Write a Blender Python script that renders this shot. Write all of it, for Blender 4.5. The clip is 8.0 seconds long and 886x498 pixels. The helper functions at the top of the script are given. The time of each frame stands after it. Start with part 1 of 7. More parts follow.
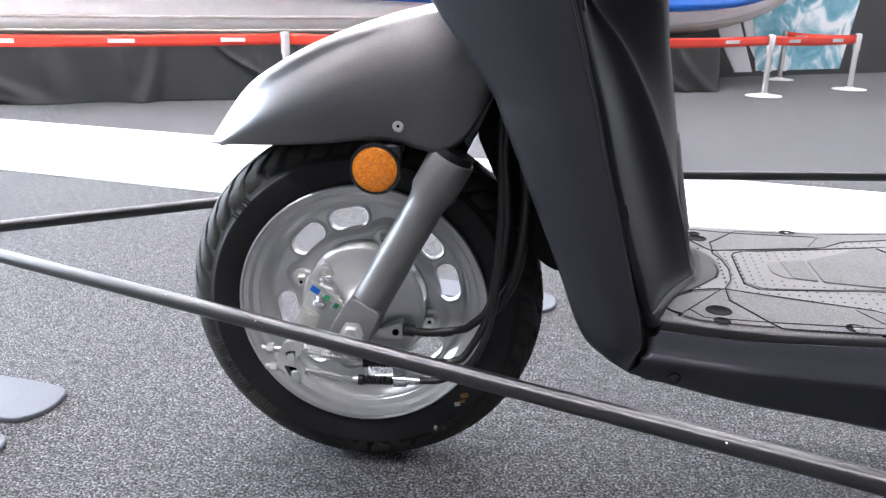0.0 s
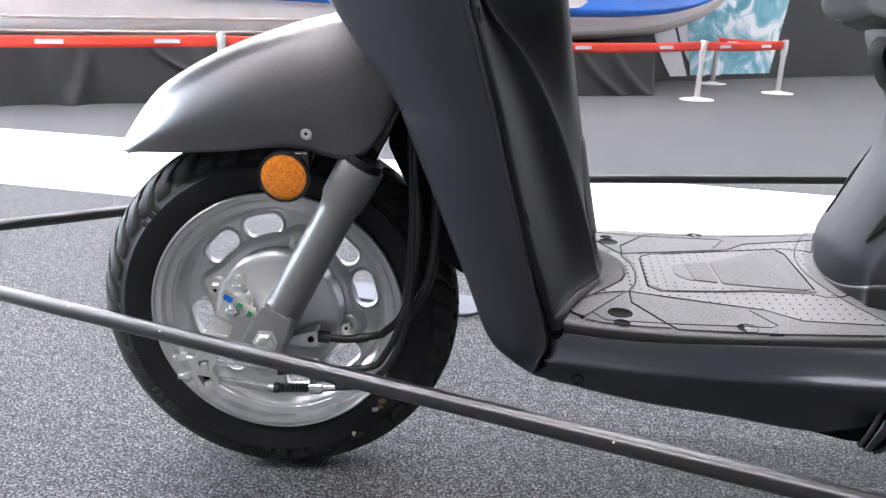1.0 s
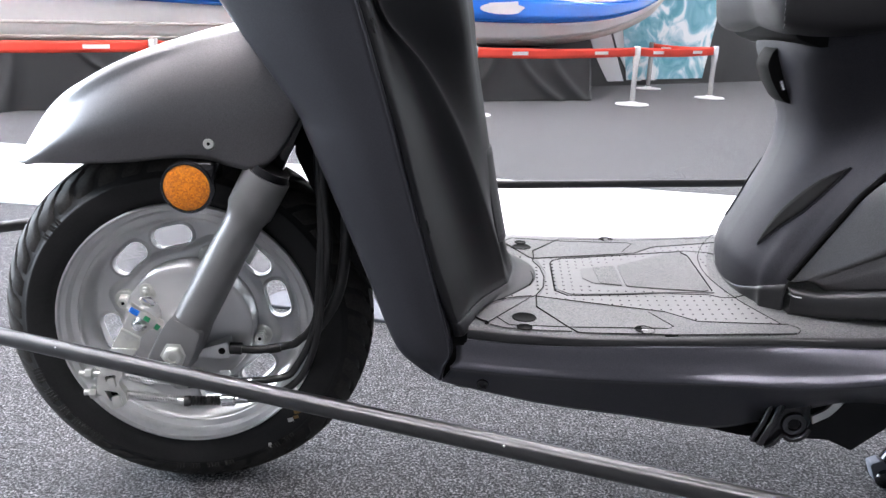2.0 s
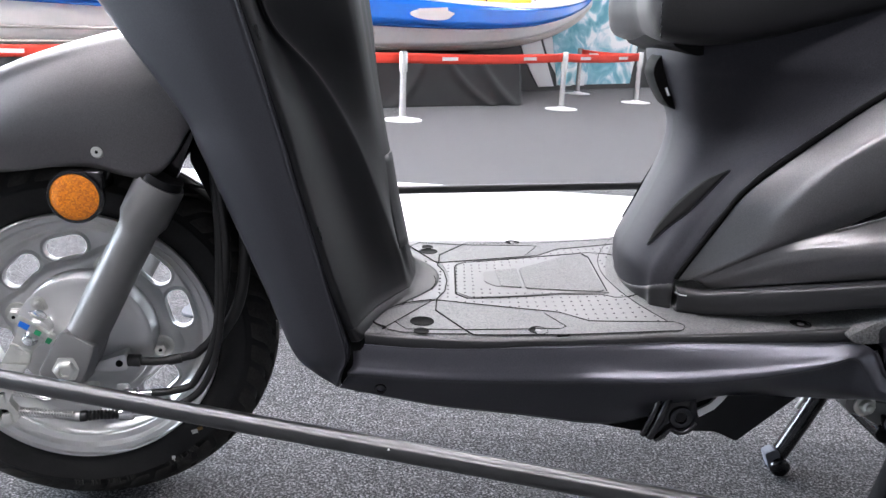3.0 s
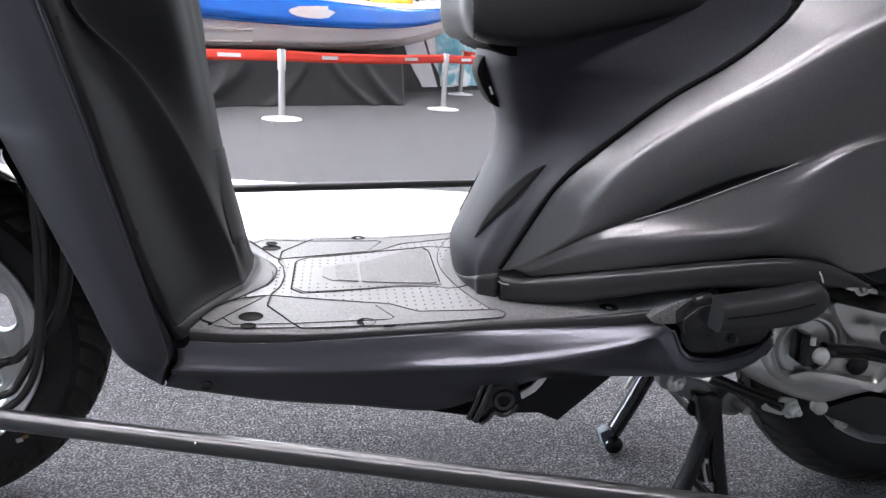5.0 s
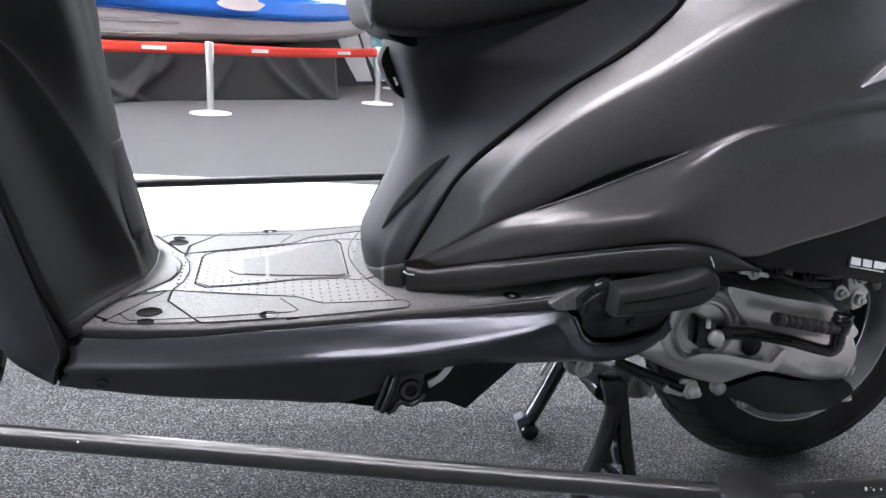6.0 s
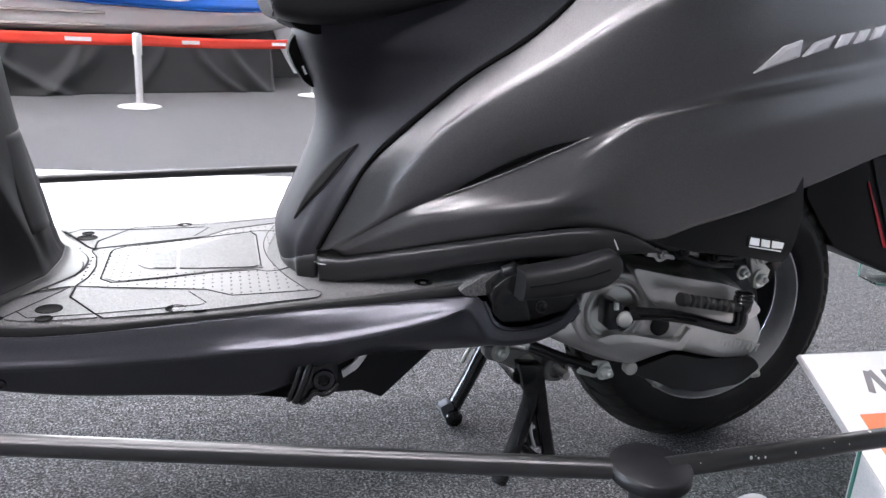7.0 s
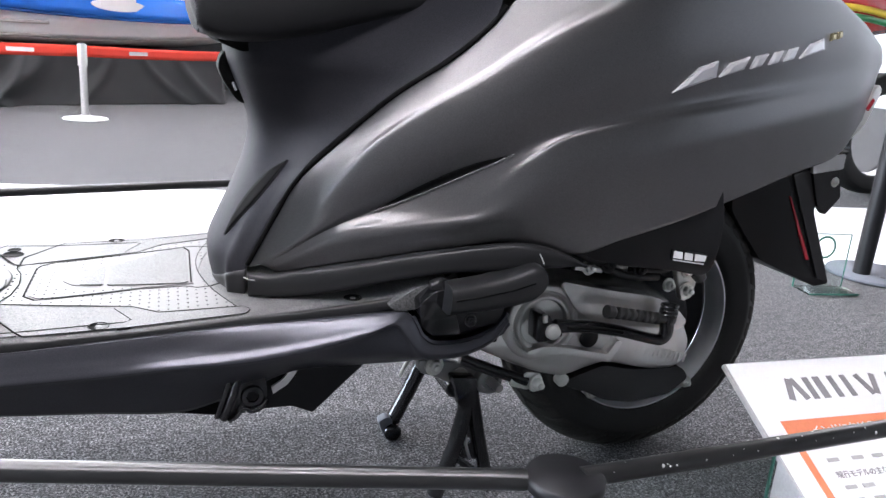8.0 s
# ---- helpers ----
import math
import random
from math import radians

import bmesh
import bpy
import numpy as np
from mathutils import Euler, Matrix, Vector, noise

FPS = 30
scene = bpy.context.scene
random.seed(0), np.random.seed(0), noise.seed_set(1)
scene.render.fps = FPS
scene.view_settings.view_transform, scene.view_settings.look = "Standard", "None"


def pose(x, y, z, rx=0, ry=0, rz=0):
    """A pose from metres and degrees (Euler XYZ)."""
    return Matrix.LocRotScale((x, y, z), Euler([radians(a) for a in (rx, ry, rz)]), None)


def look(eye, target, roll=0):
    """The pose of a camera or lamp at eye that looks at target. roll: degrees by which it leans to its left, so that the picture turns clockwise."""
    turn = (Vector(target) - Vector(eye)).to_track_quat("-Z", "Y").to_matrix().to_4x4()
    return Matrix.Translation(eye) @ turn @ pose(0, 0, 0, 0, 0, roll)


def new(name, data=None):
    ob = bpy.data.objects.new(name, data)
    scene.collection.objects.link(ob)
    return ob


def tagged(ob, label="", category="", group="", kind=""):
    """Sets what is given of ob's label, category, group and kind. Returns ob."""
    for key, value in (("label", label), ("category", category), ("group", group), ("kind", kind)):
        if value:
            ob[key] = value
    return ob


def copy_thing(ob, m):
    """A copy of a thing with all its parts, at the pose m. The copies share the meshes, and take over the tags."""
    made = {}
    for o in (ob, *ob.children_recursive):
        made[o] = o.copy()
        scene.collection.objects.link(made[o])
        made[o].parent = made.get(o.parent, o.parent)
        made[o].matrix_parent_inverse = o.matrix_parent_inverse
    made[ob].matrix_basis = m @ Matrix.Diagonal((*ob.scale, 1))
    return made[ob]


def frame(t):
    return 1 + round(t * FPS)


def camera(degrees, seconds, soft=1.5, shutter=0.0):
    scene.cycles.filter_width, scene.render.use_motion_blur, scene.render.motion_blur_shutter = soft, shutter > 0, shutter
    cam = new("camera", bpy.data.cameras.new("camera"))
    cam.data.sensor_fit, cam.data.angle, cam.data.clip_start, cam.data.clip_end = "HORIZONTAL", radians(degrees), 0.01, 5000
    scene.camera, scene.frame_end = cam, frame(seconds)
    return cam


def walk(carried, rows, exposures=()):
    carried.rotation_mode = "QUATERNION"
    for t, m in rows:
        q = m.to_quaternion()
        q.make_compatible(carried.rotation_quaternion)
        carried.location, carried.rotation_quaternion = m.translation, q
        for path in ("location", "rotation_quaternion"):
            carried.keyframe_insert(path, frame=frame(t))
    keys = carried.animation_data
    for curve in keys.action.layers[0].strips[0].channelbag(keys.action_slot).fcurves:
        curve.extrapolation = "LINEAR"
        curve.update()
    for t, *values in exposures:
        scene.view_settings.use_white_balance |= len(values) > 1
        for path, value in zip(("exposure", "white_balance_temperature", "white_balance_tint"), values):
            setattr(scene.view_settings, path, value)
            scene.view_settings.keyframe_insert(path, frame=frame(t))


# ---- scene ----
cam = camera(61.5, 8.0)
PATH = [
    (0, (0.307, -0.84, 0.555), (-0.128, 1.014, -0.058), 0.8),
    (0.5, (0.325, -0.839, 0.558), (-0.044, 1.03, -0.052), 1.2),
    (1, (0.347, -0.837, 0.562), (0.047, 1.046, -0.043), 1.4),
    (1.5, (0.368, -0.835, 0.565), (0.132, 1.059, -0.033), 1.5),
    (3, (0.434, -0.838, 0.571), (0.429, 1.078, -0.001), 2.0),
    (3.5, (0.452, -0.841, 0.57), (0.519, 1.076, 0.003), 2.2),
    (4, (0.466, -0.845, 0.571), (0.591, 1.07, 0.008), 2.6),
    (4.5, (0.482, -0.853, 0.572), (0.68, 1.057, 0.011), 3.0),
    (6, (0.538, -0.868, 0.57), (0.97, 1.002, 0.008), 3.8),
    (6.5, (0.556, -0.874, 0.568), (1.058, 0.976, -0.003), 3.8),
    (7, (0.573, -0.881, 0.569), (1.145, 0.948, -0.004), 3.8),
    (7.5, (0.588, -0.891, 0.575), (1.22, 0.927, 0.028), 4.1),
    (8, (0.599, -0.897, 0.576), (1.279, 0.906, 0.043), 4.4),
]
walk(cam, [(t, look(eye, target, roll)) for t, eye, target, roll in PATH])
from mathutils.bvhtree import BVHTree

scene.view_settings.exposure = 1.05

# ---- light: unseen hall lamps above, added bay lamps standing in for daylight ----
world = bpy.data.worlds.new("daylight")
scene.world = world
world.use_nodes = True
sky = world.node_tree.nodes.new("ShaderNodeTexSky")
sky.sky_type, sky.sun_disc = "NISHITA", False
sky.sun_elevation, sky.sun_rotation = radians(38), radians(150)
sky.dust_density, sky.air_density = 3.0, 1.0
world.node_tree.links.new(sky.outputs[0], world.node_tree.nodes["Background"].inputs[0])
world.node_tree.nodes["Background"].inputs[1].default_value = 0.12


def bay_light(name, eye, target, width, height, watts, color):
    """Area lamp standing in for daylight in an unseen, added shutter bay."""
    lamp = bpy.data.lights.new(name, "AREA")
    lamp.shape, lamp.size, lamp.size_y, lamp.energy, lamp.color = "RECTANGLE", width, height, watts, color
    ob = new(name, lamp)
    ob.matrix_world = look(eye, target)


bay_light("bay_fill_north", (-4.6, 13.9, 2.35), (-4.6, 0, 2.35), 9.8, 4.5, 2100, (0.93, 0.96, 1.0))
bay_light("bay_fill_north", (6.6, 13.9, 2.35), (6.6, 0, 2.35), 9.8, 4.5, 130, (0.95, 0.97, 1.0))
bay_light("bay_fill_west", (-10.9, 5.6, 2.35), (0, 5.6, 2.35), 13.5, 4.5, 3500, (0.76, 0.86, 1.0))
LAMP = 30.0

# ---- materials ----
def material(name, color, rough=0.5, metal=0.0, grain=0.0, scale=200.0, bump=0.0, bump_scale=400.0, stain=0.0, stain_scale=4.0,
             coat=0.0, sheen=0.0, emit=0.0, spec=0.5, rough_var=0.0):
    """A surface with fine grain, broad stains and a little relief, all in metres."""
    m = bpy.data.materials.new(name)
    m.use_nodes = True
    nt = m.node_tree
    b = nt.nodes["Principled BSDF"]
    b.inputs["Roughness"].default_value = rough
    b.inputs["Metallic"].default_value = metal
    b.inputs["Coat Weight"].default_value = coat
    b.inputs["Sheen Weight"].default_value = sheen
    b.inputs["Specular IOR Level"].default_value = spec
    b.inputs["Base Color"].default_value = (*color, 1)
    co = nt.nodes.new("ShaderNodeTexCoord")
    def noise_node(s, detail=3.0):
        n = nt.nodes.new("ShaderNodeTexNoise")
        n.inputs["Scale"].default_value = s
        n.inputs["Detail"].default_value = detail
        nt.links.new(co.outputs["Object"], n.inputs["Vector"])
        return n
    value = None
    if grain or stain:
        total = nt.nodes.new("ShaderNodeMath")
        total.operation = "ADD"
        for slot, (amount, s) in enumerate(((grain, scale), (stain, stain_scale))):
            r = nt.nodes.new("ShaderNodeMapRange")
            r.inputs["From Min"].default_value, r.inputs["From Max"].default_value = 0.3, 0.7
            r.inputs["To Min"].default_value, r.inputs["To Max"].default_value = -amount, amount
            nt.links.new(noise_node(s).outputs["Fac"], r.inputs["Value"])
            nt.links.new(r.outputs["Result"], total.inputs[slot])
        one = nt.nodes.new("ShaderNodeMath")
        one.operation = "ADD"
        one.inputs[1].default_value = 1.0
        nt.links.new(total.outputs[0], one.inputs[0])
        mix = nt.nodes.new("ShaderNodeVectorMath")
        mix.operation = "SCALE"
        mix.inputs[0].default_value = color
        nt.links.new(one.outputs[0], mix.inputs["Scale"])
        nt.links.new(mix.outputs[0], b.inputs["Base Color"])
        value = one
    if rough_var:
        r = nt.nodes.new("ShaderNodeMapRange")
        r.inputs["From Min"].default_value, r.inputs["From Max"].default_value = 0.3, 0.7
        r.inputs["To Min"].default_value, r.inputs["To Max"].default_value = rough - rough_var, rough + rough_var
        nt.links.new(noise_node(9.0, 5.0).outputs["Fac"], r.inputs["Value"])
        nt.links.new(r.outputs["Result"], b.inputs["Roughness"])
    if bump:
        bp = nt.nodes.new("ShaderNodeBump")
        bp.inputs["Strength"].default_value = bump
        bp.inputs["Distance"].default_value = 0.001
        nt.links.new(noise_node(bump_scale, 2.0).outputs["Fac"], bp.inputs["Height"])
        nt.links.new(bp.outputs["Normal"], b.inputs["Normal"])
    if emit:
        b.inputs["Emission Color"].default_value = (*color, 1)
        b.inputs["Emission Strength"].default_value = emit
    return m


PAINT = material("matte_grey_metallic_paint", (0.158, 0.154, 0.155), 0.37, 0.95, grain=0.22, scale=1400, bump=0.05, bump_scale=1500)
DARKPAINT = material("matte_dark_grey_paint", (0.028, 0.028, 0.033), 0.37, 0.5, grain=0.16, scale=900, bump=0.05, bump_scale=1400)
# copies of the dark paint, toned for the light on cover and skirt
COVERPAINT = material("dark_grey_paint_cover_tone", (0.026, 0.026, 0.031), 0.60, 0.12, spec=0.15, grain=0.35, scale=1500, bump=0.10, bump_scale=1600)
SKIRTPAINT = material("dark_grey_paint_skirt_tone", (0.066, 0.067, 0.078), 0.28, 0.6, grain=0.18, scale=1200, bump=0.05, bump_scale=1500)
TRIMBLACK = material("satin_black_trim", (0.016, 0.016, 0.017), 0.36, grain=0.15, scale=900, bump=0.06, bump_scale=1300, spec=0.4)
PLASTIC = material("black_moulded_plastic", (0.006, 0.006, 0.007), 0.45, grain=0.12, scale=900, bump=0.08, bump_scale=1500, spec=0.24)
# knee panel plastic made lighter, standing in for light on the foot fillet
COLLAR = material("lit_fillet_black_plastic", (0.016, 0.016, 0.017), 0.42, grain=0.08, scale=900, bump=0.03, bump_scale=1300, spec=0.28)
KNEE = material("black_textured_plastic", (0.009, 0.009, 0.010), 0.5, grain=0.15, scale=1100, bump=0.10, bump_scale=1500, spec=0.2)
GLOSSBLACK = material("black_gloss_enamel", (0.008, 0.008, 0.009), 0.15, stain=0.15, stain_scale=30)
BOARD = material("grained_grey_plastic", (0.110, 0.110, 0.110), 0.50, spec=0.32, grain=0.5, scale=560, bump=0.6, bump_scale=600, stain=0.08, stain_scale=14)
BADGE = material("satin_grey_plastic", (0.13, 0.13, 0.13), 0.46, spec=0.3, grain=0.05, scale=500, bump=0.05, bump_scale=900)
YELLOWED = material("ochre_paint_mark", (0.22, 0.13, 0.04), 0.7, grain=0.2, scale=400)
DABGREEN = material("green_paint_dab", (0.02, 0.30, 0.12), 0.4, grain=0.1, scale=300)
REARRIM = material("grey_rear_rim_paint", (0.72, 0.73, 0.76), 0.30, 0.7, stain=0.06, stain_scale=25)
# same plastic as BOARD, paler base stands in for its stronger reflection
BOARDDOT = material("smooth_board_plastic_paled", (0.160, 0.160, 0.160), 0.46, spec=0.30, grain=0.06, scale=500, bump=0.05, bump_scale=900, stain=0.06, stain_scale=14)
RUBBER = material("tyre_rubber", (0.009, 0.009, 0.009), 0.6, grain=0.2, scale=350, bump=0.15, bump_scale=500, stain=0.25, stain_scale=18, spec=0.35)
# lighter than the tyre, so lugs and raised bars stand out
TREAD = material("grey_brown_tread_rubber", (0.024, 0.023, 0.021), 0.7, grain=0.25, scale=350, bump=0.15, bump_scale=500, stain=0.25, stain_scale=18, spec=0.3)
SILVER = material("silver_wheel_paint", (0.60, 0.60, 0.595), 0.35, 0.62, stain=0.05, stain_scale=25)
FORK = material("grey_silver_fork_paint", (0.21, 0.208, 0.207), 0.40, 0.4, stain=0.05, stain_scale=30)
CAST = material("cast_grey_aluminium_paint", (0.64, 0.63, 0.61), 0.30, 0.93, stain=0.08, stain_scale=22, bump=0.04, bump_scale=900)
ZINC = material("zinc_plated_steel", (0.66, 0.66, 0.62), 0.30, 0.75, stain=0.12, stain_scale=60)
CHROME = material("chrome", (0.88, 0.88, 0.89), 0.12, 1.0, stain=0.03, stain_scale=60)
# chrome with less metal, its pale colour standing in for bright reflections
EMBLEM = material("brightened_emblem_chrome", (0.88, 0.88, 0.90), 0.20, 0.5, stain=0.03, stain_scale=60)
CABLE = material("black_cable_sheath", (0.009, 0.009, 0.009), 0.45, grain=0.1, scale=300)
RED = material("red_reflector_lens", (0.35, 0.01, 0.02), 0.2, coat=0.5)
SEAT = material("black_vinyl", (0.007, 0.007, 0.008), 0.62, grain=0.1, scale=500, bump=0.2, bump_scale=900, spec=0.3)
# near-black, also stands in for shade in holes, gaps and hollows
VOID = material("black_plastic_and_recess_shade", (0.005, 0.005, 0.005), 0.8, grain=0.1, scale=400, spec=0.08)
RAIL = material("worn_black_rail_enamel", (0.006, 0.006, 0.006), 0.31, stain=0.2, stain_scale=20, spec=0.85)
CHIP = material("bare_chipped_metal", (0.6, 0.6, 0.58), 0.5, 0.4, grain=0.2, scale=400)
BASEPLATE = material("grey_steel_base", (0.12, 0.127, 0.145), 0.7, grain=0.08, scale=300, stain=0.08, stain_scale=12, spec=0.2)
WHITEFLOOR = material("white_vinyl_floor", (0.80, 0.80, 0.80), 0.5, grain=0.02, scale=100, stain=0.02, stain_scale=3)
STAINLESS = material("brushed_stainless", (0.70, 0.69, 0.67), 0.25, 0.6, grain=0.06, scale=80)
WHITEMETAL = material("pale_post_metal", (0.75, 0.74, 0.72), 0.35, 0.2, grain=0.04, scale=60)
BELT = material("red_woven_belt", (0.78, 0.055, 0.03), 0.7, grain=0.12, scale=600, stain=0.06, stain_scale=6)
WHITEPRINT = material("white_print", (0.8, 0.8, 0.8), 0.6, grain=0.04, scale=300)
SKIRT = material("dark_grey_cloth", (0.026, 0.028, 0.029), 0.8, grain=0.15, scale=700, stain=0.12, stain_scale=5)
HULL = material("white_gelcoat", (0.80, 0.79, 0.77), 0.35, grain=0.02, scale=30, stain=0.05, stain_scale=2.5, coat=0.3)
# greyish beige paints the shade under the hull; also strakes and bow fitting
HULLLOW = material("grey_hull_shade_and_fittings", (0.56, 0.52, 0.48), 0.6, grain=0.05, scale=30, stain=0.12, stain_scale=4)
BLUE = material("blue_gelcoat", (0.01, 0.16, 0.66), 0.25, grain=0.03, scale=30, stain=0.05, stain_scale=3, coat=0.4)
YELLOW = material("yellow_vinyl", (0.8, 0.55, 0.05), 0.5, grain=0.05, scale=50)
BLACKWALL = material("black_display_wall", (0.035, 0.034, 0.033), 0.6, grain=0.1, scale=60, stain=0.15, stain_scale=1.5)
SIGNWHITE = material("white_sign_board", (0.82, 0.82, 0.82), 0.8, grain=0.015, scale=200, spec=0.1)
SIGNEDGE = material("grey_foam_edge", (0.42, 0.41, 0.41), 0.7, grain=0.06, scale=300)
SIGNORANGE = material("orange_print", (0.80, 0.27, 0.15), 0.8, grain=0.03, scale=200, spec=0.05)
SIGNGREY = material("grey_print", (0.27, 0.26, 0.27), 0.8, grain=0.03, scale=200, spec=0.05)
DARKWALL = material("unseen_dark_wall", (0.095, 0.095, 0.098), 0.8, grain=0.03, scale=3, stain=0.06, stain_scale=0.4)
HALLWALL = material("unseen_pale_wall", (0.74, 0.75, 0.78), 0.8, grain=0.03, scale=3, stain=0.06, stain_scale=0.4)
ASPHALT = material("asphalt", (0.12, 0.12, 0.12), 0.9, grain=0.2, scale=40, stain=0.15, stain_scale=0.3)
CEILING = material("unseen_dark_ceiling", (0.07, 0.07, 0.075), 0.85, grain=0.03, scale=3, stain=0.05, stain_scale=0.3)
REDTANK = material("red_tank_paint", (0.55, 0.02, 0.015), 0.25, grain=0.05, scale=200, coat=0.6)
GREEN = material("green_stripe_paint", (0.02, 0.25, 0.08), 0.3, coat=0.4)
DIFFUSER = material("lamp_diffuser", (1.0, 0.965, 1.03), 0.6, emit=LAMP)


def glass_material():
    m = bpy.data.materials.new("green_edged_acrylic")
    m.use_nodes = True
    b = m.node_tree.nodes["Principled BSDF"]
    b.inputs["Base Color"].default_value = (0.90, 0.97, 0.95, 1)
    b.inputs["Transmission Weight"].default_value = 1.0
    b.inputs["Roughness"].default_value = 0.03
    b.inputs["IOR"].default_value = 1.2
    return m


ACRYLIC = glass_material()
ACRYLICEDGE = material("green_acrylic_edge", (0.02, 0.12, 0.09), 0.4, grain=0.05, scale=100)
GOLD = material("pale_gold_emblem", (0.55, 0.47, 0.30), 0.25, 0.8)


def carpet_material():
    """Needle-felt carpet of light and dark grey fibres with slow patches."""
    m = bpy.data.materials.new("speckled_grey_carpet")
    m.use_nodes = True
    nt = m.node_tree
    b = nt.nodes["Principled BSDF"]
    b.inputs["Roughness"].default_value = 0.95
    b.inputs["Specular IOR Level"].default_value = 0.15
    b.inputs["Sheen Weight"].default_value = 0.06
    co = nt.nodes.new("ShaderNodeTexCoord")
    def noise_node(s, d, rough=0.6):
        n = nt.nodes.new("ShaderNodeTexNoise")
        n.inputs["Scale"].default_value, n.inputs["Detail"].default_value, n.inputs["Roughness"].default_value = s, d, rough
        nt.links.new(co.outputs["Object"], n.inputs["Vector"])
        return n
    fine = noise_node(290, 4, 0.75)
    mid = noise_node(62, 4, 0.72)
    slow = noise_node(3.0, 3)
    ramp = nt.nodes.new("ShaderNodeValToRGB")
    e = ramp.color_ramp.elements
    e[0].position, e[0].color = 0.41, (0.010, 0.010, 0.011, 1)
    e[1].position, e[1].color = 0.64, (0.255, 0.252, 0.258, 1)
    k = e.new(0.5)
    k.color = (0.050, 0.050, 0.053, 1)
    nt.links.new(fine.outputs["Fac"], ramp.inputs["Fac"])
    add = nt.nodes.new("ShaderNodeMath")
    add.operation = "MULTIPLY_ADD"
    add.inputs[1].default_value, add.inputs[2].default_value = 2.8, -0.42
    nt.links.new(mid.outputs["Fac"], add.inputs[0])
    add2 = nt.nodes.new("ShaderNodeMath")
    add2.operation = "MULTIPLY_ADD"
    add2.inputs[1].default_value, add2.inputs[2].default_value = 0.35, 0.82
    nt.links.new(slow.outputs["Fac"], add2.inputs[0])
    mul = nt.nodes.new("ShaderNodeMath")
    mul.operation = "MULTIPLY"
    nt.links.new(add.outputs[0], mul.inputs[0])
    nt.links.new(add2.outputs[0], mul.inputs[1])
    sc = nt.nodes.new("ShaderNodeVectorMath")
    sc.operation = "SCALE"
    nt.links.new(ramp.outputs["Color"], sc.inputs[0])
    nt.links.new(mul.outputs[0], sc.inputs["Scale"])
    nt.links.new(sc.outputs[0], b.inputs["Base Color"])
    bp = nt.nodes.new("ShaderNodeBump")
    bp.inputs["Strength"].default_value, bp.inputs["Distance"].default_value = 0.25, 0.0015
    nt.links.new(fine.outputs["Fac"], bp.inputs["Height"])
    nt.links.new(bp.outputs["Normal"], b.inputs["Normal"])
    return m


CARPET = carpet_material()


def reflector_material():
    """Orange lens with small moulded facets; the light each catches is painted as its own orange."""
    m = bpy.data.materials.new("orange_reflector_lens")
    m.use_nodes = True
    nt = m.node_tree
    b = nt.nodes["Principled BSDF"]
    b.inputs["Roughness"].default_value, b.inputs["Coat Weight"].default_value, b.inputs["Coat Roughness"].default_value = 0.3, 0.7, 0.06
    co = nt.nodes.new("ShaderNodeTexCoord")
    v = nt.nodes.new("ShaderNodeTexVoronoi")
    v.inputs["Scale"].default_value, v.inputs["Randomness"].default_value = 620, 0.5
    nt.links.new(co.outputs["Object"], v.inputs["Vector"])
    ramp = nt.nodes.new("ShaderNodeValToRGB")
    e = ramp.color_ramp.elements
    e[0].position, e[0].color = 0.2, (0.68, 0.16, 0.0, 1)
    e[1].position, e[1].color = 0.85, (1.0, 0.32, 0.001, 1)
    nt.links.new(v.outputs["Color"], ramp.inputs["Fac"])
    nt.links.new(ramp.outputs["Color"], b.inputs["Base Color"])
    bp = nt.nodes.new("ShaderNodeBump")
    bp.inputs["Strength"].default_value, bp.inputs["Distance"].default_value = 0.6, 0.001
    nt.links.new(v.outputs["Distance"], bp.inputs["Height"])
    nt.links.new(bp.outputs["Normal"], b.inputs["Normal"])
    return m


ORANGE = reflector_material()


def poster_material():
    """Printed photograph of surf: turquoise water with white foam streaks."""
    m = bpy.data.materials.new("surf_poster_print")
    m.use_nodes = True
    nt = m.node_tree
    b = nt.nodes["Principled BSDF"]
    b.inputs["Roughness"].default_value = 0.5
    co = nt.nodes.new("ShaderNodeTexCoord")
    n = nt.nodes.new("ShaderNodeTexNoise")
    n.inputs["Scale"].default_value, n.inputs["Detail"].default_value, n.inputs["Distortion"].default_value = 3.2, 6, 1.6
    nt.links.new(co.outputs["Object"], n.inputs["Vector"])
    ramp = nt.nodes.new("ShaderNodeValToRGB")
    e = ramp.color_ramp.elements
    e[0].position, e[0].color = 0.36, (0.10, 0.33, 0.42, 1)
    e[1].position, e[1].color = 0.62, (0.82, 0.85, 0.86, 1)
    k = e.new(0.5)
    k.color = (0.24, 0.50, 0.58, 1)
    nt.links.new(n.outputs["Fac"], ramp.inputs["Fac"])
    nt.links.new(ramp.outputs["Color"], b.inputs["Base Color"])
    return m


POSTER = poster_material()

# ---- building helpers ----
WORLD = {}


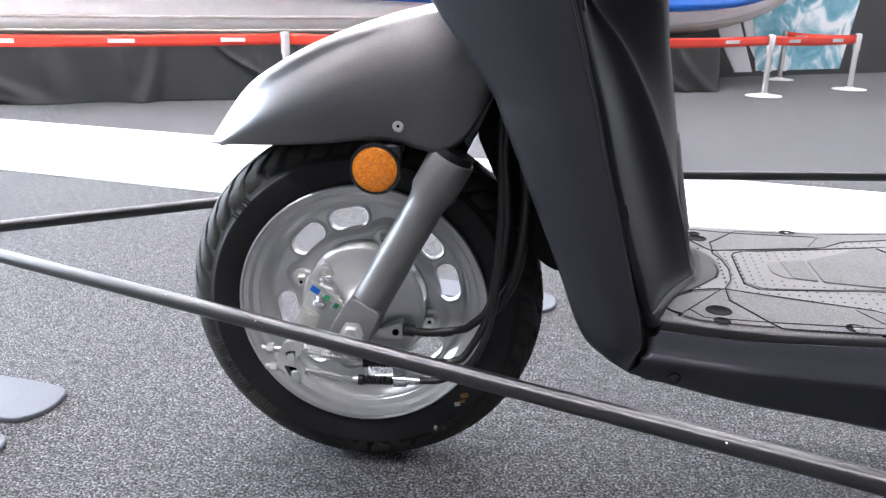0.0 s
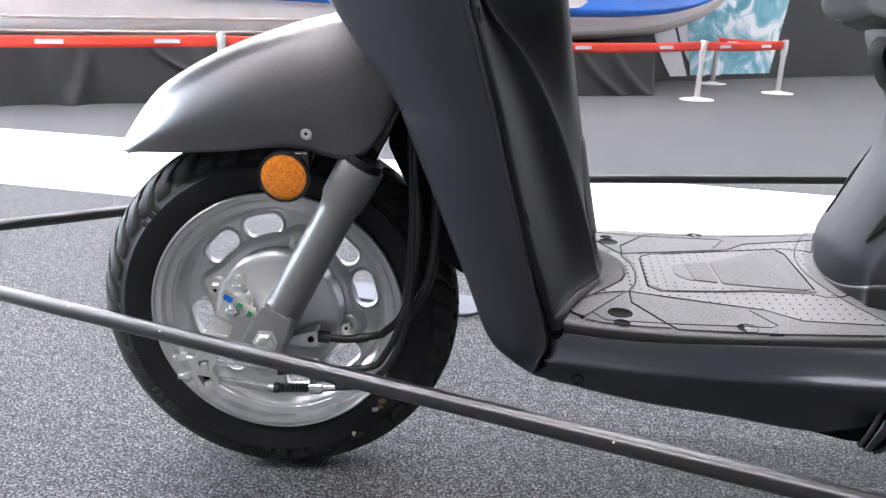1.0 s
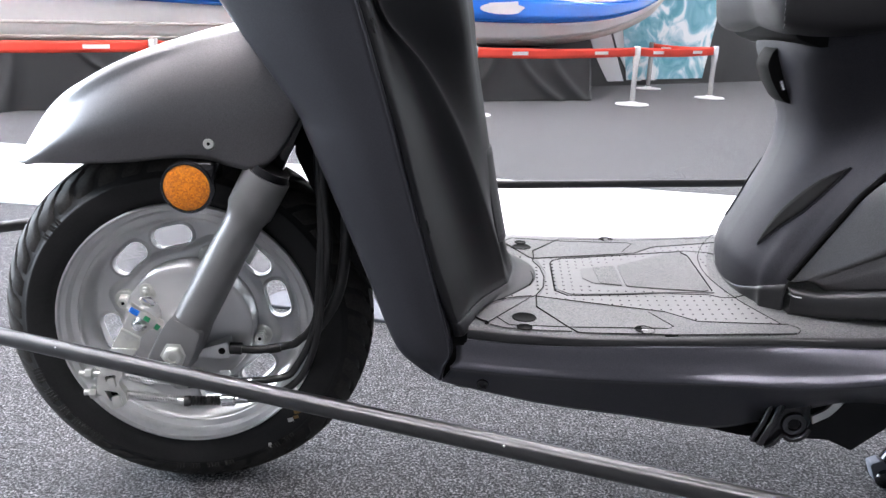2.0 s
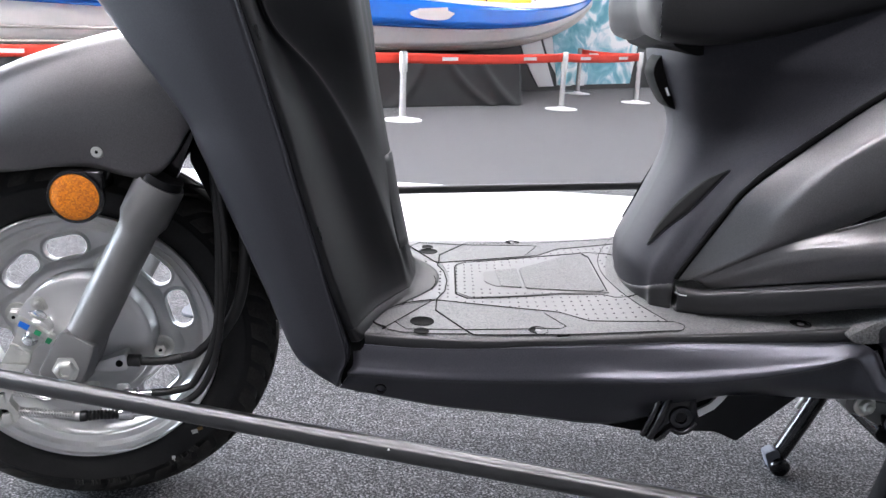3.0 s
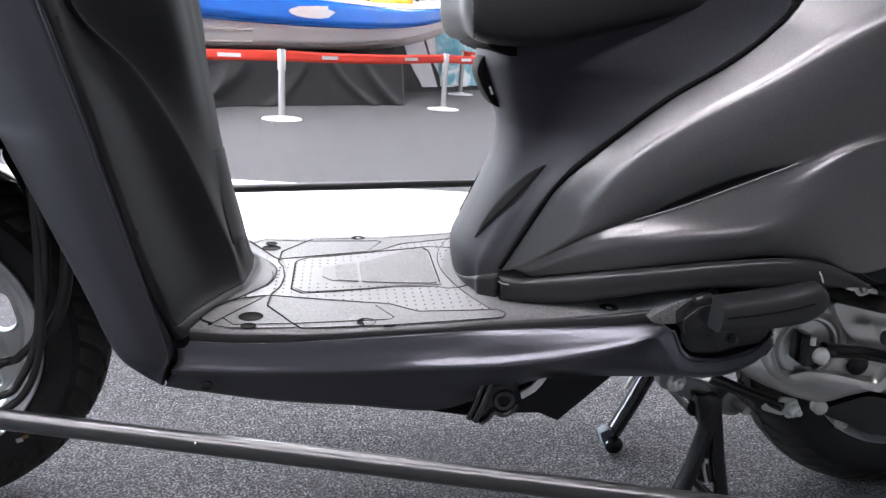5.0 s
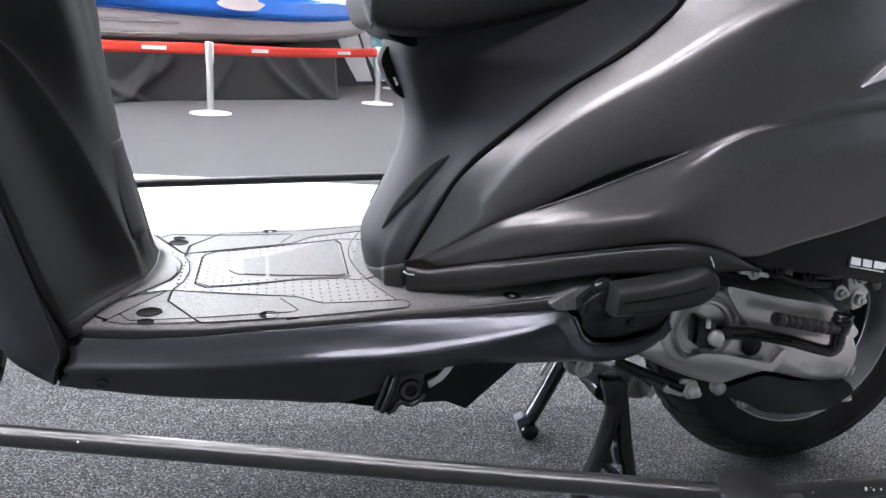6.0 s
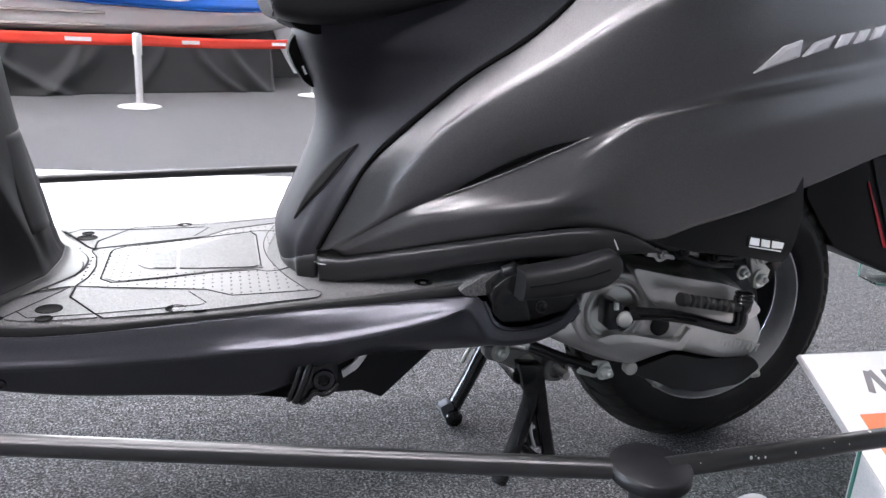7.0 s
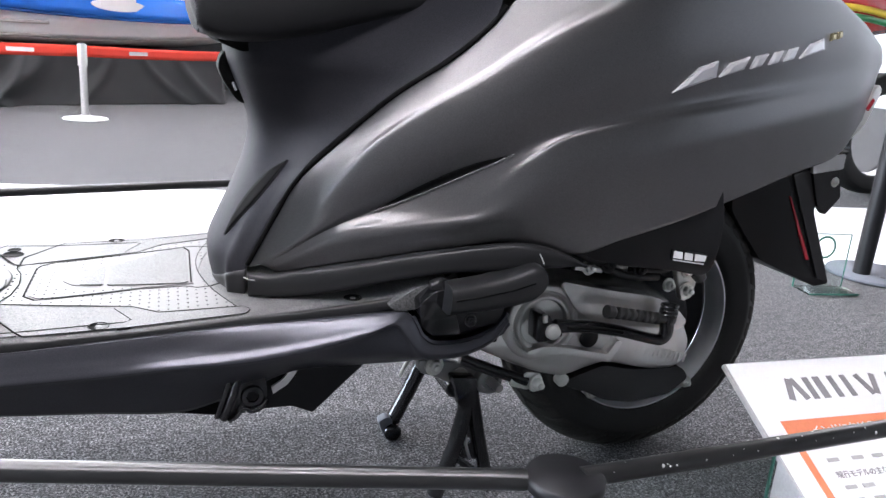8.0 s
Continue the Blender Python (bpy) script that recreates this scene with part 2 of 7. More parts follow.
def part(name, bm, mat, parent, label="", smooth=True, solid=0.0, bevel=0.0, sub=0, crisp=55):
    """Links a bmesh, made in world metres, as one mesh under a thing or a part."""
    me = bpy.data.meshes.new(name)
    bmesh.ops.recalc_face_normals(bm, faces=bm.faces)
    bm.to_mesh(me)
    bm.free()
    me.materials.append(mat)
    if smooth:
        me.shade_smooth()
    if smooth and crisp:
        me.set_sharp_from_angle(angle=radians(crisp))
    ob = new(name, me)
    if parent is not None:
        ob.parent = parent
        ob.matrix_parent_inverse = WORLD[parent].inverted()
    WORLD[ob] = Matrix.Identity(4)
    if sub:
        s = ob.modifiers.new("round", "SUBSURF")
        s.levels = s.render_levels = sub
    if solid:
        s = ob.modifiers.new("thickness", "SOLIDIFY")
        s.thickness, s.offset = solid, -1.0
    if bevel:
        s = ob.modifiers.new("edge", "BEVEL")
        s.width, s.segments, s.limit_method, s.angle_limit = bevel, 2, "ANGLE", radians(40)
        s.harden_normals = False
    if label:
        ob["label"] = label
    return ob


def thing(name, at, label, category, group="", kind=""):
    ob = new(name)
    ob.location = at
    ob.empty_display_size = 0.05
    WORLD[ob] = Matrix.Translation(at)
    return tagged(ob, label, category, group, kind)


def setting(name, bm, mat, label, category, smooth=False, solid=0.0):
    ob = part(name, bm, mat, None, smooth=smooth, solid=solid)
    return tagged(ob, label, category, kind="structure")


def spline(pts, n, closed=False):
    """n points along a Catmull-Rom curve through pts (of any dimension)."""
    p = np.array(pts, float)
    m = len(p)
    t = np.linspace(0, m if closed else m - 1, n, endpoint=not closed)
    out = []
    for v in t:
        i = min(int(v), m - 1 if closed else m - 2)
        f = v - i
        if closed:
            a, b, c, d = p[(i - 1) % m], p[i % m], p[(i + 1) % m], p[(i + 2) % m]
        else:
            b, c = p[i], p[i + 1]
            a = p[i - 1] if i else 2 * b - c
            d = p[i + 2] if i + 2 < m else 2 * c - b
        out.append(0.5 * (2 * b + (c - a) * f + (2 * a - 5 * b + 4 * c - d) * f * f + (3 * b - a - 3 * c + d) * f ** 3))
    return np.array(out)


def net(curves, nu, nv):
    """A smooth grid through curves: nu points along each, nv across them."""
    along = [spline(c, nu) for c in curves]
    return np.stack([spline([a[i] for a in along], nv) for i in range(nu)], 1)


def sheet(grid, bm=None, closed=False):
    bm = bm or bmesh.new()
    vs = [[bm.verts.new(p) for p in row] for row in grid]
    nu = len(vs[0])
    for a, b in zip(vs, vs[1:]):
        for i in range(nu if closed else nu - 1):
            j = (i + 1) % nu
            bm.faces.new((a[i], a[j], b[j], b[i]))
    return bm


def mirrored(grid, y=0.0):
    g = np.array(grid)
    g[..., 1] = 2 * y - g[..., 1]
    return g


def tube(pts, r, seg=12, samples=0, bm=None, caps=True):
    """A round bar along pts; r is a radius or one for each point."""
    bm = bm or bmesh.new()
    p = np.array(pts, float)
    rs = np.full(len(p), r, float) if np.isscalar(r) else np.array(r, float)
    if samples:
        rs = spline(rs[:, None], samples)[:, 0]
        p = spline(p, samples)
    rings = []
    tang = np.gradient(p, axis=0)
    up = Vector((0.0, 0.0, 1.0))
    first = Vector(tang[0]).normalized()
    if abs(first.dot(up)) > 0.9:
        up = Vector((0.0, 1.0, 0.0))
    side = first.cross(up).normalized()
    for q, d, rad in zip(p, tang, rs):
        d = Vector(d).normalized()
        side = (side - d * side.dot(d)).normalized()
        nrm = d.cross(side)
        rad = float(rad)
        rings.append([bm.verts.new(Vector(q) + rad * (math.cos(a) * side + math.sin(a) * nrm))
                      for a in (2 * math.pi * k / seg for k in range(seg))])
    for a, b in zip(rings, rings[1:]):
        for k in range(seg):
            bm.faces.new((a[k], a[(k + 1) % seg], b[(k + 1) % seg], b[k]))
    if caps:
        bm.faces.new(rings[0][::-1])
        bm.faces.new(rings[-1])
    return bm


def lathe(profile, seg=64, m=None, bm=None, close=False):
    """Turns (radius, y) pairs about the y axis, then lays them by the pose m."""
    bm = bm or bmesh.new()
    m = m or Matrix.Identity(4)
    rings = []
    for r, y in profile:
        if r < 1e-6:
            rings.append([bm.verts.new(m @ Vector((0, y, 0)))])
        else:
            rings.append([bm.verts.new(m @ Vector((r * math.cos(a), y, r * math.sin(a)))) for a in (2 * math.pi * k / seg for k in range(seg))])
    pairs = list(zip(rings, rings[1:])) + ([(rings[-1], rings[0])] if close else [])
    for a, b in pairs:
        for k in range(seg):
            j = (k + 1) % seg
            q = [a[k % len(a)], a[j % len(a)], b[j % len(b)], b[k % len(b)]]
            q = [v for n, v in enumerate(q) if v not in q[:n]]
            if len(q) > 2:
                bm.faces.new(q)
    return bm


def prism(outline, a, b, axis="y", bevel=0.0, segments=2, bm=None, m=None):
    """A slab with the given outline, from a to b along the axis. The outline's pairs are x, z (axis y) or x, y (axis z)."""
    own = bmesh.new()
    lay = {"y": lambda u, v, w: (u, w, v), "z": lambda u, v, w: (u, v, w), "x": lambda u, v, w: (w, u, v)}[axis]
    lo = [own.verts.new(lay(u, v, a)) for u, v in outline]
    hi = [own.verts.new(lay(u, v, b)) for u, v in outline]
    n = len(outline)
    own.faces.new(lo)
    own.faces.new(hi[::-1])
    for i in range(n):
        own.faces.new((lo[i], hi[i], hi[(i + 1) % n], lo[(i + 1) % n]))
    if bevel:
        bmesh.ops.recalc_face_normals(own, faces=own.faces)
        bmesh.ops.bevel(own, geom=list(own.edges), offset=bevel, segments=segments, profile=0.5, affect="EDGES", clamp_overlap=True)
    if m is not None:
        bmesh.ops.transform(own, matrix=m, verts=own.verts)
    if bm is None:
        return own
    me = bpy.data.meshes.new("tmp")
    own.to_mesh(me)
    own.free()
    bm.from_mesh(me)
    bpy.data.meshes.remove(me)
    return bm


def block(size, m, bevel=0.002, segments=2, bm=None):
    x, y, z = (s / 2 for s in size)
    return prism([(-x, -y), (x, -y), (x, y), (-x, y)], -z, z, "z", bevel, segments, bm, m)


def disc(r, a, b, m, seg=32, bevel=0.0015, bm=None):
    """A short round slab along the pose's y axis, from a to b, with softened rims."""
    return lathe([(0, a), (r - bevel, a), (r, a + bevel), (r, b - bevel), (r - bevel, b), (0, b)], seg, m, bm)


def hexbolt(at, way, r, h, bm=None, washer=True):
    """A hexagon head with a washer, pointing along way."""
    bm = bm or bmesh.new()
    m = Matrix.Translation(at) @ Vector(way).to_track_quat("Y", "Z").to_matrix().to_4x4()
    if washer:
        lathe([(0, 0), (r * 1.45, 0), (r * 1.5, h * 0.1), (r * 1.45, h * 0.25), (0, h * 0.25)], 24, m, bm)
    lathe([(0, h * 0.2), (r, h * 0.2), (r, h * 0.9), (r * 0.85, h), (0, h)], 6, m, bm)
    lathe([(0, h), (r * 0.5, h), (r * 0.5, h * 1.35), (r * 0.4, h * 1.45), (0, h * 1.45)], 12, m, bm)
    return bm


def rounded(outline, r, n=4):
    """The outline with its corners rounded."""
    p = [Vector(q) for q in outline]
    out = []
    for i, b in enumerate(p):
        a, c = p[i - 1], p[(i + 1) % len(p)]
        k = min(r, (a - b).length * 0.45, (c - b).length * 0.45)
        s, e = b + (a - b).normalized() * k, b + (c - b).normalized() * k
        for j in range(n + 1):
            f = j / n
            out.append(tuple(s * (1 - f) ** 2 + b * 2 * f * (1 - f) + e * f * f))
    return out


def holed(outer, holes, a, b, m=None):
    """A flat slab with through holes: loops of (x, z), thickness from a to b along y."""
    bm = bmesh.new()
    edges = []
    for loop in (outer, *holes):
        vs = [bm.verts.new((u, a, v)) for u, v in loop]
        edges += [bm.edges.new((vs[i], vs[(i + 1) % len(vs)])) for i in range(len(vs))]
    bmesh.ops.triangle_fill(bm, edges=edges, use_beauty=True)
    ext = bmesh.ops.extrude_face_region(bm, geom=list(bm.faces))
    for v in ext["geom"]:
        if isinstance(v, bmesh.types.BMVert):
            v.co.y = b
    if m is not None:
        bmesh.ops.transform(bm, matrix=m, verts=bm.verts)
    return bm


def lettering(text, size, m, extrude=0.0004):
    """Text in the built-in font as a bmesh, lying in the pose's xy plane."""
    cu = bpy.data.curves.new("words", "FONT")
    cu.body, cu.size, cu.extrude = text, size, extrude
    ob = bpy.data.objects.new("words", cu)
    scene.collection.objects.link(ob)
    me = bpy.data.meshes.new_from_object(ob.evaluated_get(bpy.context.evaluated_depsgraph_get()))
    bm = bmesh.new()
    bm.from_mesh(me)
    bmesh.ops.transform(bm, matrix=m, verts=bm.verts)
    bpy.data.objects.remove(ob)
    bpy.data.curves.remove(cu)
    bpy.data.meshes.remove(me)
    return bm


def onto(points, ob_grid, lift):
    """Lays (x, z) points onto a grid surface seen from -y, lifted towards the viewer."""
    g = np.array(ob_grid)
    bm = sheet(g)
    bm.normal_update()
    tree = BVHTree.FromBMesh(bm)
    bm.free()
    flat = g.reshape(-1, 3)
    out = []
    for x, z in points:
        hit, n = tree.ray_cast(Vector((x, -2.0, z)), Vector((0, 1, 0)))[:2]
        if hit is None:
            k = np.argmin((flat[:, 0] - x) ** 2 + (flat[:, 2] - z) ** 2)
            hit, n = Vector((x, flat[k, 1], z)), Vector((0, -1, 0))
        out.append(tuple(hit + n * (lift if n.y < 0 else -lift)))
    return out

# ---- the hall ----
def hall():
    x0, x1, y0, y1, h = -11.0, 13.0, -9.0, 14.0, 5.5
    b = block((x1 - x0, y1 - y0, 0.2), pose((x0 + x1) / 2, (y0 + y1) / 2, -0.1), 0)
    setting("floor", b, CARPET, "speckled grey needle-felt carpet floor", "floor")
    # unseen walls and ceiling, toned dark or pale to shape light and reflections
    for name, size, at in (("wall_south", (x1 - x0, 0.2, h), ((x0 + x1) / 2, y0 - 0.1, h / 2)), ("wall_east", (0.2, y1 - y0 + 0.4, h), (x1 + 0.1, (y0 + y1) / 2, h / 2))):
        setting(name, block(size, pose(*at), 0), DARKWALL if name == "wall_south" else HALLWALL, "unseen dark wall added to shape reflections" if name == "wall_south" else "unseen pale wall added to shape reflections", "wall")
    # added open bays on two unseen sides: posts at the ends, a lintel above
    bm = block((x1 - x0, 0.2, 0.9), pose((x0 + x1) / 2, y1 + 0.1, h - 0.45), 0)
    for x in (x0 + 0.6, 1.0, x1 - 0.6):
        block((1.2, 0.2, h - 0.9), pose(x, y1 + 0.1, (h - 0.9) / 2), 0, bm=bm)
    setting("wall_north", bm, HALLWALL, "unseen pale wall with wide shutter bays added for light", "wall")
    bm = block((0.2, y1 - y0 + 0.4, 0.9), pose(x0 - 0.1, (y0 + y1) / 2, h - 0.45), 0)
    for y in (y0 + 1.5, y1 - 0.8):
        block((0.2, 3.0 if y < 0 else 1.6, h - 0.9), pose(x0 - 0.1, y, (h - 0.9) / 2), 0, bm=bm)
    setting("wall_west", bm, HALLWALL, "unseen pale wall with a wide shutter bay added for light", "wall")
    setting("ground", block((160, 160, 0.2), pose(0, 0, -0.22), 0), ASPHALT, "unseen grey asphalt yard added outside the hall", "ground")
    setting("ceiling", block((x1 - x0 + 0.4, y1 - y0 + 0.4, 0.2), pose((x0 + x1) / 2, (y0 + y1) / 2, h + 0.1), 0), CEILING, "unseen dark ceiling added to shape reflections", "ceiling")


hall()


def ceiling_light(at):
    x, y, z = at
    t = thing("ceiling_light", at, "unseen long white hall ceiling light with glowing diffuser", "ceiling light", "rows of hall lights")
    part("diffuser", block((4.0, 0.35, 0.03), pose(x, y, z - 0.03), 0.005), DIFFUSER, t, "glowing white diffuser", smooth=False)
    part("frame", block((4.1, 0.45, 0.06), pose(x, y, z + 0.02), 0.005), WHITEMETAL, t, smooth=False)
    return t


# unseen lights, their spots chosen to balance brightness and highlights
first_light = ceiling_light((-8.6, 1.4, 5.4))
for x, y in ((-8.6, 5.0), (-4.2, 1.4), (-4.2, 5.0), (-4.2, 8.6), (-4.2, -2.2), (-0.4, -2.6), (-0.6, 1.4), (0.2, 5.0), (0.2, 8.6), (4.6, 8.6), (9.0, 5.0)):
    copy_thing(first_light, pose(x, y, 5.4))

# white vinyl strip laid on the carpet
strip = [(-7.0, 2.82), (-2.71, 2.29), (-1.46, 2.15), (0.4, 1.90), (1.2, 1.80), (4.2, 1.45), (4.2, 0.62), (3.4, 0.70), (2.95, 0.74), (2.55, 0.76), (2.3, 0.86), (1.2, 0.98), (-0.9, 1.205), (-1.8, 1.30), (-7.0, 1.85)]
setting("white_floor_strip", prism(strip, 0.0, 0.004, "z"), WHITEFLOOR, "wide glossy white vinyl strip on the carpet", "floor strip")


# ---- scooter ----
scooter = thing("scooter", (0.62, 0.0, 0.0), "matte grey motor scooter on its centre stand", "scooter")
PI = math.pi

# front wheel, turned a little to its left
FW = pose(0.0206, -0.0203, 0.2155, 0, 0, 9.1)


def tyre_profile(R, bead, half):
    """Closed section from one bead over the crown to the other."""
    return spline([(bead, -half * 0.80), (bead + 0.012, -half * 0.97), ((R + bead) / 2 - 0.004, -half * 1.03), (R - 0.034, -half * 0.985), (R - 0.0250, -half * 0.86), (R - 0.0110, -half * 0.62),
                   (R - 0.0060, 0), (R - 0.0110, half * 0.62), (R - 0.0250, half * 0.86), (R - 0.034, half * 0.985), ((R + bead) / 2 - 0.004, half * 1.03), (bead + 0.012, half * 0.97), (bead, half * 0.80)], 48)


def tread_blocks(R, half, count, m):
    """Raised rubber lugs with slanted grooves between them, on both shoulders and over the crown."""
    bm = bmesh.new()
    def at(th, s, lift):
        # s from -1 to 1 across the crown
        y = half * 0.93 * s
        r = R - 0.0035 - 0.0240 * abs(s) ** 2.6 + lift
        return m @ Vector((r * math.cos(th), y, r * math.sin(th)))
    step = 2 * PI / count
    for k in range(count):
        for sgn in (-1, 1):
            for s0, s1, lead in ((0.05, 0.44, 1.2), (0.50, 1.0, 1.9)):
                rows = []
                for i in range(5):
                    f = i / 4
                    s = s0 + (s1 - s0) * f
                    th0 = k * step + step * (lead * s)
                    rows.append((s * sgn, th0 + step * 0.05, th0 + step * (0.82 if s0 < 0.5 else 0.70)))
                top, low = [], []
                for s, ta, tb in rows:
                    edge = 0.0008 if abs(s) > 0.99 else 0.0035
                    ths = [ta + (tb - ta) * q / 3 for q in range(4)]
                    top.append([bm.verts.new(at(t, s, edge)) for t in ths])
                    low.append([bm.verts.new(at(t, s, -0.002)) for t in ths])
                for a, b in zip(range(4), range(1, 5)):
                    for q in range(3):
                        bm.faces.new((top[a][q], top[a][q + 1], top[b][q + 1], top[b][q]))
                    bm.faces.new((top[a][0], top[b][0], low[b][0], low[a][0]))
                    bm.faces.new((top[a][3], low[a][3], low[b][3], top[b][3]))
                for q in range(3):
                    bm.faces.new((top[0][q], low[0][q], low[0][q + 1], top[0][q + 1]))
                    bm.faces.new((top[4][q], top[4][q + 1], low[4][q + 1], low[4][q]))
    return bm


def circle(r, n, cx=0.0, cz=0.0):
    return [(cx + r * math.cos(2 * PI * i / n), cz + r * math.sin(2 * PI * i / n)) for i in range(n)]


def slot(r, ang, length, width, n=6):
    """A rounded slot whose length follows the wheel's rim."""
    out = []
    for end in (1, -1):
        for i in range(n + 1):
            a = -PI / 2 + PI * i / n
            u, v = width / 2 * math.cos(a) + (length - width) / 2, width / 2 * math.sin(a)
            out.append((u * end, v * end))
    ca, sa = math.cos(ang), math.sin(ang)
    return [(r * ca + v * ca - u * sa, r * sa + v * sa + u * ca) for u, v in out]


def front_wheel():
    rim = part("front_wheel", lathe([(0.1478, -0.0440), (0.1490, -0.0430), (0.1495, -0.0400), (0.1475, -0.0385), (0.1455, -0.0365), (0.1445, -0.0325), (0.1425, -0.0312), (0.1405, -0.0300), (0.1392, -0.0268), (0.1360, -0.0262), (0.1332, -0.0255), (0.1325, -0.018), (0.131, -0.010),
                                     (0.131, 0.03), (0.143, 0.036), (0.1495, 0.039), (0.1495, 0.044), (0.147, 0.044), (0.142, 0.040), (0.127, 0.034), (0.127, -0.008), (0.1285, -0.0145), (0.1300, -0.0285),
                                     (0.1365, -0.031), (0.140, -0.0375), (0.1450, -0.0400), (0.1465, -0.0436)], 128, FW, close=True), SILVER, scooter, "silver pressed-steel rim with oval slots", crisp=28)
    t = part("tyre", lathe(tyre_profile(0.2155, 0.146, 0.0455), 96, FW, close=True), RUBBER, rim, "black rubber tyre with slanted tread")
    part("tread", tread_blocks(0.2155, 0.0455, 42, FW), TREAD, rim)
    bolts = [radians(-16.2 + 90 * k) for k in range(4)]
    spots = [b + PI / 4 + s * radians(16.4) for b in bolts for s in (-1, 1)]
    part("rim_disc", holed(circle(0.119, 96), [slot(0.1015, a, 0.0475, 0.0255) for a in spots] + [circle(0.06, 48)], -0.0010, 0.0016, FW), SILVER, rim, smooth=False)
    part("dish_edge", lathe([(0.1312, -0.014), (0.1312, -0.0235), (0.1300, -0.0252), (0.1280, -0.0245), (0.1262, -0.0205), (0.1245, -0.0110), (0.1225, -0.0045), (0.1195, -0.0014), (0.1165, -0.0011)], 128, FW), SILVER, rim, "rounded edge of the wheel dish", crisp=60)
    # near-black ring paints the shade in the gap round the dish
    part("dish_gap", lathe([(0.1328, -0.0215), (0.1320, -0.0150), (0.1308, -0.0150)], 128, FW), VOID, rim, "dark ring for the shade between rim and dish")
    for a in spots:
        lip = [slot(0.1015, a, 0.0475 + w, 0.0255 + w, 8) for w in (0.0085, 0.0050, 0.0015, 0.0, -0.0002)]
        rows = [[FW @ Vector((x, y, z)) for x, z in loop] for loop, y in zip(lip, (-0.0011, -0.0026, -0.0030, -0.0016, 0.0060))]
        part("slot_lip", sheet(rows, closed=True), SILVER, rim, "rolled lip round an oval slot")
    # platform with four lobes that carries the hub bolts
    n = 160
    rows = []
    for back, y in ((0.0, -0.0008), (0.0035, -0.0030), (0.0065, -0.0072), (0.0095, -0.0092), (0.0140, -0.0098), (None, -0.0098), (None, -0.0050)):
        ring = []
        for i in range(n):
            th = 2 * PI * i / n
            lobe = sum(math.exp(-(math.degrees(math.atan2(math.sin(th - b), math.cos(th - b))) / 12.5) ** 2) for b in bolts)
            r = 0.0760 if back is None else 0.0905 + 0.0155 * lobe - back
            ring.append(FW @ Vector((r * math.cos(th), y, r * math.sin(th))))
        rows.append(ring)
    part("hub_platform", sheet(rows, closed=True), SILVER, rim, "raised four-lobed hub platform", crisp=50)
    for b in bolts:
        c = FW @ Vector((0.0815 * math.cos(b), -0.0098, 0.0815 * math.sin(b)))
        way = FW.to_3x3() @ Vector((0, -1, 0))
        q = Matrix.Translation(c) @ way.to_track_quat("Y", "Z").to_matrix().to_4x4()
        part("bolt_boss", lathe([(0.0135, -0.001), (0.0130, 0.0035), (0.0115, 0.0050), (0, 0.0050)], 28, q), ZINC, rim, "plated washer")
        part("bolt", lathe([(0.0092, 0.0048), (0.0092, 0.0070), (0.0078, 0.0078), (0.0078, 0.0125), (0.0065, 0.0138), (0.0030, 0.0138), (0.0026, 0.0115), (0, 0.0115)], 6, q), ZINC, rim, "yellowed steel hub bolt", smooth=False)
        part("bolt_mark", disc(0.0022, 0.0136, 0.0141, q, 12, 0.0001), VOID, rim, smooth=False)
    # drum and brake plate
    part("brake_plate", lathe([(0.0755, -0.004), (0.0752, -0.020), (0.0745, -0.0215), (0.0745, -0.0345), (0.0735, -0.0375), (0.0710, -0.0392), (0.0660, -0.0396), (0.0600, -0.0400), (0.0480, -0.0440), (0.0340, -0.0490), (0.0240, -0.0540), (0.0190, -0.0620), (0.0, -0.0620)], 96, FW), SILVER, rim, "silver cast drum brake plate", crisp=34)
    for u, v, r in ((-0.042, 0.0405, 0.0062), (0.004, -0.055, 0.006)):
        part("plate_screw", hexbolt(FW @ Vector((u, -0.0415, v)), FW.to_3x3() @ Vector((0, -1, 0)), r, 0.005), ZINC, rim)
    part("far_disc", holed(circle(0.1275, 72), [slot(0.1015, a, 0.0475, 0.0255) for a in spots] + [circle(0.03, 32)], 0.0050, 0.0066, FW), SILVER, rim, smooth=False)
    # raised bars in place of the sidewall writing
    for k, (a, w) in enumerate(((196, 5), (205, 5), (213, 4), (220, 6), (228, 4), (262, 3), (268, 3), (274, 4), (281, 3), (298, 5), (306, 4), (135, 2), (138, 2), (142, 2))):
        for i in range(w):
            th = radians(a + i * 1.25)
            c = Vector((0.182 * math.cos(th), -0.0472, 0.182 * math.sin(th)))
            part("sidewall_bar", block((0.0022, 0.0012, 0.010 if k < 5 else 0.006), FW @ Matrix.Translation(c) @ pose(0, 0, 0, 0, -math.degrees(th) + 90, 0), 0), TREAD, t, smooth=False)
    for a, r, size, mat in ((-60, 0.178, (0.006, 0.0008, 0.004), CHIP), (-46, 0.166, (0.005, 0.0008, 0.007), CHIP), (-41, 0.164, (0.006, 0.0008, 0.009), YELLOWED), (-43.5, 0.168, (0.004, 0.0008, 0.006), YELLOWED)):
        th = radians(a)
        part("paint_mark", block(size, FW @ Matrix.Translation((r * math.cos(th), -0.0470, r * math.sin(th))) @ pose(0, 0, 0, 0, 30 - a, 0), 0), mat, rim, "small pale paint mark", smooth=False)
    return rim


front_wheel()


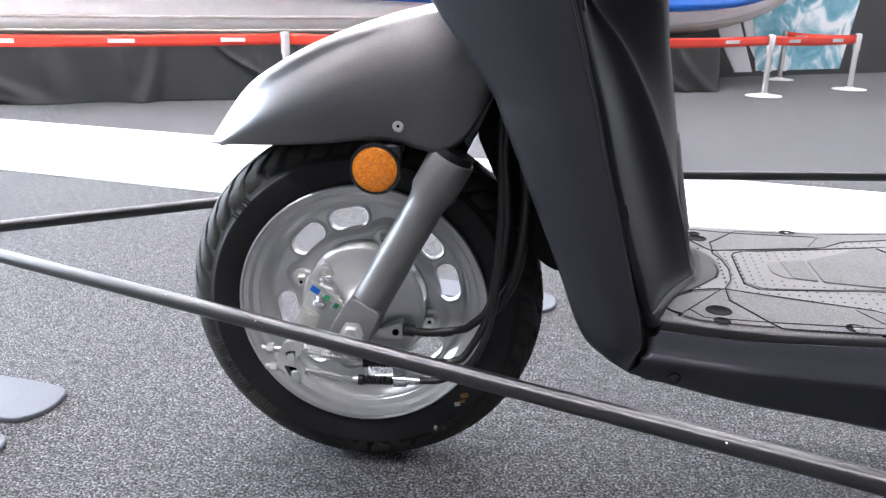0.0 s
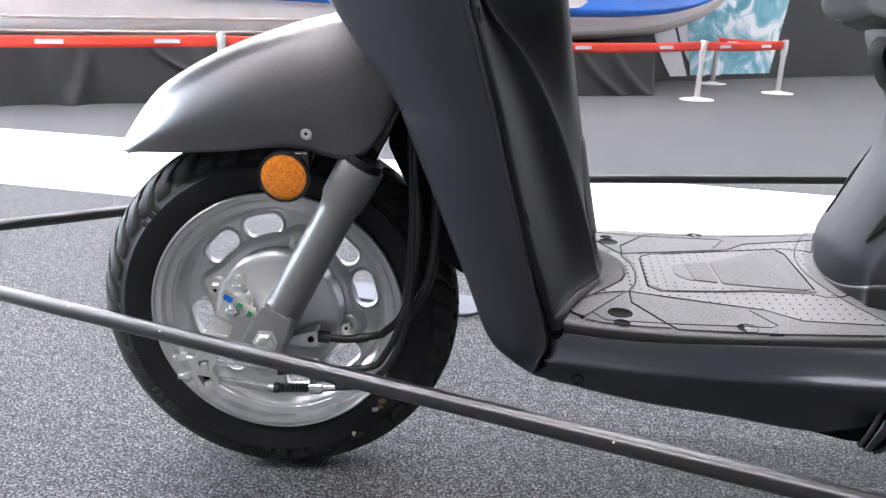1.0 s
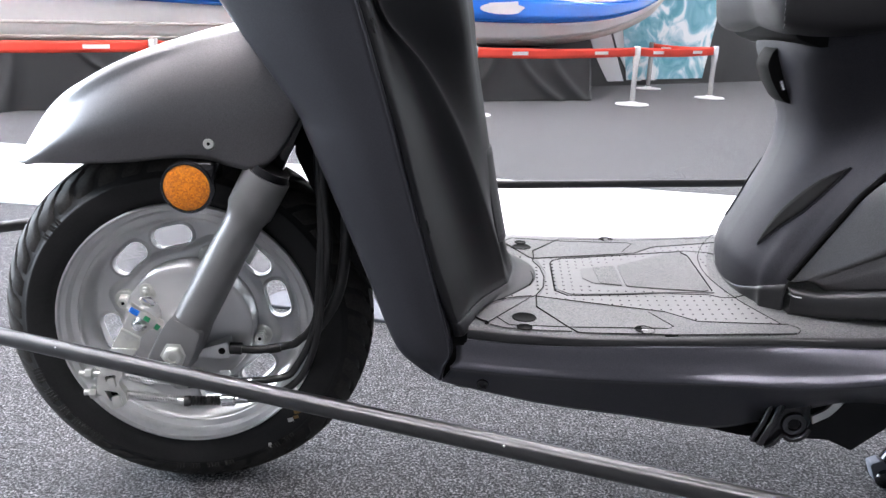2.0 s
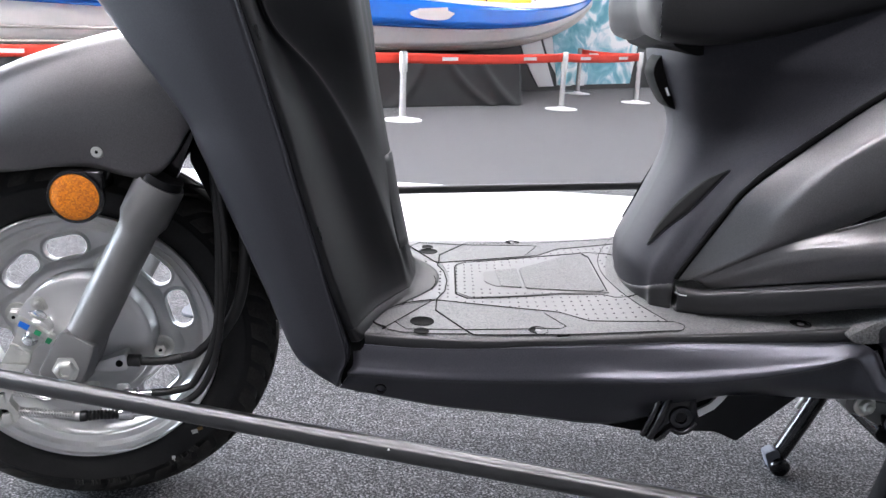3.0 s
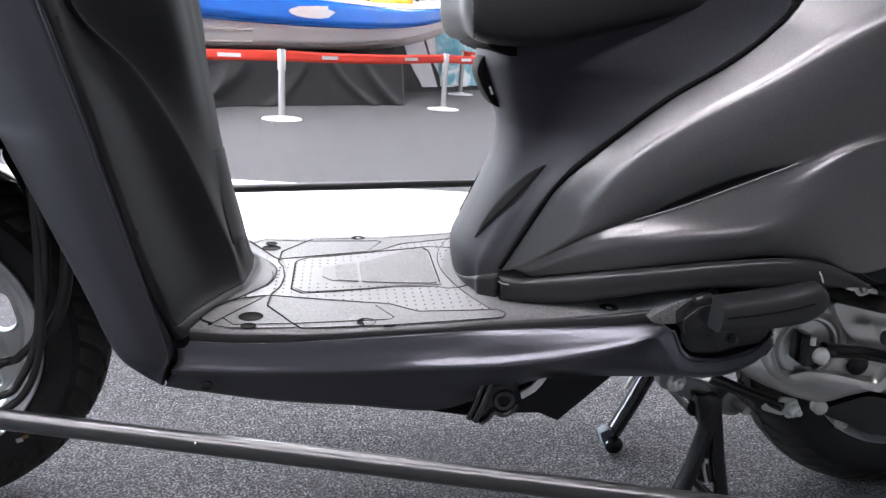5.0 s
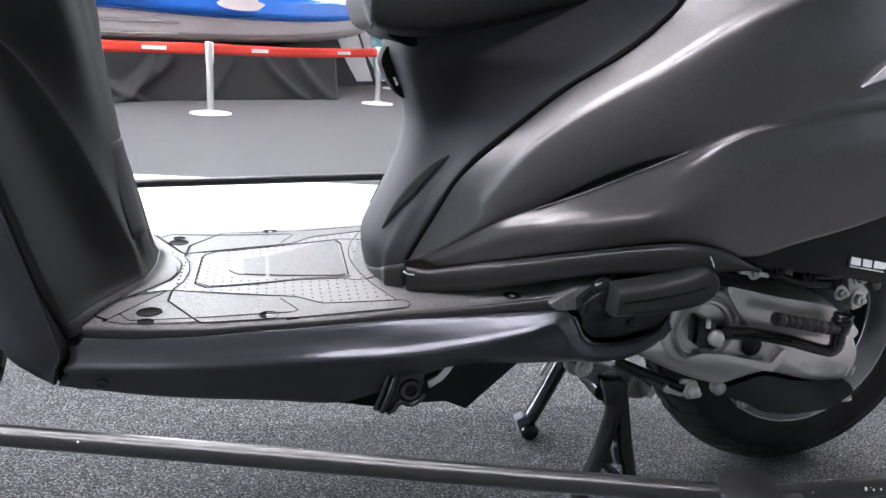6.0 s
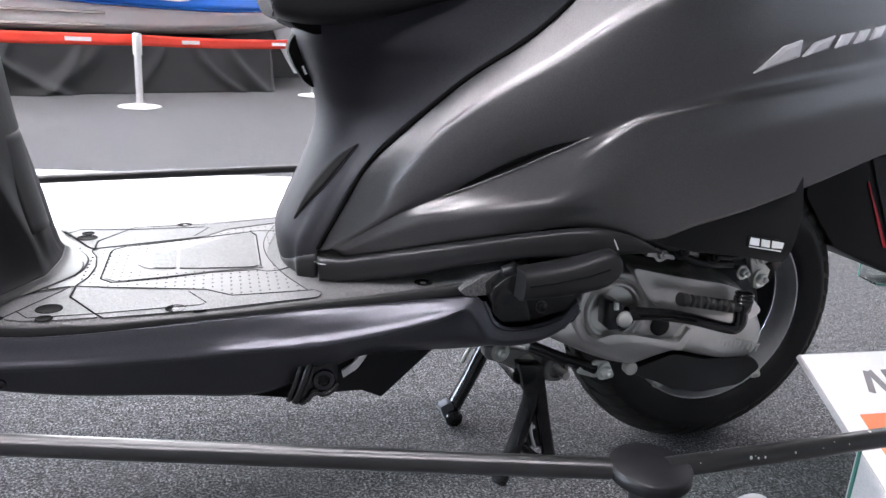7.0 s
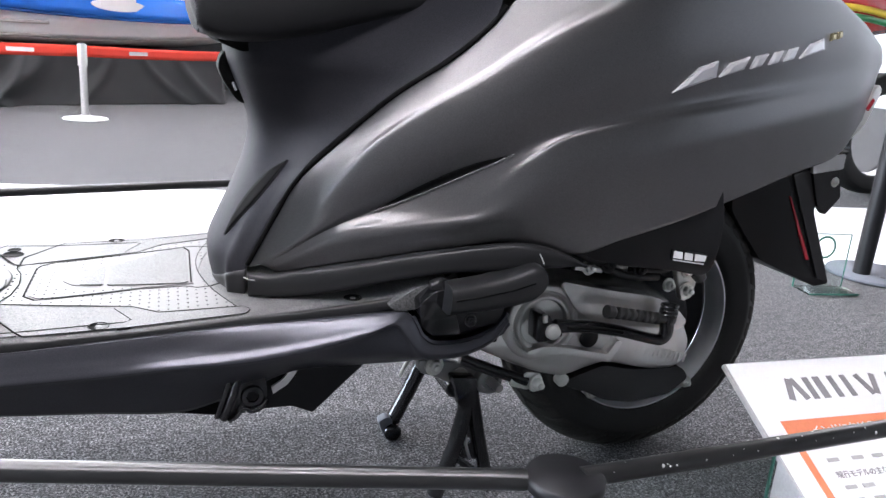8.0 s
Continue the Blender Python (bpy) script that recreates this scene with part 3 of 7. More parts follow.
def front_fork():
    top, low = Vector((0.140, -0.088, 0.408)), Vector((0.030, -0.092, 0.206))
    d = (top - low).normalized()
    leg = part("fork_leg", tube([low - d * 0.004, low + d * 0.05, low + d * 0.12, low + d * 0.172, low + d * 0.178, low + d * 0.186, top - d * 0.004, top],
                                [0.0215, 0.0215, 0.0208, 0.0205, 0.0215, 0.0248, 0.0252, 0.0242], 32), FORK, scooter, "grey silver painted fork leg")
    part("fork_foot", prism(rounded([(-0.022, -0.020), (0.022, -0.022), (0.0225, 0.012), (0.019, 0.040), (-0.019, 0.040), (-0.0215, 0.016)], 0.006), -0.0225, 0.018, "y", 0.003,
                            m=Matrix.Translation(low) @ pose(0, 0, 0, 0, 28, 0)), FORK, leg)
    n = FW.to_3x3() @ Vector((0, -1, 0))
    part("axle_nut", lathe([(0.0150, 0), (0.0150, 0.002), (0.0112, 0.003), (0.0112, 0.0085), (0.0095, 0.0098), (0.006, 0.0098), (0.0055, 0.0075), (0, 0.0075)], 6, Matrix.Translation(low + n * 0.0224) @ n.to_track_quat("Y", "Z").to_matrix().to_4x4()), ZINC, leg, "plated hexagonal axle nut")
    part("dust_seal", tube([top - d * 0.002, top + d * 0.008], [0.0225, 0.0205], 24), PLASTIC, leg)
    far = Vector((0.0, 0.20, 0))
    part("fork_leg", tube([low + far + Vector((-0.03, 0, 0)), top + far + Vector((-0.048, 0, -0.033))], [0.021, 0.0255], 24), FORK, scooter, "grey silver painted fork leg")
    # lower bridge in the shade of the fender
    part("fork_bridge", block((0.04, 0.13, 0.04), pose(0.150, 0.0, 0.455, 0, 28, 0), 0.008), GLOSSBLACK, scooter, "black steel fork bridge")
    part("fender_stay", prism(rounded([(0.12, 0.40), (0.150, 0.405), (0.185, 0.48), (0.160, 0.49)], 0.004), -0.080, -0.072, "y", 0.001), GLOSSBLACK, scooter)


front_fork()


def front_fender():
    low = [(-0.128, -0.090, 0.4080), (-0.053, -0.100, 0.4125), (-0.001, -0.103, 0.417), (0.044, -0.105, 0.4235), (0.081, -0.106, 0.424), (0.105, -0.106, 0.418), (0.135, -0.104, 0.415), (0.158, -0.100, 0.434), (0.182, -0.095, 0.475)]
    mid = [(-0.136, -0.085, 0.4085), (-0.066, -0.103, 0.440), (-0.012, -0.111, 0.455), (0.036, -0.114, 0.467), (0.076, -0.114, 0.474), (0.104, -0.113, 0.478), (0.136, -0.110, 0.484), (0.165, -0.104, 0.494), (0.190, -0.099, 0.510)]
    hip = [(-0.150, -0.070, 0.4060), (-0.086, -0.086, 0.458), (-0.032, -0.093, 0.489), (0.020, -0.095, 0.513), (0.067, -0.094, 0.529), (0.104, -0.091, 0.539), (0.140, -0.088, 0.547), (0.172, -0.087, 0.554), (0.200, -0.090, 0.558)]
    top = [(-0.166, -0.045, 0.4020), (-0.106, -0.064, 0.467), (-0.055, -0.075, 0.499), (0.000, -0.078, 0.524), (0.056, -0.077, 0.541), (0.098, -0.074, 0.551), (0.140, -0.070, 0.559), (0.176, -0.066, 0.566), (0.205, -0.064, 0.570)]
    crest = [(-0.180, 0.0, 0.3960), (-0.127, 0.0, 0.455), (-0.070, 0.0, 0.498), (-0.011, 0.0, 0.528), (0.045, 0.0, 0.548), (0.092, 0.0, 0.560), (0.138, 0.0, 0.569), (0.178, 0.0, 0.576), (0.208, 0.0, 0.580)]
    curves = [low, mid, hip, top, crest]
    curves += [[(x, -y, z) for x, y, z in c] for c in (top, hip, mid, low)]
    f = part("front_fender", sheet(net(curves, 90, 72)), PAINT, scooter, "matte grey front fender", solid=0.0032)
    n = Vector((0.05, -1, 0.02))
    at = Vector((0.087, -0.1065, 0.441))
    part("screw", lathe([(0, 0), (0.0070, 0), (0.0068, 0.0026), (0.0052, 0.0052), (0.0030, 0.0052), (0, 0.0050)], 24, Matrix.Translation(at) @ n.to_track_quat("Y", "Z").to_matrix().to_4x4()), ZINC, f, "bright socket screw")
    part("screw_socket", lathe([(0, 0.0056), (0.0018, 0.0056), (0.0018, 0.0050)], 6, Matrix.Translation(at) @ n.to_track_quat("Y", "Z").to_matrix().to_4x4()), VOID, f, "dark disc for the shaded hexagon socket", smooth=False)
    m = Matrix.Translation((0.063, -0.112, 0.396)) @ pose(0, 0, 0, 0, 0, 6)
    r = part("reflector", lathe([(0.0262, 0.006), (0.0275, 0.002), (0.0275, -0.004), (0.0262, -0.0062), (0.0238, -0.0062)], 48, m), GLOSSBLACK, scooter, "round orange side reflector in a black ring")
    part("lens", lathe([(0.0242, 0.002), (0.0242, -0.0052), (0.021, -0.0068), (0.012, -0.0080), (0, -0.0083)], 48, m), ORANGE, r, "orange faceted lens")
    part("bracket", block((0.02, 0.03, 0.02), pose(0.080, -0.098, 0.412, 0, 0, 0), 0.003), GLOSSBLACK, r)


front_fender()


def brake_linkage():
    """Brake arm with its equaliser, springs and cables, laid out in the wheel's own axes."""
    def w(u, d, v):
        return FW @ Vector((u, d, v))
    out = FW.to_3x3() @ Vector((0, -1, 0))
    def plate(outline, a, b, bevel=0.0008, corner=0.004):
        return prism(rounded(outline, corner, 3), a, b, "y", bevel, 2, m=FW)
    lever = part("brake_lever", plate([(-0.0545, 0.0330), (-0.0270, 0.0150), (-0.0470, -0.0020), (-0.0500, -0.0160), (-0.0600, -0.0230), (-0.0810, -0.0150), (-0.0660, 0.0100)], -0.0660, -0.0630), ZINC, scooter, "zinc plated brake lever arm")
    part("lever_tongue", plate([(-0.0500, -0.0150), (-0.0640, -0.0330), (-0.0870, -0.0360), (-0.0800, -0.0130)], -0.0700, -0.0670), ZINC, lever)
    part("lever_fold", tube([w(-0.067, -0.0665, 0.0085), w(-0.047, -0.0665, -0.003)], 0.0022, 8), ZINC, lever)
    part("lever_dimple", disc(0.0050, -0.0668, -0.0660, FW @ pose(-0.0600, 0, 0.000), 20, 0.0003), ZINC, lever)
    part("cam_shaft", disc(0.0130, -0.063, -0.040, FW @ pose(-0.0400, 0, 0.0210), 28), SILVER, lever, "silver cam shaft boss")
    part("lever_clamp", tube([w(-0.0560, -0.0690, 0.0380), w(-0.0420, -0.0690, 0.0290), w(-0.0260, -0.0690, 0.0165)], 0.0052, 14), ZINC, lever, "split clamp with paint dabs")
    part("clamp_bolt", hexbolt(w(-0.0280, -0.0690, 0.0180), FW.to_3x3() @ Vector((0.8, 0, -0.55)), 0.0062, 0.008), ZINC, lever)
    part("paint_dab", block((0.011, 0.0012, 0.007), FW @ pose(-0.0480, -0.0742, 0.0330, 0, 33, 0), 0.0004, 1), BLUE, lever, "blue paint dab", smooth=False)
    part("paint_dab", block((0.007, 0.0012, 0.006), FW @ pose(-0.0350, -0.0742, 0.0240, 0, 33, 0), 0.0004, 1), DABGREEN, lever, "green paint dab", smooth=False)
    part("paint_dab", block((0.006, 0.0012, 0.007), FW @ pose(-0.0245, -0.0755, 0.0150, 0, 33, 0), 0.0004, 1), DABGREEN, lever, "green paint dab", smooth=False)
    part("wear_pointer", plate([(-0.0470, 0.0440), (-0.0330, 0.0460), (-0.0270, 0.0380), (-0.0330, 0.0320), (-0.0440, 0.0380)], -0.0620, -0.0605, 0.0004, 0.002), CHROME, lever)
    part("pivot_pin", lathe([(0.0088, 0), (0.0084, 0.003), (0.0062, 0.0045), (0.0058, 0.0085), (0.0044, 0.0095), (0, 0.0095)], 24, Matrix.Translation(w(-0.0460, -0.0660, 0.0150)) @ out.to_track_quat("Y", "Z").to_matrix().to_4x4()), CHROME, lever, "bright riveted pin")
    part("plate_pin", hexbolt(w(-0.0430, -0.0420, 0.0465), out, 0.0055, 0.006), ZINC, lever)
    # equaliser: a waisted plate with two cable windows and folded hooks
    outline = rounded([(-0.0862, -0.0305), (-0.0655, -0.0270), (-0.0640, -0.0390), (-0.0705, -0.0515), (-0.0628, -0.0640), (-0.0632, -0.0765), (-0.0775, -0.0850), (-0.0850, -0.0790), (-0.0860, -0.0690), (-0.0955, -0.0590), (-0.0935, -0.0490), (-0.0910, -0.0400)], 0.004, 3)
    eq = part("equaliser_plate", holed(outline, [rounded([(-0.0850, -0.0420), (-0.0720, -0.0400), (-0.0730, -0.0490), (-0.0830, -0.0505)], 0.003, 3), rounded([(-0.0875, -0.0590), (-0.0715, -0.0620), (-0.0715, -0.0720), (-0.0800, -0.0745)], 0.003, 3)], -0.0830, -0.0735, FW), ZINC, lever, "zinc plated equaliser plate", smooth=False)
    # near-black plate stands in for the shade inside the windows
    part("equaliser_back", plate([(-0.0870, -0.0390), (-0.0710, -0.0370), (-0.0690, -0.0740), (-0.0850, -0.0760), (-0.0890, -0.0590)], -0.0735, -0.0715), VOID, eq, "dark plate for the shaded hollow behind the windows", smooth=False)
    for o in ([(-0.0815, -0.0440), (-0.0735, -0.0420), (-0.0720, -0.0545), (-0.0800, -0.0560)], [(-0.0785, -0.0665), (-0.0690, -0.0650), (-0.0670, -0.0780), (-0.0770, -0.0800)]):
        part("hook", plate(o, -0.0865, -0.0810, 0.001, 0.002), ZINC, eq, "folded plated hook")
    for k, (z, run, drop) in enumerate(((-0.0405, 0.072, -0.0105), (-0.0640, 0.066, -0.0100))):
        part("adjuster_nut", tube([w(-0.1060 + 0.003 * k, -0.0785, z), w(-0.0985 + 0.003 * k, -0.0785, z)], 0.0068, 6), ZINC, lever, smooth=False)
        part("adjuster_stud", tube([w(-0.1130 + 0.003 * k, -0.0785, z + 0.0005), w(-0.0900, -0.0785, z)], 0.0036, 12), ZINC, lever)
        a, b = Vector((-0.0660, -0.0775, z - 0.0025)), Vector((-0.0660 + run, -0.0770, z - 0.0025 + drop))
        coil = []
        for i in range(230):
            f = i / 229
            c = a.lerp(b, f)
            th = 2 * PI * 23 * f
            coil.append(FW @ (c + Vector((0, 0.0046 * math.cos(th), 0.0046 * math.sin(th)))))
        part("spring", tube(coil, 0.0007, 5), CAST, lever, "thin coiled return spring")
        part("inner_wire", tube([FW @ a, FW @ b], 0.0022, 8), CAST, lever)
        e = b + Vector((0.042, 0.001, 0.0005))
        boot = [FW @ b.lerp(e, i / 21) for i in range(22)]
        part("rubber_boot", tube(boot, [0.0062 if i < 4 else 0.0044 + 0.0017 * (i % 2) for i in range(22)], 14), CABLE, lever, "ribbed black rubber boot")
        part("boot_collar", tube([FW @ (b + Vector((-0.006, 0, 0.0004))), FW @ b], 0.0052, 12), CAST, lever)
        part("cable_stop", tube([FW @ e, FW @ (e + Vector((0.014, 0, 0.0005))), FW @ (e + Vector((0.016, 0, 0.0005))), FW @ (e + Vector((0.030, 0, 0.001)))], [0.0078, 0.0078, 0.0048, 0.0048], 14), CHROME, lever, "bright cable end fitting")
        g = FW @ (e + Vector((0.028, 0, 0.001)))
        z2 = 0.150 - 0.008 * k
        part("brake_cable", tube([g, g + Vector((0.035 - 0.004 * k, 0.002, 0.006)), (0.158 + 0.008 * k, -0.074, z2 + 0.030), (0.182 + 0.004 * k, -0.072, 0.236), (0.190 + 0.002 * k, -0.070, 0.34), (0.188, -0.068, 0.44), (0.20, -0.06, 0.52)], 0.0042, 10, 60), CABLE, scooter, "black brake cable")
    part("stop_bracket", plate([(0.0385, -0.0420), (0.0520, -0.0420), (0.0560, -0.0640), (0.0545, -0.0830), (0.0400, -0.0830)], -0.0700, -0.0670), SILVER, lever, "cast cable stop bracket")
    # speedometer drive cast onto the brake plate
    sd = part("speedometer_drive", plate([(0.0060, -0.0230), (0.0230, -0.0160), (0.0400, -0.0110), (0.0500, -0.0080), (0.0505, -0.0290), (0.0350, -0.0300), (0.0140, -0.0280)], -0.0640, -0.0400, 0.003), SILVER, scooter, "cast speedometer drive housing")
    part("drive_window", disc(0.0040, -0.0655, -0.0635, FW @ pose(0.0425, 0, -0.0195), 16, 0.0004), VOID, sd)
    part("speedometer_cable", tube([w(0.052, -0.056, -0.0195), w(0.082, -0.056, -0.022), w(0.115, -0.053, -0.018), (0.158, -0.060, 0.207), (0.182, -0.066, 0.240), (0.198, -0.070, 0.33), (0.193, -0.070, 0.42), (0.20, -0.06, 0.52)], 0.0048, 12, 70), CABLE, scooter, "black speedometer cable")
    part("cable_collar", tube([w(0.050, -0.056, -0.0195), w(0.064, -0.056, -0.0205)], 0.0072, 14), CABLE, scooter)
    part("cable_collar", tube([w(0.094, -0.0555, -0.0215), w(0.108, -0.0540, -0.0195)], 0.0058, 14), CABLE, scooter)
    part("brake_hose", tube([(0.172, -0.058, 0.21), (0.206, -0.058, 0.27), (0.216, -0.058, 0.36), (0.206, -0.056, 0.45), (0.21, -0.05, 0.53)], 0.0065, 10, 40), CABLE, scooter, "black rubber hose")


brake_linkage()


def leg_shield():
    A = [(0.331, -0.170, 0.2285), (0.310, -0.165, 0.237), (0.286, -0.160, 0.258), (0.257, -0.155, 0.327), (0.203, -0.150, 0.452), (0.187, -0.147, 0.485), (0.131, -0.140, 0.561), (0.070, -0.130, 0.650), (0.035, -0.12, 0.72)]
    C = [(0.334, -0.180, 0.2300), (0.338, -0.186, 0.247), (0.3435, -0.190, 0.270), (0.3260, -0.192, 0.338), (0.2975, -0.193, 0.440), (0.2875, -0.193, 0.478), (0.2570, -0.193, 0.580), (0.2300, -0.188, 0.660), (0.215, -0.182, 0.72)]
    B = [tuple((np.array(a) + np.array(c)) / 2 + np.array((0, -0.008 if i > 1 else -0.002, 0))) for i, (a, c) in enumerate(zip(A, C))]
    A2 = [(x + 0.010, y + 0.028, z + 0.004) for x, y, z in A]
    C2 = [(x + 0.004, y + 0.034, z) for x, y, z in C]
    g = net([A2, A, B, C], 60, 26)
    part("leg_shield", sheet(g), DARKPAINT, scooter, "dark matte grey outer leg shield", solid=0.003)
    part("shield_edge", sheet(net([C, C2], 60, 3)), DARKPAINT, scooter, "folded rear edge of the leg shield", solid=0.002)
    part("leg_shield", sheet(mirrored(g)), DARKPAINT, scooter, "dark matte grey outer leg shield", solid=0.003)
    # black liner behind the wheel
    L = []
    for y in (-0.165, -0.09, 0.0, 0.09, 0.165):
        d = 0.012 * (1 - (y / 0.165) ** 2)
        L.append([(0.338 - d, y, 0.232), (0.300 - d, y, 0.262), (0.268 - d, y, 0.335), (0.226 - d, y * 0.88, 0.455), (0.204 - d, y * 0.8, 0.52), (0.16 - d, y * 0.7, 0.60), (0.115 - d, y * 0.62, 0.70)])
    part("wheel_well_liner", sheet(net(L, 30, 20)), VOID, scooter, "black plastic wheel well liner", solid=0.003)
    # near-black block added to close the slit and stand in for shade
    part("shield_foot_filler", block((0.024, 0.348, 0.053), pose(0.3475, 0.0, 0.2530), 0.004), VOID, scooter, "dark filler block added behind the shield foot")
    part("liner_lobe", prism(rounded([(0.1688, 0.4662), (0.1596, 0.4271), (0.1762, 0.3914), (0.196, 0.3552), (0.2132, 0.318), (0.2286, 0.2965), (0.2397, 0.2876), (0.2524, 0.2823), (0.2677, 0.2837), (0.289, 0.3489), (0.2456, 0.4676)], 0.006, 3), -0.058, 0.085, "y", 0.004), VOID, scooter, "black moulded lobe of the wheel well liner")


leg_shield()


def inner_cover():
    """Knee panel between the shields, hollowed at each side of the steering column, flaring onto the floorboard."""
    # height, seam x, rib x, crease x and y, column rear x
    levels = [(0.72, 0.214, 0.222, 0.236, -0.155, 0.318), (0.66, 0.229, 0.238, 0.250, -0.150, 0.326), (0.60, 0.249, 0.257, 0.266, -0.145, 0.335), (0.565, 0.261, 0.268, 0.278, -0.135, 0.341), (0.525, 0.273, 0.280, 0.308, -0.108, 0.348),
              (0.478, 0.287, 0.295, 0.333, -0.092, 0.357), (0.43, 0.300, 0.308, 0.352, -0.080, 0.366), (0.36, 0.319, 0.328, 0.374, -0.064, 0.380), (0.325, 0.330, 0.340, 0.384, -0.055, 0.388)]
    rows = []
    for z, xs, xr, xc, yc, xe in levels:
        mx, my = (xr * 0.5 + xc * 0.5), (-0.170 * 0.5 + yc * 0.5)
        half = [(xs + 0.0015, -0.1885, z), (xr - 0.002, -0.1865, z), (xr + 0.002, -0.1740, z), (mx - 0.006, my + 0.010, z), (xc - 0.004, yc - 0.006, z), (xc + 0.002, yc + 0.006, z), (xe - 0.004, yc * 0.55, z), (xe + 0.001, -0.018, z), (xe + 0.002, 0, z)]
        rows.append(half)
    # flare
    rows.append([(0.339, -0.182, 0.298), (0.346, -0.182, 0.298), (0.350, -0.170, 0.298), (0.363, -0.112, 0.298), (0.387, -0.063, 0.298), (0.393, -0.050, 0.298), (0.394, -0.031, 0.298), (0.396, -0.018, 0.298), (0.397, 0, 0.298)])
    rows.append([(0.343, -0.179, 0.288), (0.351, -0.180, 0.288), (0.356, -0.167, 0.2885), (0.369, -0.124, 0.2885), (0.390, -0.075, 0.2885), (0.398, -0.060, 0.2885), (0.403, -0.036, 0.2885), (0.405, -0.018, 0.2885), (0.406, 0, 0.2885)])
    rows.append([(0.347, -0.176, 0.276), (0.356, -0.176, 0.278), (0.362, -0.160, 0.281), (0.367, -0.136, 0.2845), (0.378, -0.106, 0.2850), (0.396, -0.080, 0.2850), (0.419, -0.042, 0.2850), (0.427, -0.018, 0.2850), (0.428, 0, 0.2850)])
    half = np.array([spline(r, 44) for r in rows])
    full = np.concatenate([half, mirrored(half)[:, -2::-1]], 1)
    grid = np.stack([spline(full[:, i], 90) for i in range(full.shape[1])], 1)
    part("foot_collar", sheet(grid[-13:]), COLLAR, scooter, "foot of the knee panel, lighter for its lit fillet", solid=0.003)
    ic = part("inner_cover", sheet(grid[:-12]), KNEE, scooter, "black moulded knee panel with hollowed sides", solid=0.003)
    # access lid on the column's rear face
    lid = []
    for y in (-0.042, -0.02, 0.0, 0.02, 0.042):
        k = 0.0030 - 0.010 * (abs(y) / 0.042) ** 2
        lid.append([(0.3665 + k, y, 0.434), (0.3760 + k, y, 0.385), (0.3880 + k, y, 0.330)])
    part("access_lid", sheet(net(lid, 12, 10)), KNEE, ic, solid=0.002)
    for z, x in ((0.561, 0.2685), (0.386, 0.3185)):
        part("trim_clip", block((0.004, 0.003, 0.013), pose(x, -0.1835, z, 0, -16, 0), 0.001), GLOSSBLACK, ic)


inner_cover()


# floorboard: height along its length
def board_z(x):
    return 0.2835 + (0.0 if x < 0.45 else (x - 0.45) ** 2 * 0.22 + (x - 0.45) * 0.012)


def board_edge(x):
    """Half width of the floorboard at x."""
    xs = np.array([0.36, 0.40, 0.47, 0.55, 0.65, 0.75, 0.83, 0.87, 0.90])
    ys = np.array([0.168, 0.1735, 0.1755, 0.1725, 0.173, 0.186, 0.196, 0.190, 0.165])
    return float(np.interp(x, xs, ys))


def on_board(outline, lift, thick, bm=None):
    """A thin plate with the outline (x, y), lying on the curved board."""
    bm = bm or bmesh.new()
    own = bmesh.new()
    vs = [own.verts.new((x, y, 0)) for x, y in outline]
    es = [own.edges.new((vs[i], vs[(i + 1) % len(vs)])) for i in range(len(vs))]
    bmesh.ops.triangle_fill(own, edges=es, use_beauty=True)
    bmesh.ops.subdivide_edges(own, edges=[e for e in own.edges if e.calc_length() > 0.05], cuts=2, use_grid_fill=False)
    bmesh.ops.triangulate(own, faces=own.faces)
    ext = bmesh.ops.extrude_face_region(own, geom=list(own.faces))
    up = {v for v in ext["geom"] if isinstance(v, bmesh.types.BMVert)}
    for v in own.verts:
        v.co.z = board_z(v.co.x) + (lift if v in up else lift - thick)
    me = bpy.data.meshes.new("tmp")
    own.to_mesh(me)
    own.free()
    bm.from_mesh(me)
    bpy.data.meshes.remove(me)
    return bm


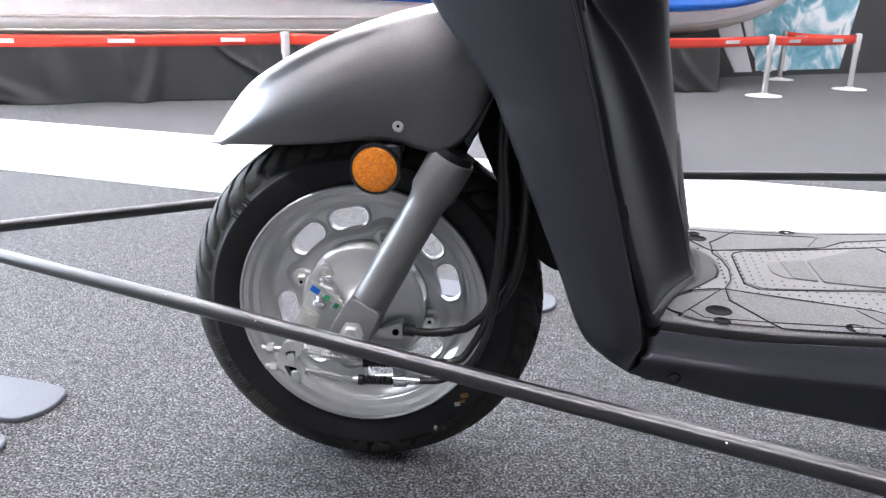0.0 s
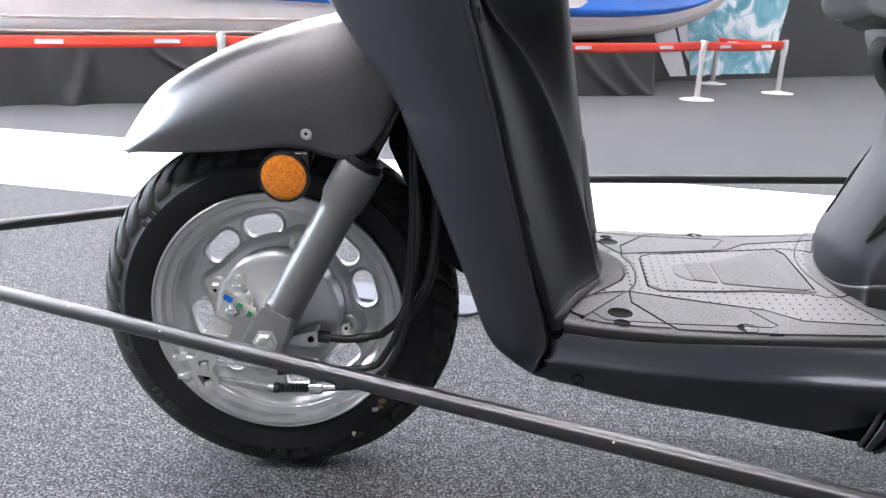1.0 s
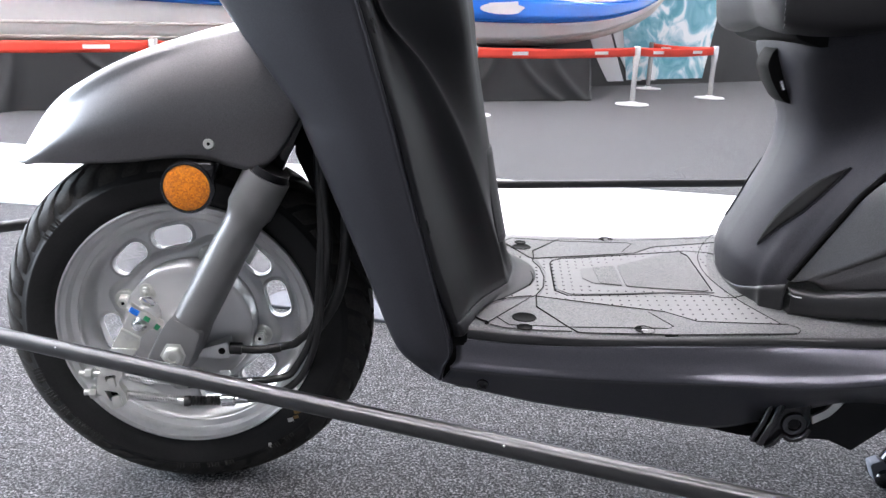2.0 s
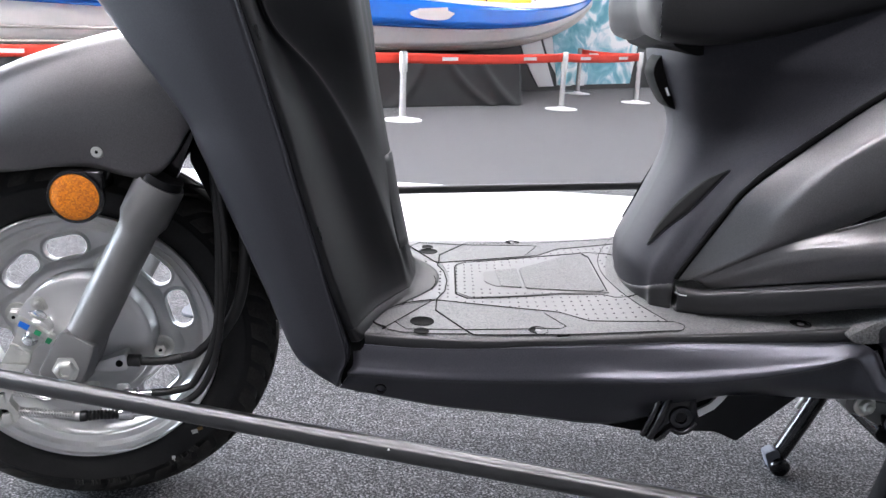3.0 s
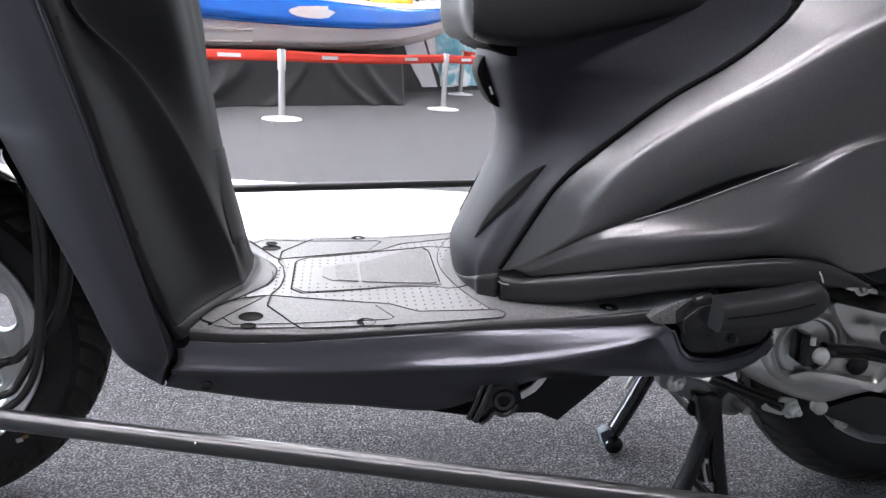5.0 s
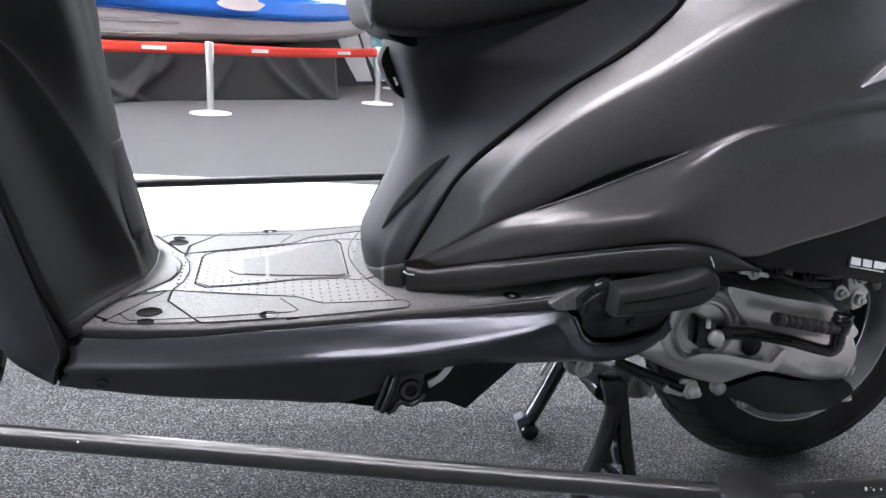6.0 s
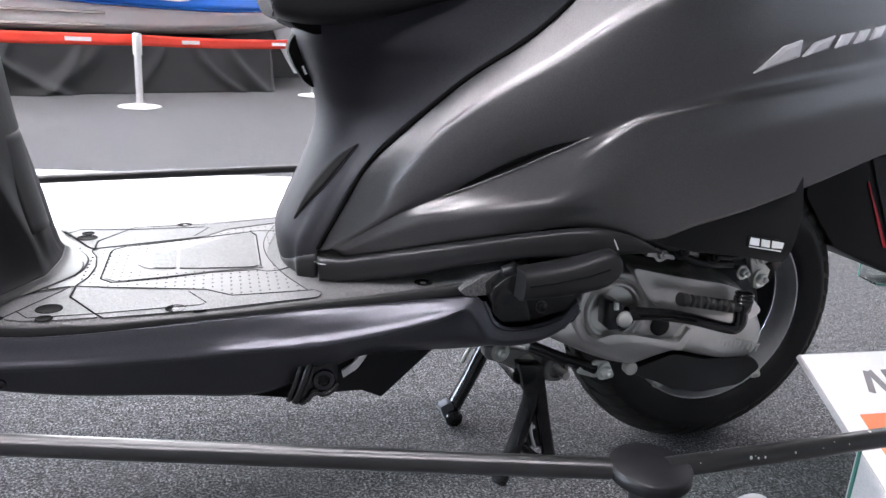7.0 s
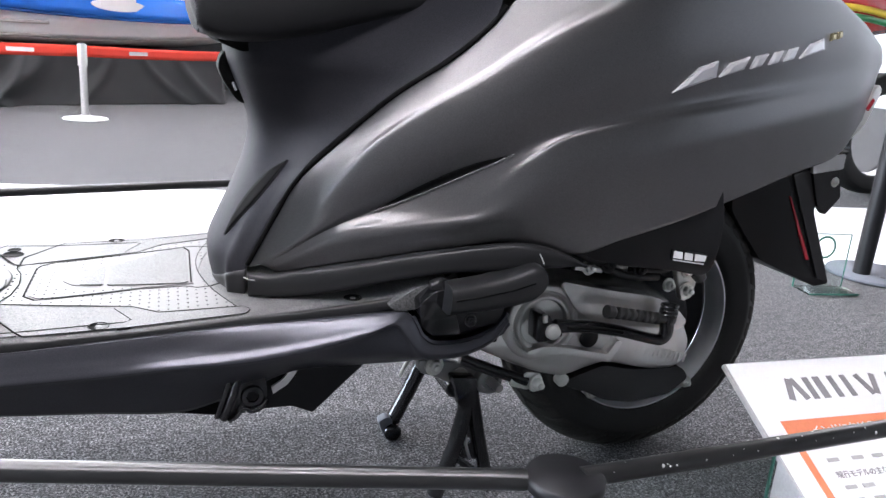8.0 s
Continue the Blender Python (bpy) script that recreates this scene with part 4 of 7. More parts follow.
def floorboard():
    xs = np.linspace(0.345, 0.892, 60)
    half = []
    for f, dz in ((1.0, -0.016), (1.004, -0.008), (1.0, -0.003), (0.985, -0.0006), (0.9, 0), (0.6, 0), (0.3, 0), (0, 0)):
        half.append([(x, -board_edge(x) * f, board_z(x) + dz) for x in xs])
    half = np.array(half)
    grid = np.concatenate([half, mirrored(half)[-2::-1]], 0)
    fb = part("floorboard", sheet(grid), BOARD, scooter, "grained dark grey plastic floorboard with dotted panels", solid=0.004)
    # dark strip over the board's side edge puts its shade into the colour
    for rim in (half[:4], mirrored(half[:4])):
        out = rim.copy()
        out[..., 1] *= 1.004
        part("board_edge_shade", sheet(out), TRIMBLACK, fb, "dark strip for the shaded side edge of the board", solid=0.001)
    MID = -0.006
    def far(pts):
        return [(x, 2 * MID - y) for x, y in pts]
    # grained plates: the front triangle, the long side plate
    front = [(0.3790, -0.1585), (0.4220, -0.0780), (0.4252, -0.0760), (0.4252, -0.1060), (0.4530, -0.1520), (0.4605, -0.1640), (0.430, -0.1660), (0.395, -0.1650)]
    side = [(0.4290, -0.0750), (0.5560, -0.1085), (0.5830, -0.1345), (0.6660, -0.1470), (0.6720, -0.1600), (0.6660, -0.1670), (0.560, -0.1660), (0.4650, -0.1660), (0.4560, -0.1520), (0.4285, -0.1050)]
    for name, o in (("front_plate", front), ("side_plate", side)):
        for q in (o, far(o)):
            part(name, on_board(rounded(q, 0.003, 2), 0.0012, 0.002), BOARD, fb, smooth=False)
    # smooth dotted ground between them
    dots = [(0.4310, -0.0725), (0.5565, -0.1060), (0.5840, -0.1315), (0.6580, -0.1425), (0.6420, -0.0929), (0.6320, -0.0513), (0.6255, -0.0040)]
    ring = dots + far(dots[:-1])[::-1] + [(0.4345, 0.040), (0.4395, 0.014), (0.4405, -0.006), (0.4385, -0.030), (0.4360, -0.050)]
    part("dotted_panel", on_board(ring, 0.0010, 0.002), BOARDDOT, fb, "smooth grey panel with dots, paled for its reflections", smooth=False)
    coll = [(0.3640, -0.1360), (0.3715, -0.1110), (0.3930, -0.0890), (0.4200, -0.0745), (0.4260, -0.0705), (0.4340, -0.0441), (0.4365, -0.0084), (0.4330, 0.0274), (0.4250, 0.0494), (0.4240, 0.062)]
    coll = coll + [(0.393, 0.076), (0.3715, 0.098), (0.364, 0.124)]
    part("front_collar", on_board(coll, 0.0006, 0.002), BOARDDOT, fb, "smooth dotted collar in front of the dotted panel", smooth=False)
    # centre panel with a grip and a small badge plate
    panel = [(0.4470, 0.0440), (0.4500, 0.0540), (0.4610, 0.0640), (0.6190, 0.0990), (0.6190, -0.0570), (0.5648, -0.0530), (0.4612, -0.0660), (0.4480, -0.0520)]
    part("centre_panel", on_board(rounded([(0.450 + (x - 0.447) * 0.985, y * 0.97) for x, y in panel], 0.003, 2), 0.0020, 0.002), BOARDDOT, fb, smooth=False)
    part("centre_grip", on_board(rounded([(0.5260, 0.0355), (0.5965, 0.0880), (0.6100, 0.0880), (0.6140, 0.0750), (0.6140, -0.0500), (0.6080, -0.0530), (0.5280, -0.0360)], 0.004, 2), 0.0034, 0.002), BOARD, fb, smooth=False)
    part("badge_plate", on_board(rounded([(0.4815, 0.0200), (0.4840, 0.0235), (0.5230, 0.0345), (0.5245, -0.0340), (0.4926, -0.0275), (0.4812, -0.0110)], 0.004, 2), 0.0028, 0.002), BADGE, fb, "plain smooth badge plate", smooth=False)
    part("badge_step", on_board(rounded([(0.4960, 0.0275), (0.5225, 0.0350), (0.5240, -0.0345), (0.5000, -0.0290)], 0.003, 2), 0.0036, 0.002), BOARD, fb, smooth=False)
    # dark grooves: thin near-black tubes stand in for the shade in them
    def groove(pts, r=0.0007, closed=False, lift=0.0010, name="plate_groove"):
        line = [(x, y, board_z(x) + lift) for x, y in pts]
        part(name, tube(line + line[:1] if closed else line, r * 0.7, 6, caps=not closed), VOID, fb, "dark strip for the shaded groove between plates")
    for q in (lambda p: p, far):
        groove(q([(0.4268, -0.0705), (0.4270, -0.0740), (0.4268, -0.1050), (0.4545, -0.1515), (0.4640, -0.1655)]), 0.0010)
        groove(q([(0.4270, -0.0735), (0.5560, -0.1070), (0.5835, -0.1330), (0.6640, -0.1450), (0.6700, -0.1520), (0.6712, -0.1600), (0.6670, -0.1670)]), 0.0006)
        groove(q([(0.4255, -0.0730), (0.4215, -0.0765), (0.3770, -0.1560)]), 0.0006)
        groove(q([(0.3858, -0.1400), (0.3988, -0.1590), (0.4572, -0.1555), (0.5514, -0.1520), (0.5580, -0.1470), (0.5403, -0.1100)]), 0.0006, lift=0.0014)
        groove(q([(0.4640, -0.1670), (0.56, -0.1660), (0.6650, -0.1675)]), 0.0005)
    groove([(0.4270, -0.0705), (0.4355, -0.0441), (0.4379, -0.0084), (0.4335, 0.0274), (0.4258, 0.0494), (0.4255, 0.062)], 0.0008)
    groove([(0.4612, -0.0675), (0.4480, -0.0530), (0.4468, 0.0445), (0.4500, 0.0550), (0.4613, 0.0650)], 0.0014)
    groove([(0.4613, -0.0672), (0.5648, -0.0542), (0.6115, -0.0595), (0.6225, -0.0690), (0.6349, -0.0695), (0.6527, -0.0600)], 0.0008)
    groove([(0.4613, 0.0648), (0.6204, 0.1000), (0.6447, 0.0900), (0.6509, 0.0830)], 0.0008)
    groove([(0.6120, 0.0885), (0.6175, 0.0750), (0.6168, -0.0500)], 0.0011, lift=0.0028)
    groove([tuple(p) for p in spline([(0.6749, 0.1763), (0.654, 0.1409), (0.6332, 0.0867), (0.6250, 0.04), (0.6250, -0.004), (0.632, -0.0513), (0.6421, -0.0929), (0.6594, -0.1447)], 40)], 0.0007)
    groove([tuple(p) for p in spline([(0.3755, -0.1600), (0.3780, -0.1560), (0.3688, -0.1492), (0.3616, -0.1362), (0.3612, -0.1238), (0.3713, -0.1103)], 30)], 0.0014, lift=0.0016, name="collar_groove")
    groove([tuple(p) for p in spline([(0.3713, -0.1103), (0.393, -0.087), (0.4215, -0.0735)], 12)], 0.0007, lift=0.0012)
    groove([tuple(p) for p in spline([(0.4010, 0.040), (0.4152, 0.0240), (0.4225, 0.0040), (0.4245, -0.0180), (0.4205, -0.0400)], 24)], 0.0014, lift=0.0014, name="collar_groove")
    groove([(0.5460, -0.1690), (0.5580, -0.1675)], 0.0016)
    part("rear_lug", prism(rounded([(0.805, 0.3110), (0.836, 0.3300), (0.866, 0.3370), (0.876, 0.3330), (0.872, 0.3260), (0.852, 0.3210), (0.838, 0.3060), (0.815, 0.3040)], 0.004, 3), -0.2030, -0.120, "y", 0.004, 3), BOARD, fb, "grained end of the board beside the footpeg")
    # small dark dots on the smooth panels
    def inside(p, poly):
        c, n = False, len(poly)
        for i in range(n):
            (x1, y1), (x2, y2) = poly[i], poly[(i + 1) % n]
            if (y1 > p[1]) != (y2 > p[1]) and p[0] < (x2 - x1) * (p[1] - y1) / (y2 - y1) + x1:
                c = not c
        return c
    bm = bmesh.new()
    grip = [(0.477, 0.024), (0.596, 0.094), (0.622, 0.105), (0.622, -0.064), (0.477, -0.034)]
    for i in range(32):
        for j in range(-13, 13):
            p = (0.372 + 0.0096 * i, MID + 0.0128 * (j + 0.5))
            if (inside(p, ring) or inside(p, coll)) and not inside(p, grip) and not (p[0] < 0.424 and abs(p[1] - MID) < 0.062):
                z = board_z(p[0]) + (0.0020 if inside(p, panel) else 0.0010)
                lathe([(0.0012, -0.0004), (0.0012, 0.0002), (0.0009, 0.0003), (0, 0.0003)], 6, Matrix.Translation((*p, z)) @ pose(0, 0, 0, 90, 0, 0), bm)
    tagged(part("raised_dots", bm, VOID, fb, "rows of small dark dots"), kind="stuff")
    for x, y, r in ((0.4135, -0.137, 0.0118), (0.4138, -0.1620, 0.0072), (0.4122, 0.108, 0.0118), (0.4105, 0.1285, 0.0072)):
        m = Matrix.Translation((x, y, board_z(x) + 0.0026)) @ pose(0, 0, 0, 90, 0, 0)
        # near-black disc on the board stands in for a shaded hole
        part("drain_hole_disc", lathe([(r + 0.0006, -0.0014), (r, -0.0008), (r * 0.97, -0.0011), (0, -0.0011)], 28, m), VOID, fb, "round dark disc for a shaded hole in the board")
    for x, y in ((0.529, -0.1565), (0.527, 0.157), (0.7743, -0.176), (0.774, 0.176)):
        m = Matrix.Translation((x, y, board_z(x) + 0.0016)) @ pose(0, 0, 0, 90, 0, 0)
        part("screw_recess", lathe([(0.0098, 0), (0.0094, 0.0004), (0.0088, -0.0005), (0, -0.0005)], 24, m), VOID, fb)
        part("screw", lathe([(0, 0.0002), (0.0016, 0.0002), (0.0030, -0.0001), (0.0034, -0.001)], 20, m), FORK, fb, "small grey screw head")


floorboard()


def side_skirt():
    """Painted cover below the floorboard: a bright upper facet that widens to the rear, a dark face that tucks under."""
    top = [(0.347, -0.168, 0.272), (0.43, -0.174, 0.2725), (0.52, -0.176, 0.278), (0.60, -0.176, 0.2835), (0.66, -0.178, 0.2885), (0.72, -0.184, 0.2935), (0.78, -0.192, 0.2995), (0.816, -0.198, 0.3030), (0.831, -0.200, 0.2990), (0.838, -0.201, 0.2885), (0.846, -0.202, 0.2745), (0.862, -0.202, 0.2660), (0.895, -0.202, 0.2670), (0.925, -0.201, 0.2770), (0.943, -0.198, 0.2940)]
    out = [(0.349, -0.1765, 0.2600), (0.43, -0.1825, 0.2605), (0.52, -0.1850, 0.2650), (0.60, -0.1865, 0.2705), (0.66, -0.190, 0.2780), (0.72, -0.196, 0.2845), (0.78, -0.203, 0.2935), (0.814, -0.206, 0.3000), (0.829, -0.206, 0.2940), (0.837, -0.206, 0.2830), (0.845, -0.207, 0.2690), (0.862, -0.207, 0.2610), (0.896, -0.206, 0.2625), (0.927, -0.205, 0.2730), (0.944, -0.200, 0.2900)]
    valley = [(0.3485, -0.1805, 0.2535), (0.43, -0.1865, 0.2535), (0.52, -0.1890, 0.2575), (0.60, -0.1920, 0.2630), (0.66, -0.196, 0.2685), (0.72, -0.202, 0.2770), (0.78, -0.2075, 0.2885), (0.812, -0.2090, 0.2970), (0.826, -0.2090, 0.2890), (0.834, -0.2090, 0.2780), (0.843, -0.2090, 0.2650), (0.862, -0.2085, 0.2575), (0.897, -0.2075, 0.2590), (0.928, -0.206, 0.2705), (0.945, -0.2005, 0.2870)]
    crease = [(0.3440, -0.1835, 0.2475), (0.43, -0.1900, 0.2475), (0.52, -0.192, 0.2500), (0.60, -0.198, 0.2560), (0.66, -0.203, 0.2600), (0.72, -0.208, 0.2695), (0.78, -0.2115, 0.2835), (0.810, -0.2115, 0.2935), (0.823, -0.2110, 0.2830), (0.832, -0.2105, 0.2710), (0.842, -0.2100, 0.2600), (0.862, -0.2090, 0.2540), (0.898, -0.2080, 0.2560), (0.929, -0.206, 0.2690), (0.9455, -0.201, 0.2850)]
    under = [(x, y + 0.0035, z - 0.006) for x, y, z in crease]
    belly = [(0.3395, -0.176, 0.233), (0.43, -0.177, 0.2265), (0.52, -0.178, 0.2240), (0.60, -0.181, 0.2230), (0.66, -0.185, 0.2340), (0.72, -0.190, 0.2480), (0.78, -0.198, 0.2545), (0.812, -0.199, 0.2560), (0.825, -0.199, 0.2530), (0.835, -0.198, 0.2490), (0.844, -0.198, 0.2465), (0.864, -0.197, 0.2440), (0.899, -0.197, 0.2480), (0.930, -0.199, 0.2640), (0.9465, -0.200, 0.2830)]
    low = [(0.3345, -0.170, 0.2240), (0.43, -0.164, 0.2050), (0.52, -0.164, 0.1975), (0.60, -0.164, 0.1910), (0.655, -0.166, 0.2060), (0.715, -0.171, 0.2310), (0.78, -0.174, 0.2340), (0.812, -0.176, 0.2345), (0.826, -0.177, 0.2350), (0.836, -0.178, 0.2355), (0.846, -0.178, 0.2360), (0.866, -0.179, 0.2370), (0.898, -0.181, 0.2430), (0.930, -0.190, 0.2620), (0.947, -0.197, 0.2820)]
    lip = [(x + 0.002, y + 0.022, z - 0.003) for x, y, z in top]
    roll = [tuple(np.array(a) * 0.75 + np.array(b) * 0.25 + np.array((0, -0.0015, 0.0016))) for a, b in zip(top, out)]
    g = net([lip, top, roll, out, valley, crease, under, belly, low], 150, 64)
    s = part("side_skirt", sheet(g), SKIRTPAINT, scooter, "dark matte grey under-floor side cover", solid=0.0025)
    part("side_skirt", sheet(mirrored(g)), SKIRTPAINT, scooter, "dark matte grey under-floor side cover", solid=0.0025)
    m = Matrix.Translation((0.376, -0.1805, 0.230)) @ pose(0, 0, 0, 12, 0, 0)
    part("screw", lathe([(0.006, 0), (0.0055, -0.0018), (0.003, -0.0022), (0.0025, -0.001), (0, -0.001)], 20, m), GLOSSBLACK, s)
    # belly tray between the two covers
    part("belly_tray", prism(rounded([(0.345, 0.215), (0.44, 0.206), (0.56, 0.195), (0.635, 0.182), (0.655, 0.183), (0.70, 0.235), (0.86, 0.24), (0.86, 0.262), (0.36, 0.262)], 0.006), -0.160, 0.160, "y", 0.003), VOID, scooter, "black plastic belly tray", smooth=False)
    part("belly_fin", prism(rounded([(0.660, 0.240), (0.800, 0.241), (0.793, 0.226), (0.739, 0.174), (0.716, 0.184), (0.679, 0.184), (0.655, 0.178)], 0.002), -0.1590, -0.1545, "y", 0.001), PLASTIC, scooter, "black plastic fin under the floor", smooth=False)
    b = part("peg_bracket", prism(rounded([(0.6400, 0.190), (0.6482, 0.222), (0.6597, 0.234), (0.6843, 0.238), (0.6867, 0.222), (0.6876, 0.208), (0.6810, 0.198), (0.6712, 0.195), (0.6630, 0.198), (0.6564, 0.190), (0.6498, 0.184), (0.6416, 0.183)], 0.004, 3), -0.178, -0.168, "y", 0.003, 3), GLOSSBLACK, scooter, "black enamelled steel bracket")
    part("bracket_eye", lathe([(0.0062, 0.001), (0.0108, 0.001), (0.0120, -0.001), (0.0108, -0.0035), (0.0066, -0.0035)], 28, pose(0.6724, -0.1775, 0.2100), close=True), GLOSSBLACK, b)
    part("bracket_nut", disc(0.0056, -0.0020, 0.002, pose(0.6724, -0.1782, 0.2100), 6, 0.0004), PLASTIC, b, "dark welded nut")
    part("bracket_rib", tube([(0.6580, -0.179, 0.230), (0.6515, -0.182, 0.210), (0.6433, -0.180, 0.187)], 0.0040, 12, 10), GLOSSBLACK, b)
    part("bracket_rib", tube([(0.6498, -0.179, 0.232), (0.6441, -0.181, 0.212), (0.6367, -0.179, 0.189)], 0.0030, 12, 10), GLOSSBLACK, b)
    part("bracket_lip", tube([(0.6876, -0.1785, 0.205), (0.6810, -0.1800, 0.1965), (0.6712, -0.1800, 0.1935), (0.6630, -0.1800, 0.1975), (0.6564, -0.1800, 0.1890), (0.6490, -0.1785, 0.1840)], 0.0028, 10, 24), GLOSSBLACK, b)
    # pale strip stands in for bright carpet showing through a gap
    part("pale_gap_strip", prism(rounded([(0.718, 0.240), (0.727, 0.241), (0.716, 0.222), (0.709, 0.213), (0.695, 0.204), (0.693, 0.212), (0.704, 0.219), (0.711, 0.228)], 0.0008), -0.1665, -0.1628, "y", 0.0004), CAST, b, "pale curved strip for the bright gap by the bracket", smooth=False)


side_skirt()


# seam between the under-seat cover and the rear body panel
SEAM = [(0.675, -0.108, 0.328), (0.702, -0.122, 0.386), (0.723, -0.132, 0.427), (0.760, -0.148, 0.469), (0.812, -0.167, 0.520), (0.865, -0.179, 0.559), (0.904, -0.181, 0.594), (0.940, -0.177, 0.634), (1.03, -0.168, 0.70), (1.22, -0.137, 0.735), (1.40, -0.080, 0.695), (1.536, -0.050, 0.646)]


def under_seat_cover():
    """Dark cover under the seat: a rounded nose towards the floorboard, sides running back to the seam."""
    # height, nose x, half width at the nose shoulder, shoulder x
    levels = [(0.287, 0.643, 0.084, 0.670), (0.300, 0.6395, 0.085, 0.669), (0.316, 0.6370, 0.085, 0.669), (0.335, 0.6380, 0.083, 0.673), (0.365, 0.651, 0.080, 0.688), (0.40, 0.666, 0.079, 0.704), (0.44, 0.680, 0.075, 0.720), (0.475, 0.683, 0.072, 0.724),
              (0.503, 0.673, 0.078, 0.716), (0.53, 0.662, 0.092, 0.706), (0.552, 0.656, 0.104, 0.700), (0.60, 0.656, 0.106, 0.700), (0.66, 0.64, 0.114, 0.69)]
    seam = spline(SEAM, 400)
    rows = []
    for z, xn, wn, xs in levels:
        sx, sy, _ = seam[np.argmin(np.abs(seam[:240, 2] - max(z, 0.3285)))]
        xs = min(xs, sx - 0.024)
        ys = -wn - (-sy - wn) * 0.22
        k = min(1.0, max(0.0, (sx - xs - 0.024) / 0.07))
        f = 1 - 0.012 / (sx - xs)
        rows.append([(xn, 0, z), (xn + 0.001, -wn * 0.35, z), (xn + 0.006, -wn * 0.72, z), (xn + 0.016, -wn * 0.96, z), (xs, ys, z), (xs + (sx - xs) * 0.42, ys + (sy - ys) * 0.42 + 0.005 * k, z),
                     (xs + (sx - xs) * f, ys + (sy - ys) * f + 0.006 * k, z), (sx - 0.0045, sy + 0.0015, z), (sx - 0.0025, sy + 0.0050, z)])
    half = np.array([spline(r, 60) for r in rows])
    for _ in range(30):
        half[:, 1:-4] = half[:, 1:-4] * 0.5 + (half[:, :-5] + half[:, 2:-3]) * 0.25
    full = np.concatenate([half[:, ::-1], mirrored(half)[:, 1:]], 1)
    grid = np.stack([spline(full[:, i], 90) for i in range(full.shape[1])], 1)
    cover = part("under_seat_cover", sheet(grid), COVERPAINT, scooter, "dark matte grey cover under the seat with a rounded nose", solid=0.003)
    # dark strip round the nose foot: painted contact shade, and trim rising to the lower trim at the seam
    foot = []
    for i in range(grid.shape[1]):
        col = grid[:, i]
        rise = min(1.0, abs(col[0][1]) / 0.108)
        line = []
        for f in np.linspace(0, 1, 6):
            z = 0.288 + f * (0.008 + 0.030 * rise ** 2)
            p = np.array([np.interp(z, col[:, 2], col[:, 0]), np.interp(z, col[:, 2], col[:, 1]), z])
            d = np.array((p[0] - 0.72, p[1], 0.0))
            line.append(p + d / np.linalg.norm(d) * 0.0014)
        foot.append(line)
    part("nose_trim_and_shade", sheet(np.array(foot)), TRIMBLACK, cover, "dark strip for trim and contact shade under the nose", solid=0.0006)
    # crescent vents on both flanks, each with a raised lower lip
    for sgn in (1, -1):
        a = spline([(0.6535, 0.3520), (0.6640, 0.3800), (0.6790, 0.4080), (0.6960, 0.4290), (0.716, 0.4430)], 24)
        b = spline([(0.6535, 0.3520), (0.6700, 0.3765), (0.6870, 0.4010), (0.7020, 0.4225), (0.716, 0.4430)], 24)
        rows2 = [onto([tuple(a[i] + (b[i] - a[i]) * f) for f in (0.30, 0.48, 0.65, 0.83, 1)], grid[:, :60], 0.0014) for i in range(24)]
        # near-black sheet on the cover paints the shade of the vent
        part("vent_crescent", sheet(np.array(rows2) if sgn == 1 else mirrored(rows2)), VOID, cover, "dark crescent sheet for the shaded vent opening", solid=0.0006)
        lip = np.array(onto([tuple(p) for p in b], grid[:, :60], 0.0006))
        part("vent_lip", tube(lip if sgn == 1 else mirrored(lip), 0.0010, 8), COVERPAINT, cover)
    # dark key plate on the nose, below the seat
    lp = part("latch_plate", prism(rounded([(0.664, 0.556), (0.652, 0.545), (0.649, 0.532), (0.656, 0.516), (0.668, 0.498), (0.678, 0.492), (0.683, 0.505), (0.676, 0.530), (0.672, 0.556)], 0.005, 3), -0.020, 0.020, "y", 0.005, 3), VOID, cover, "black latch plate")
    part("seat_lock", tube([(0.665, -0.0205, 0.517), (0.669, -0.0205, 0.508)], 0.0030, 14), CHROME, lp, "small chrome lock")
    return grid


SEATCOVER = under_seat_cover()


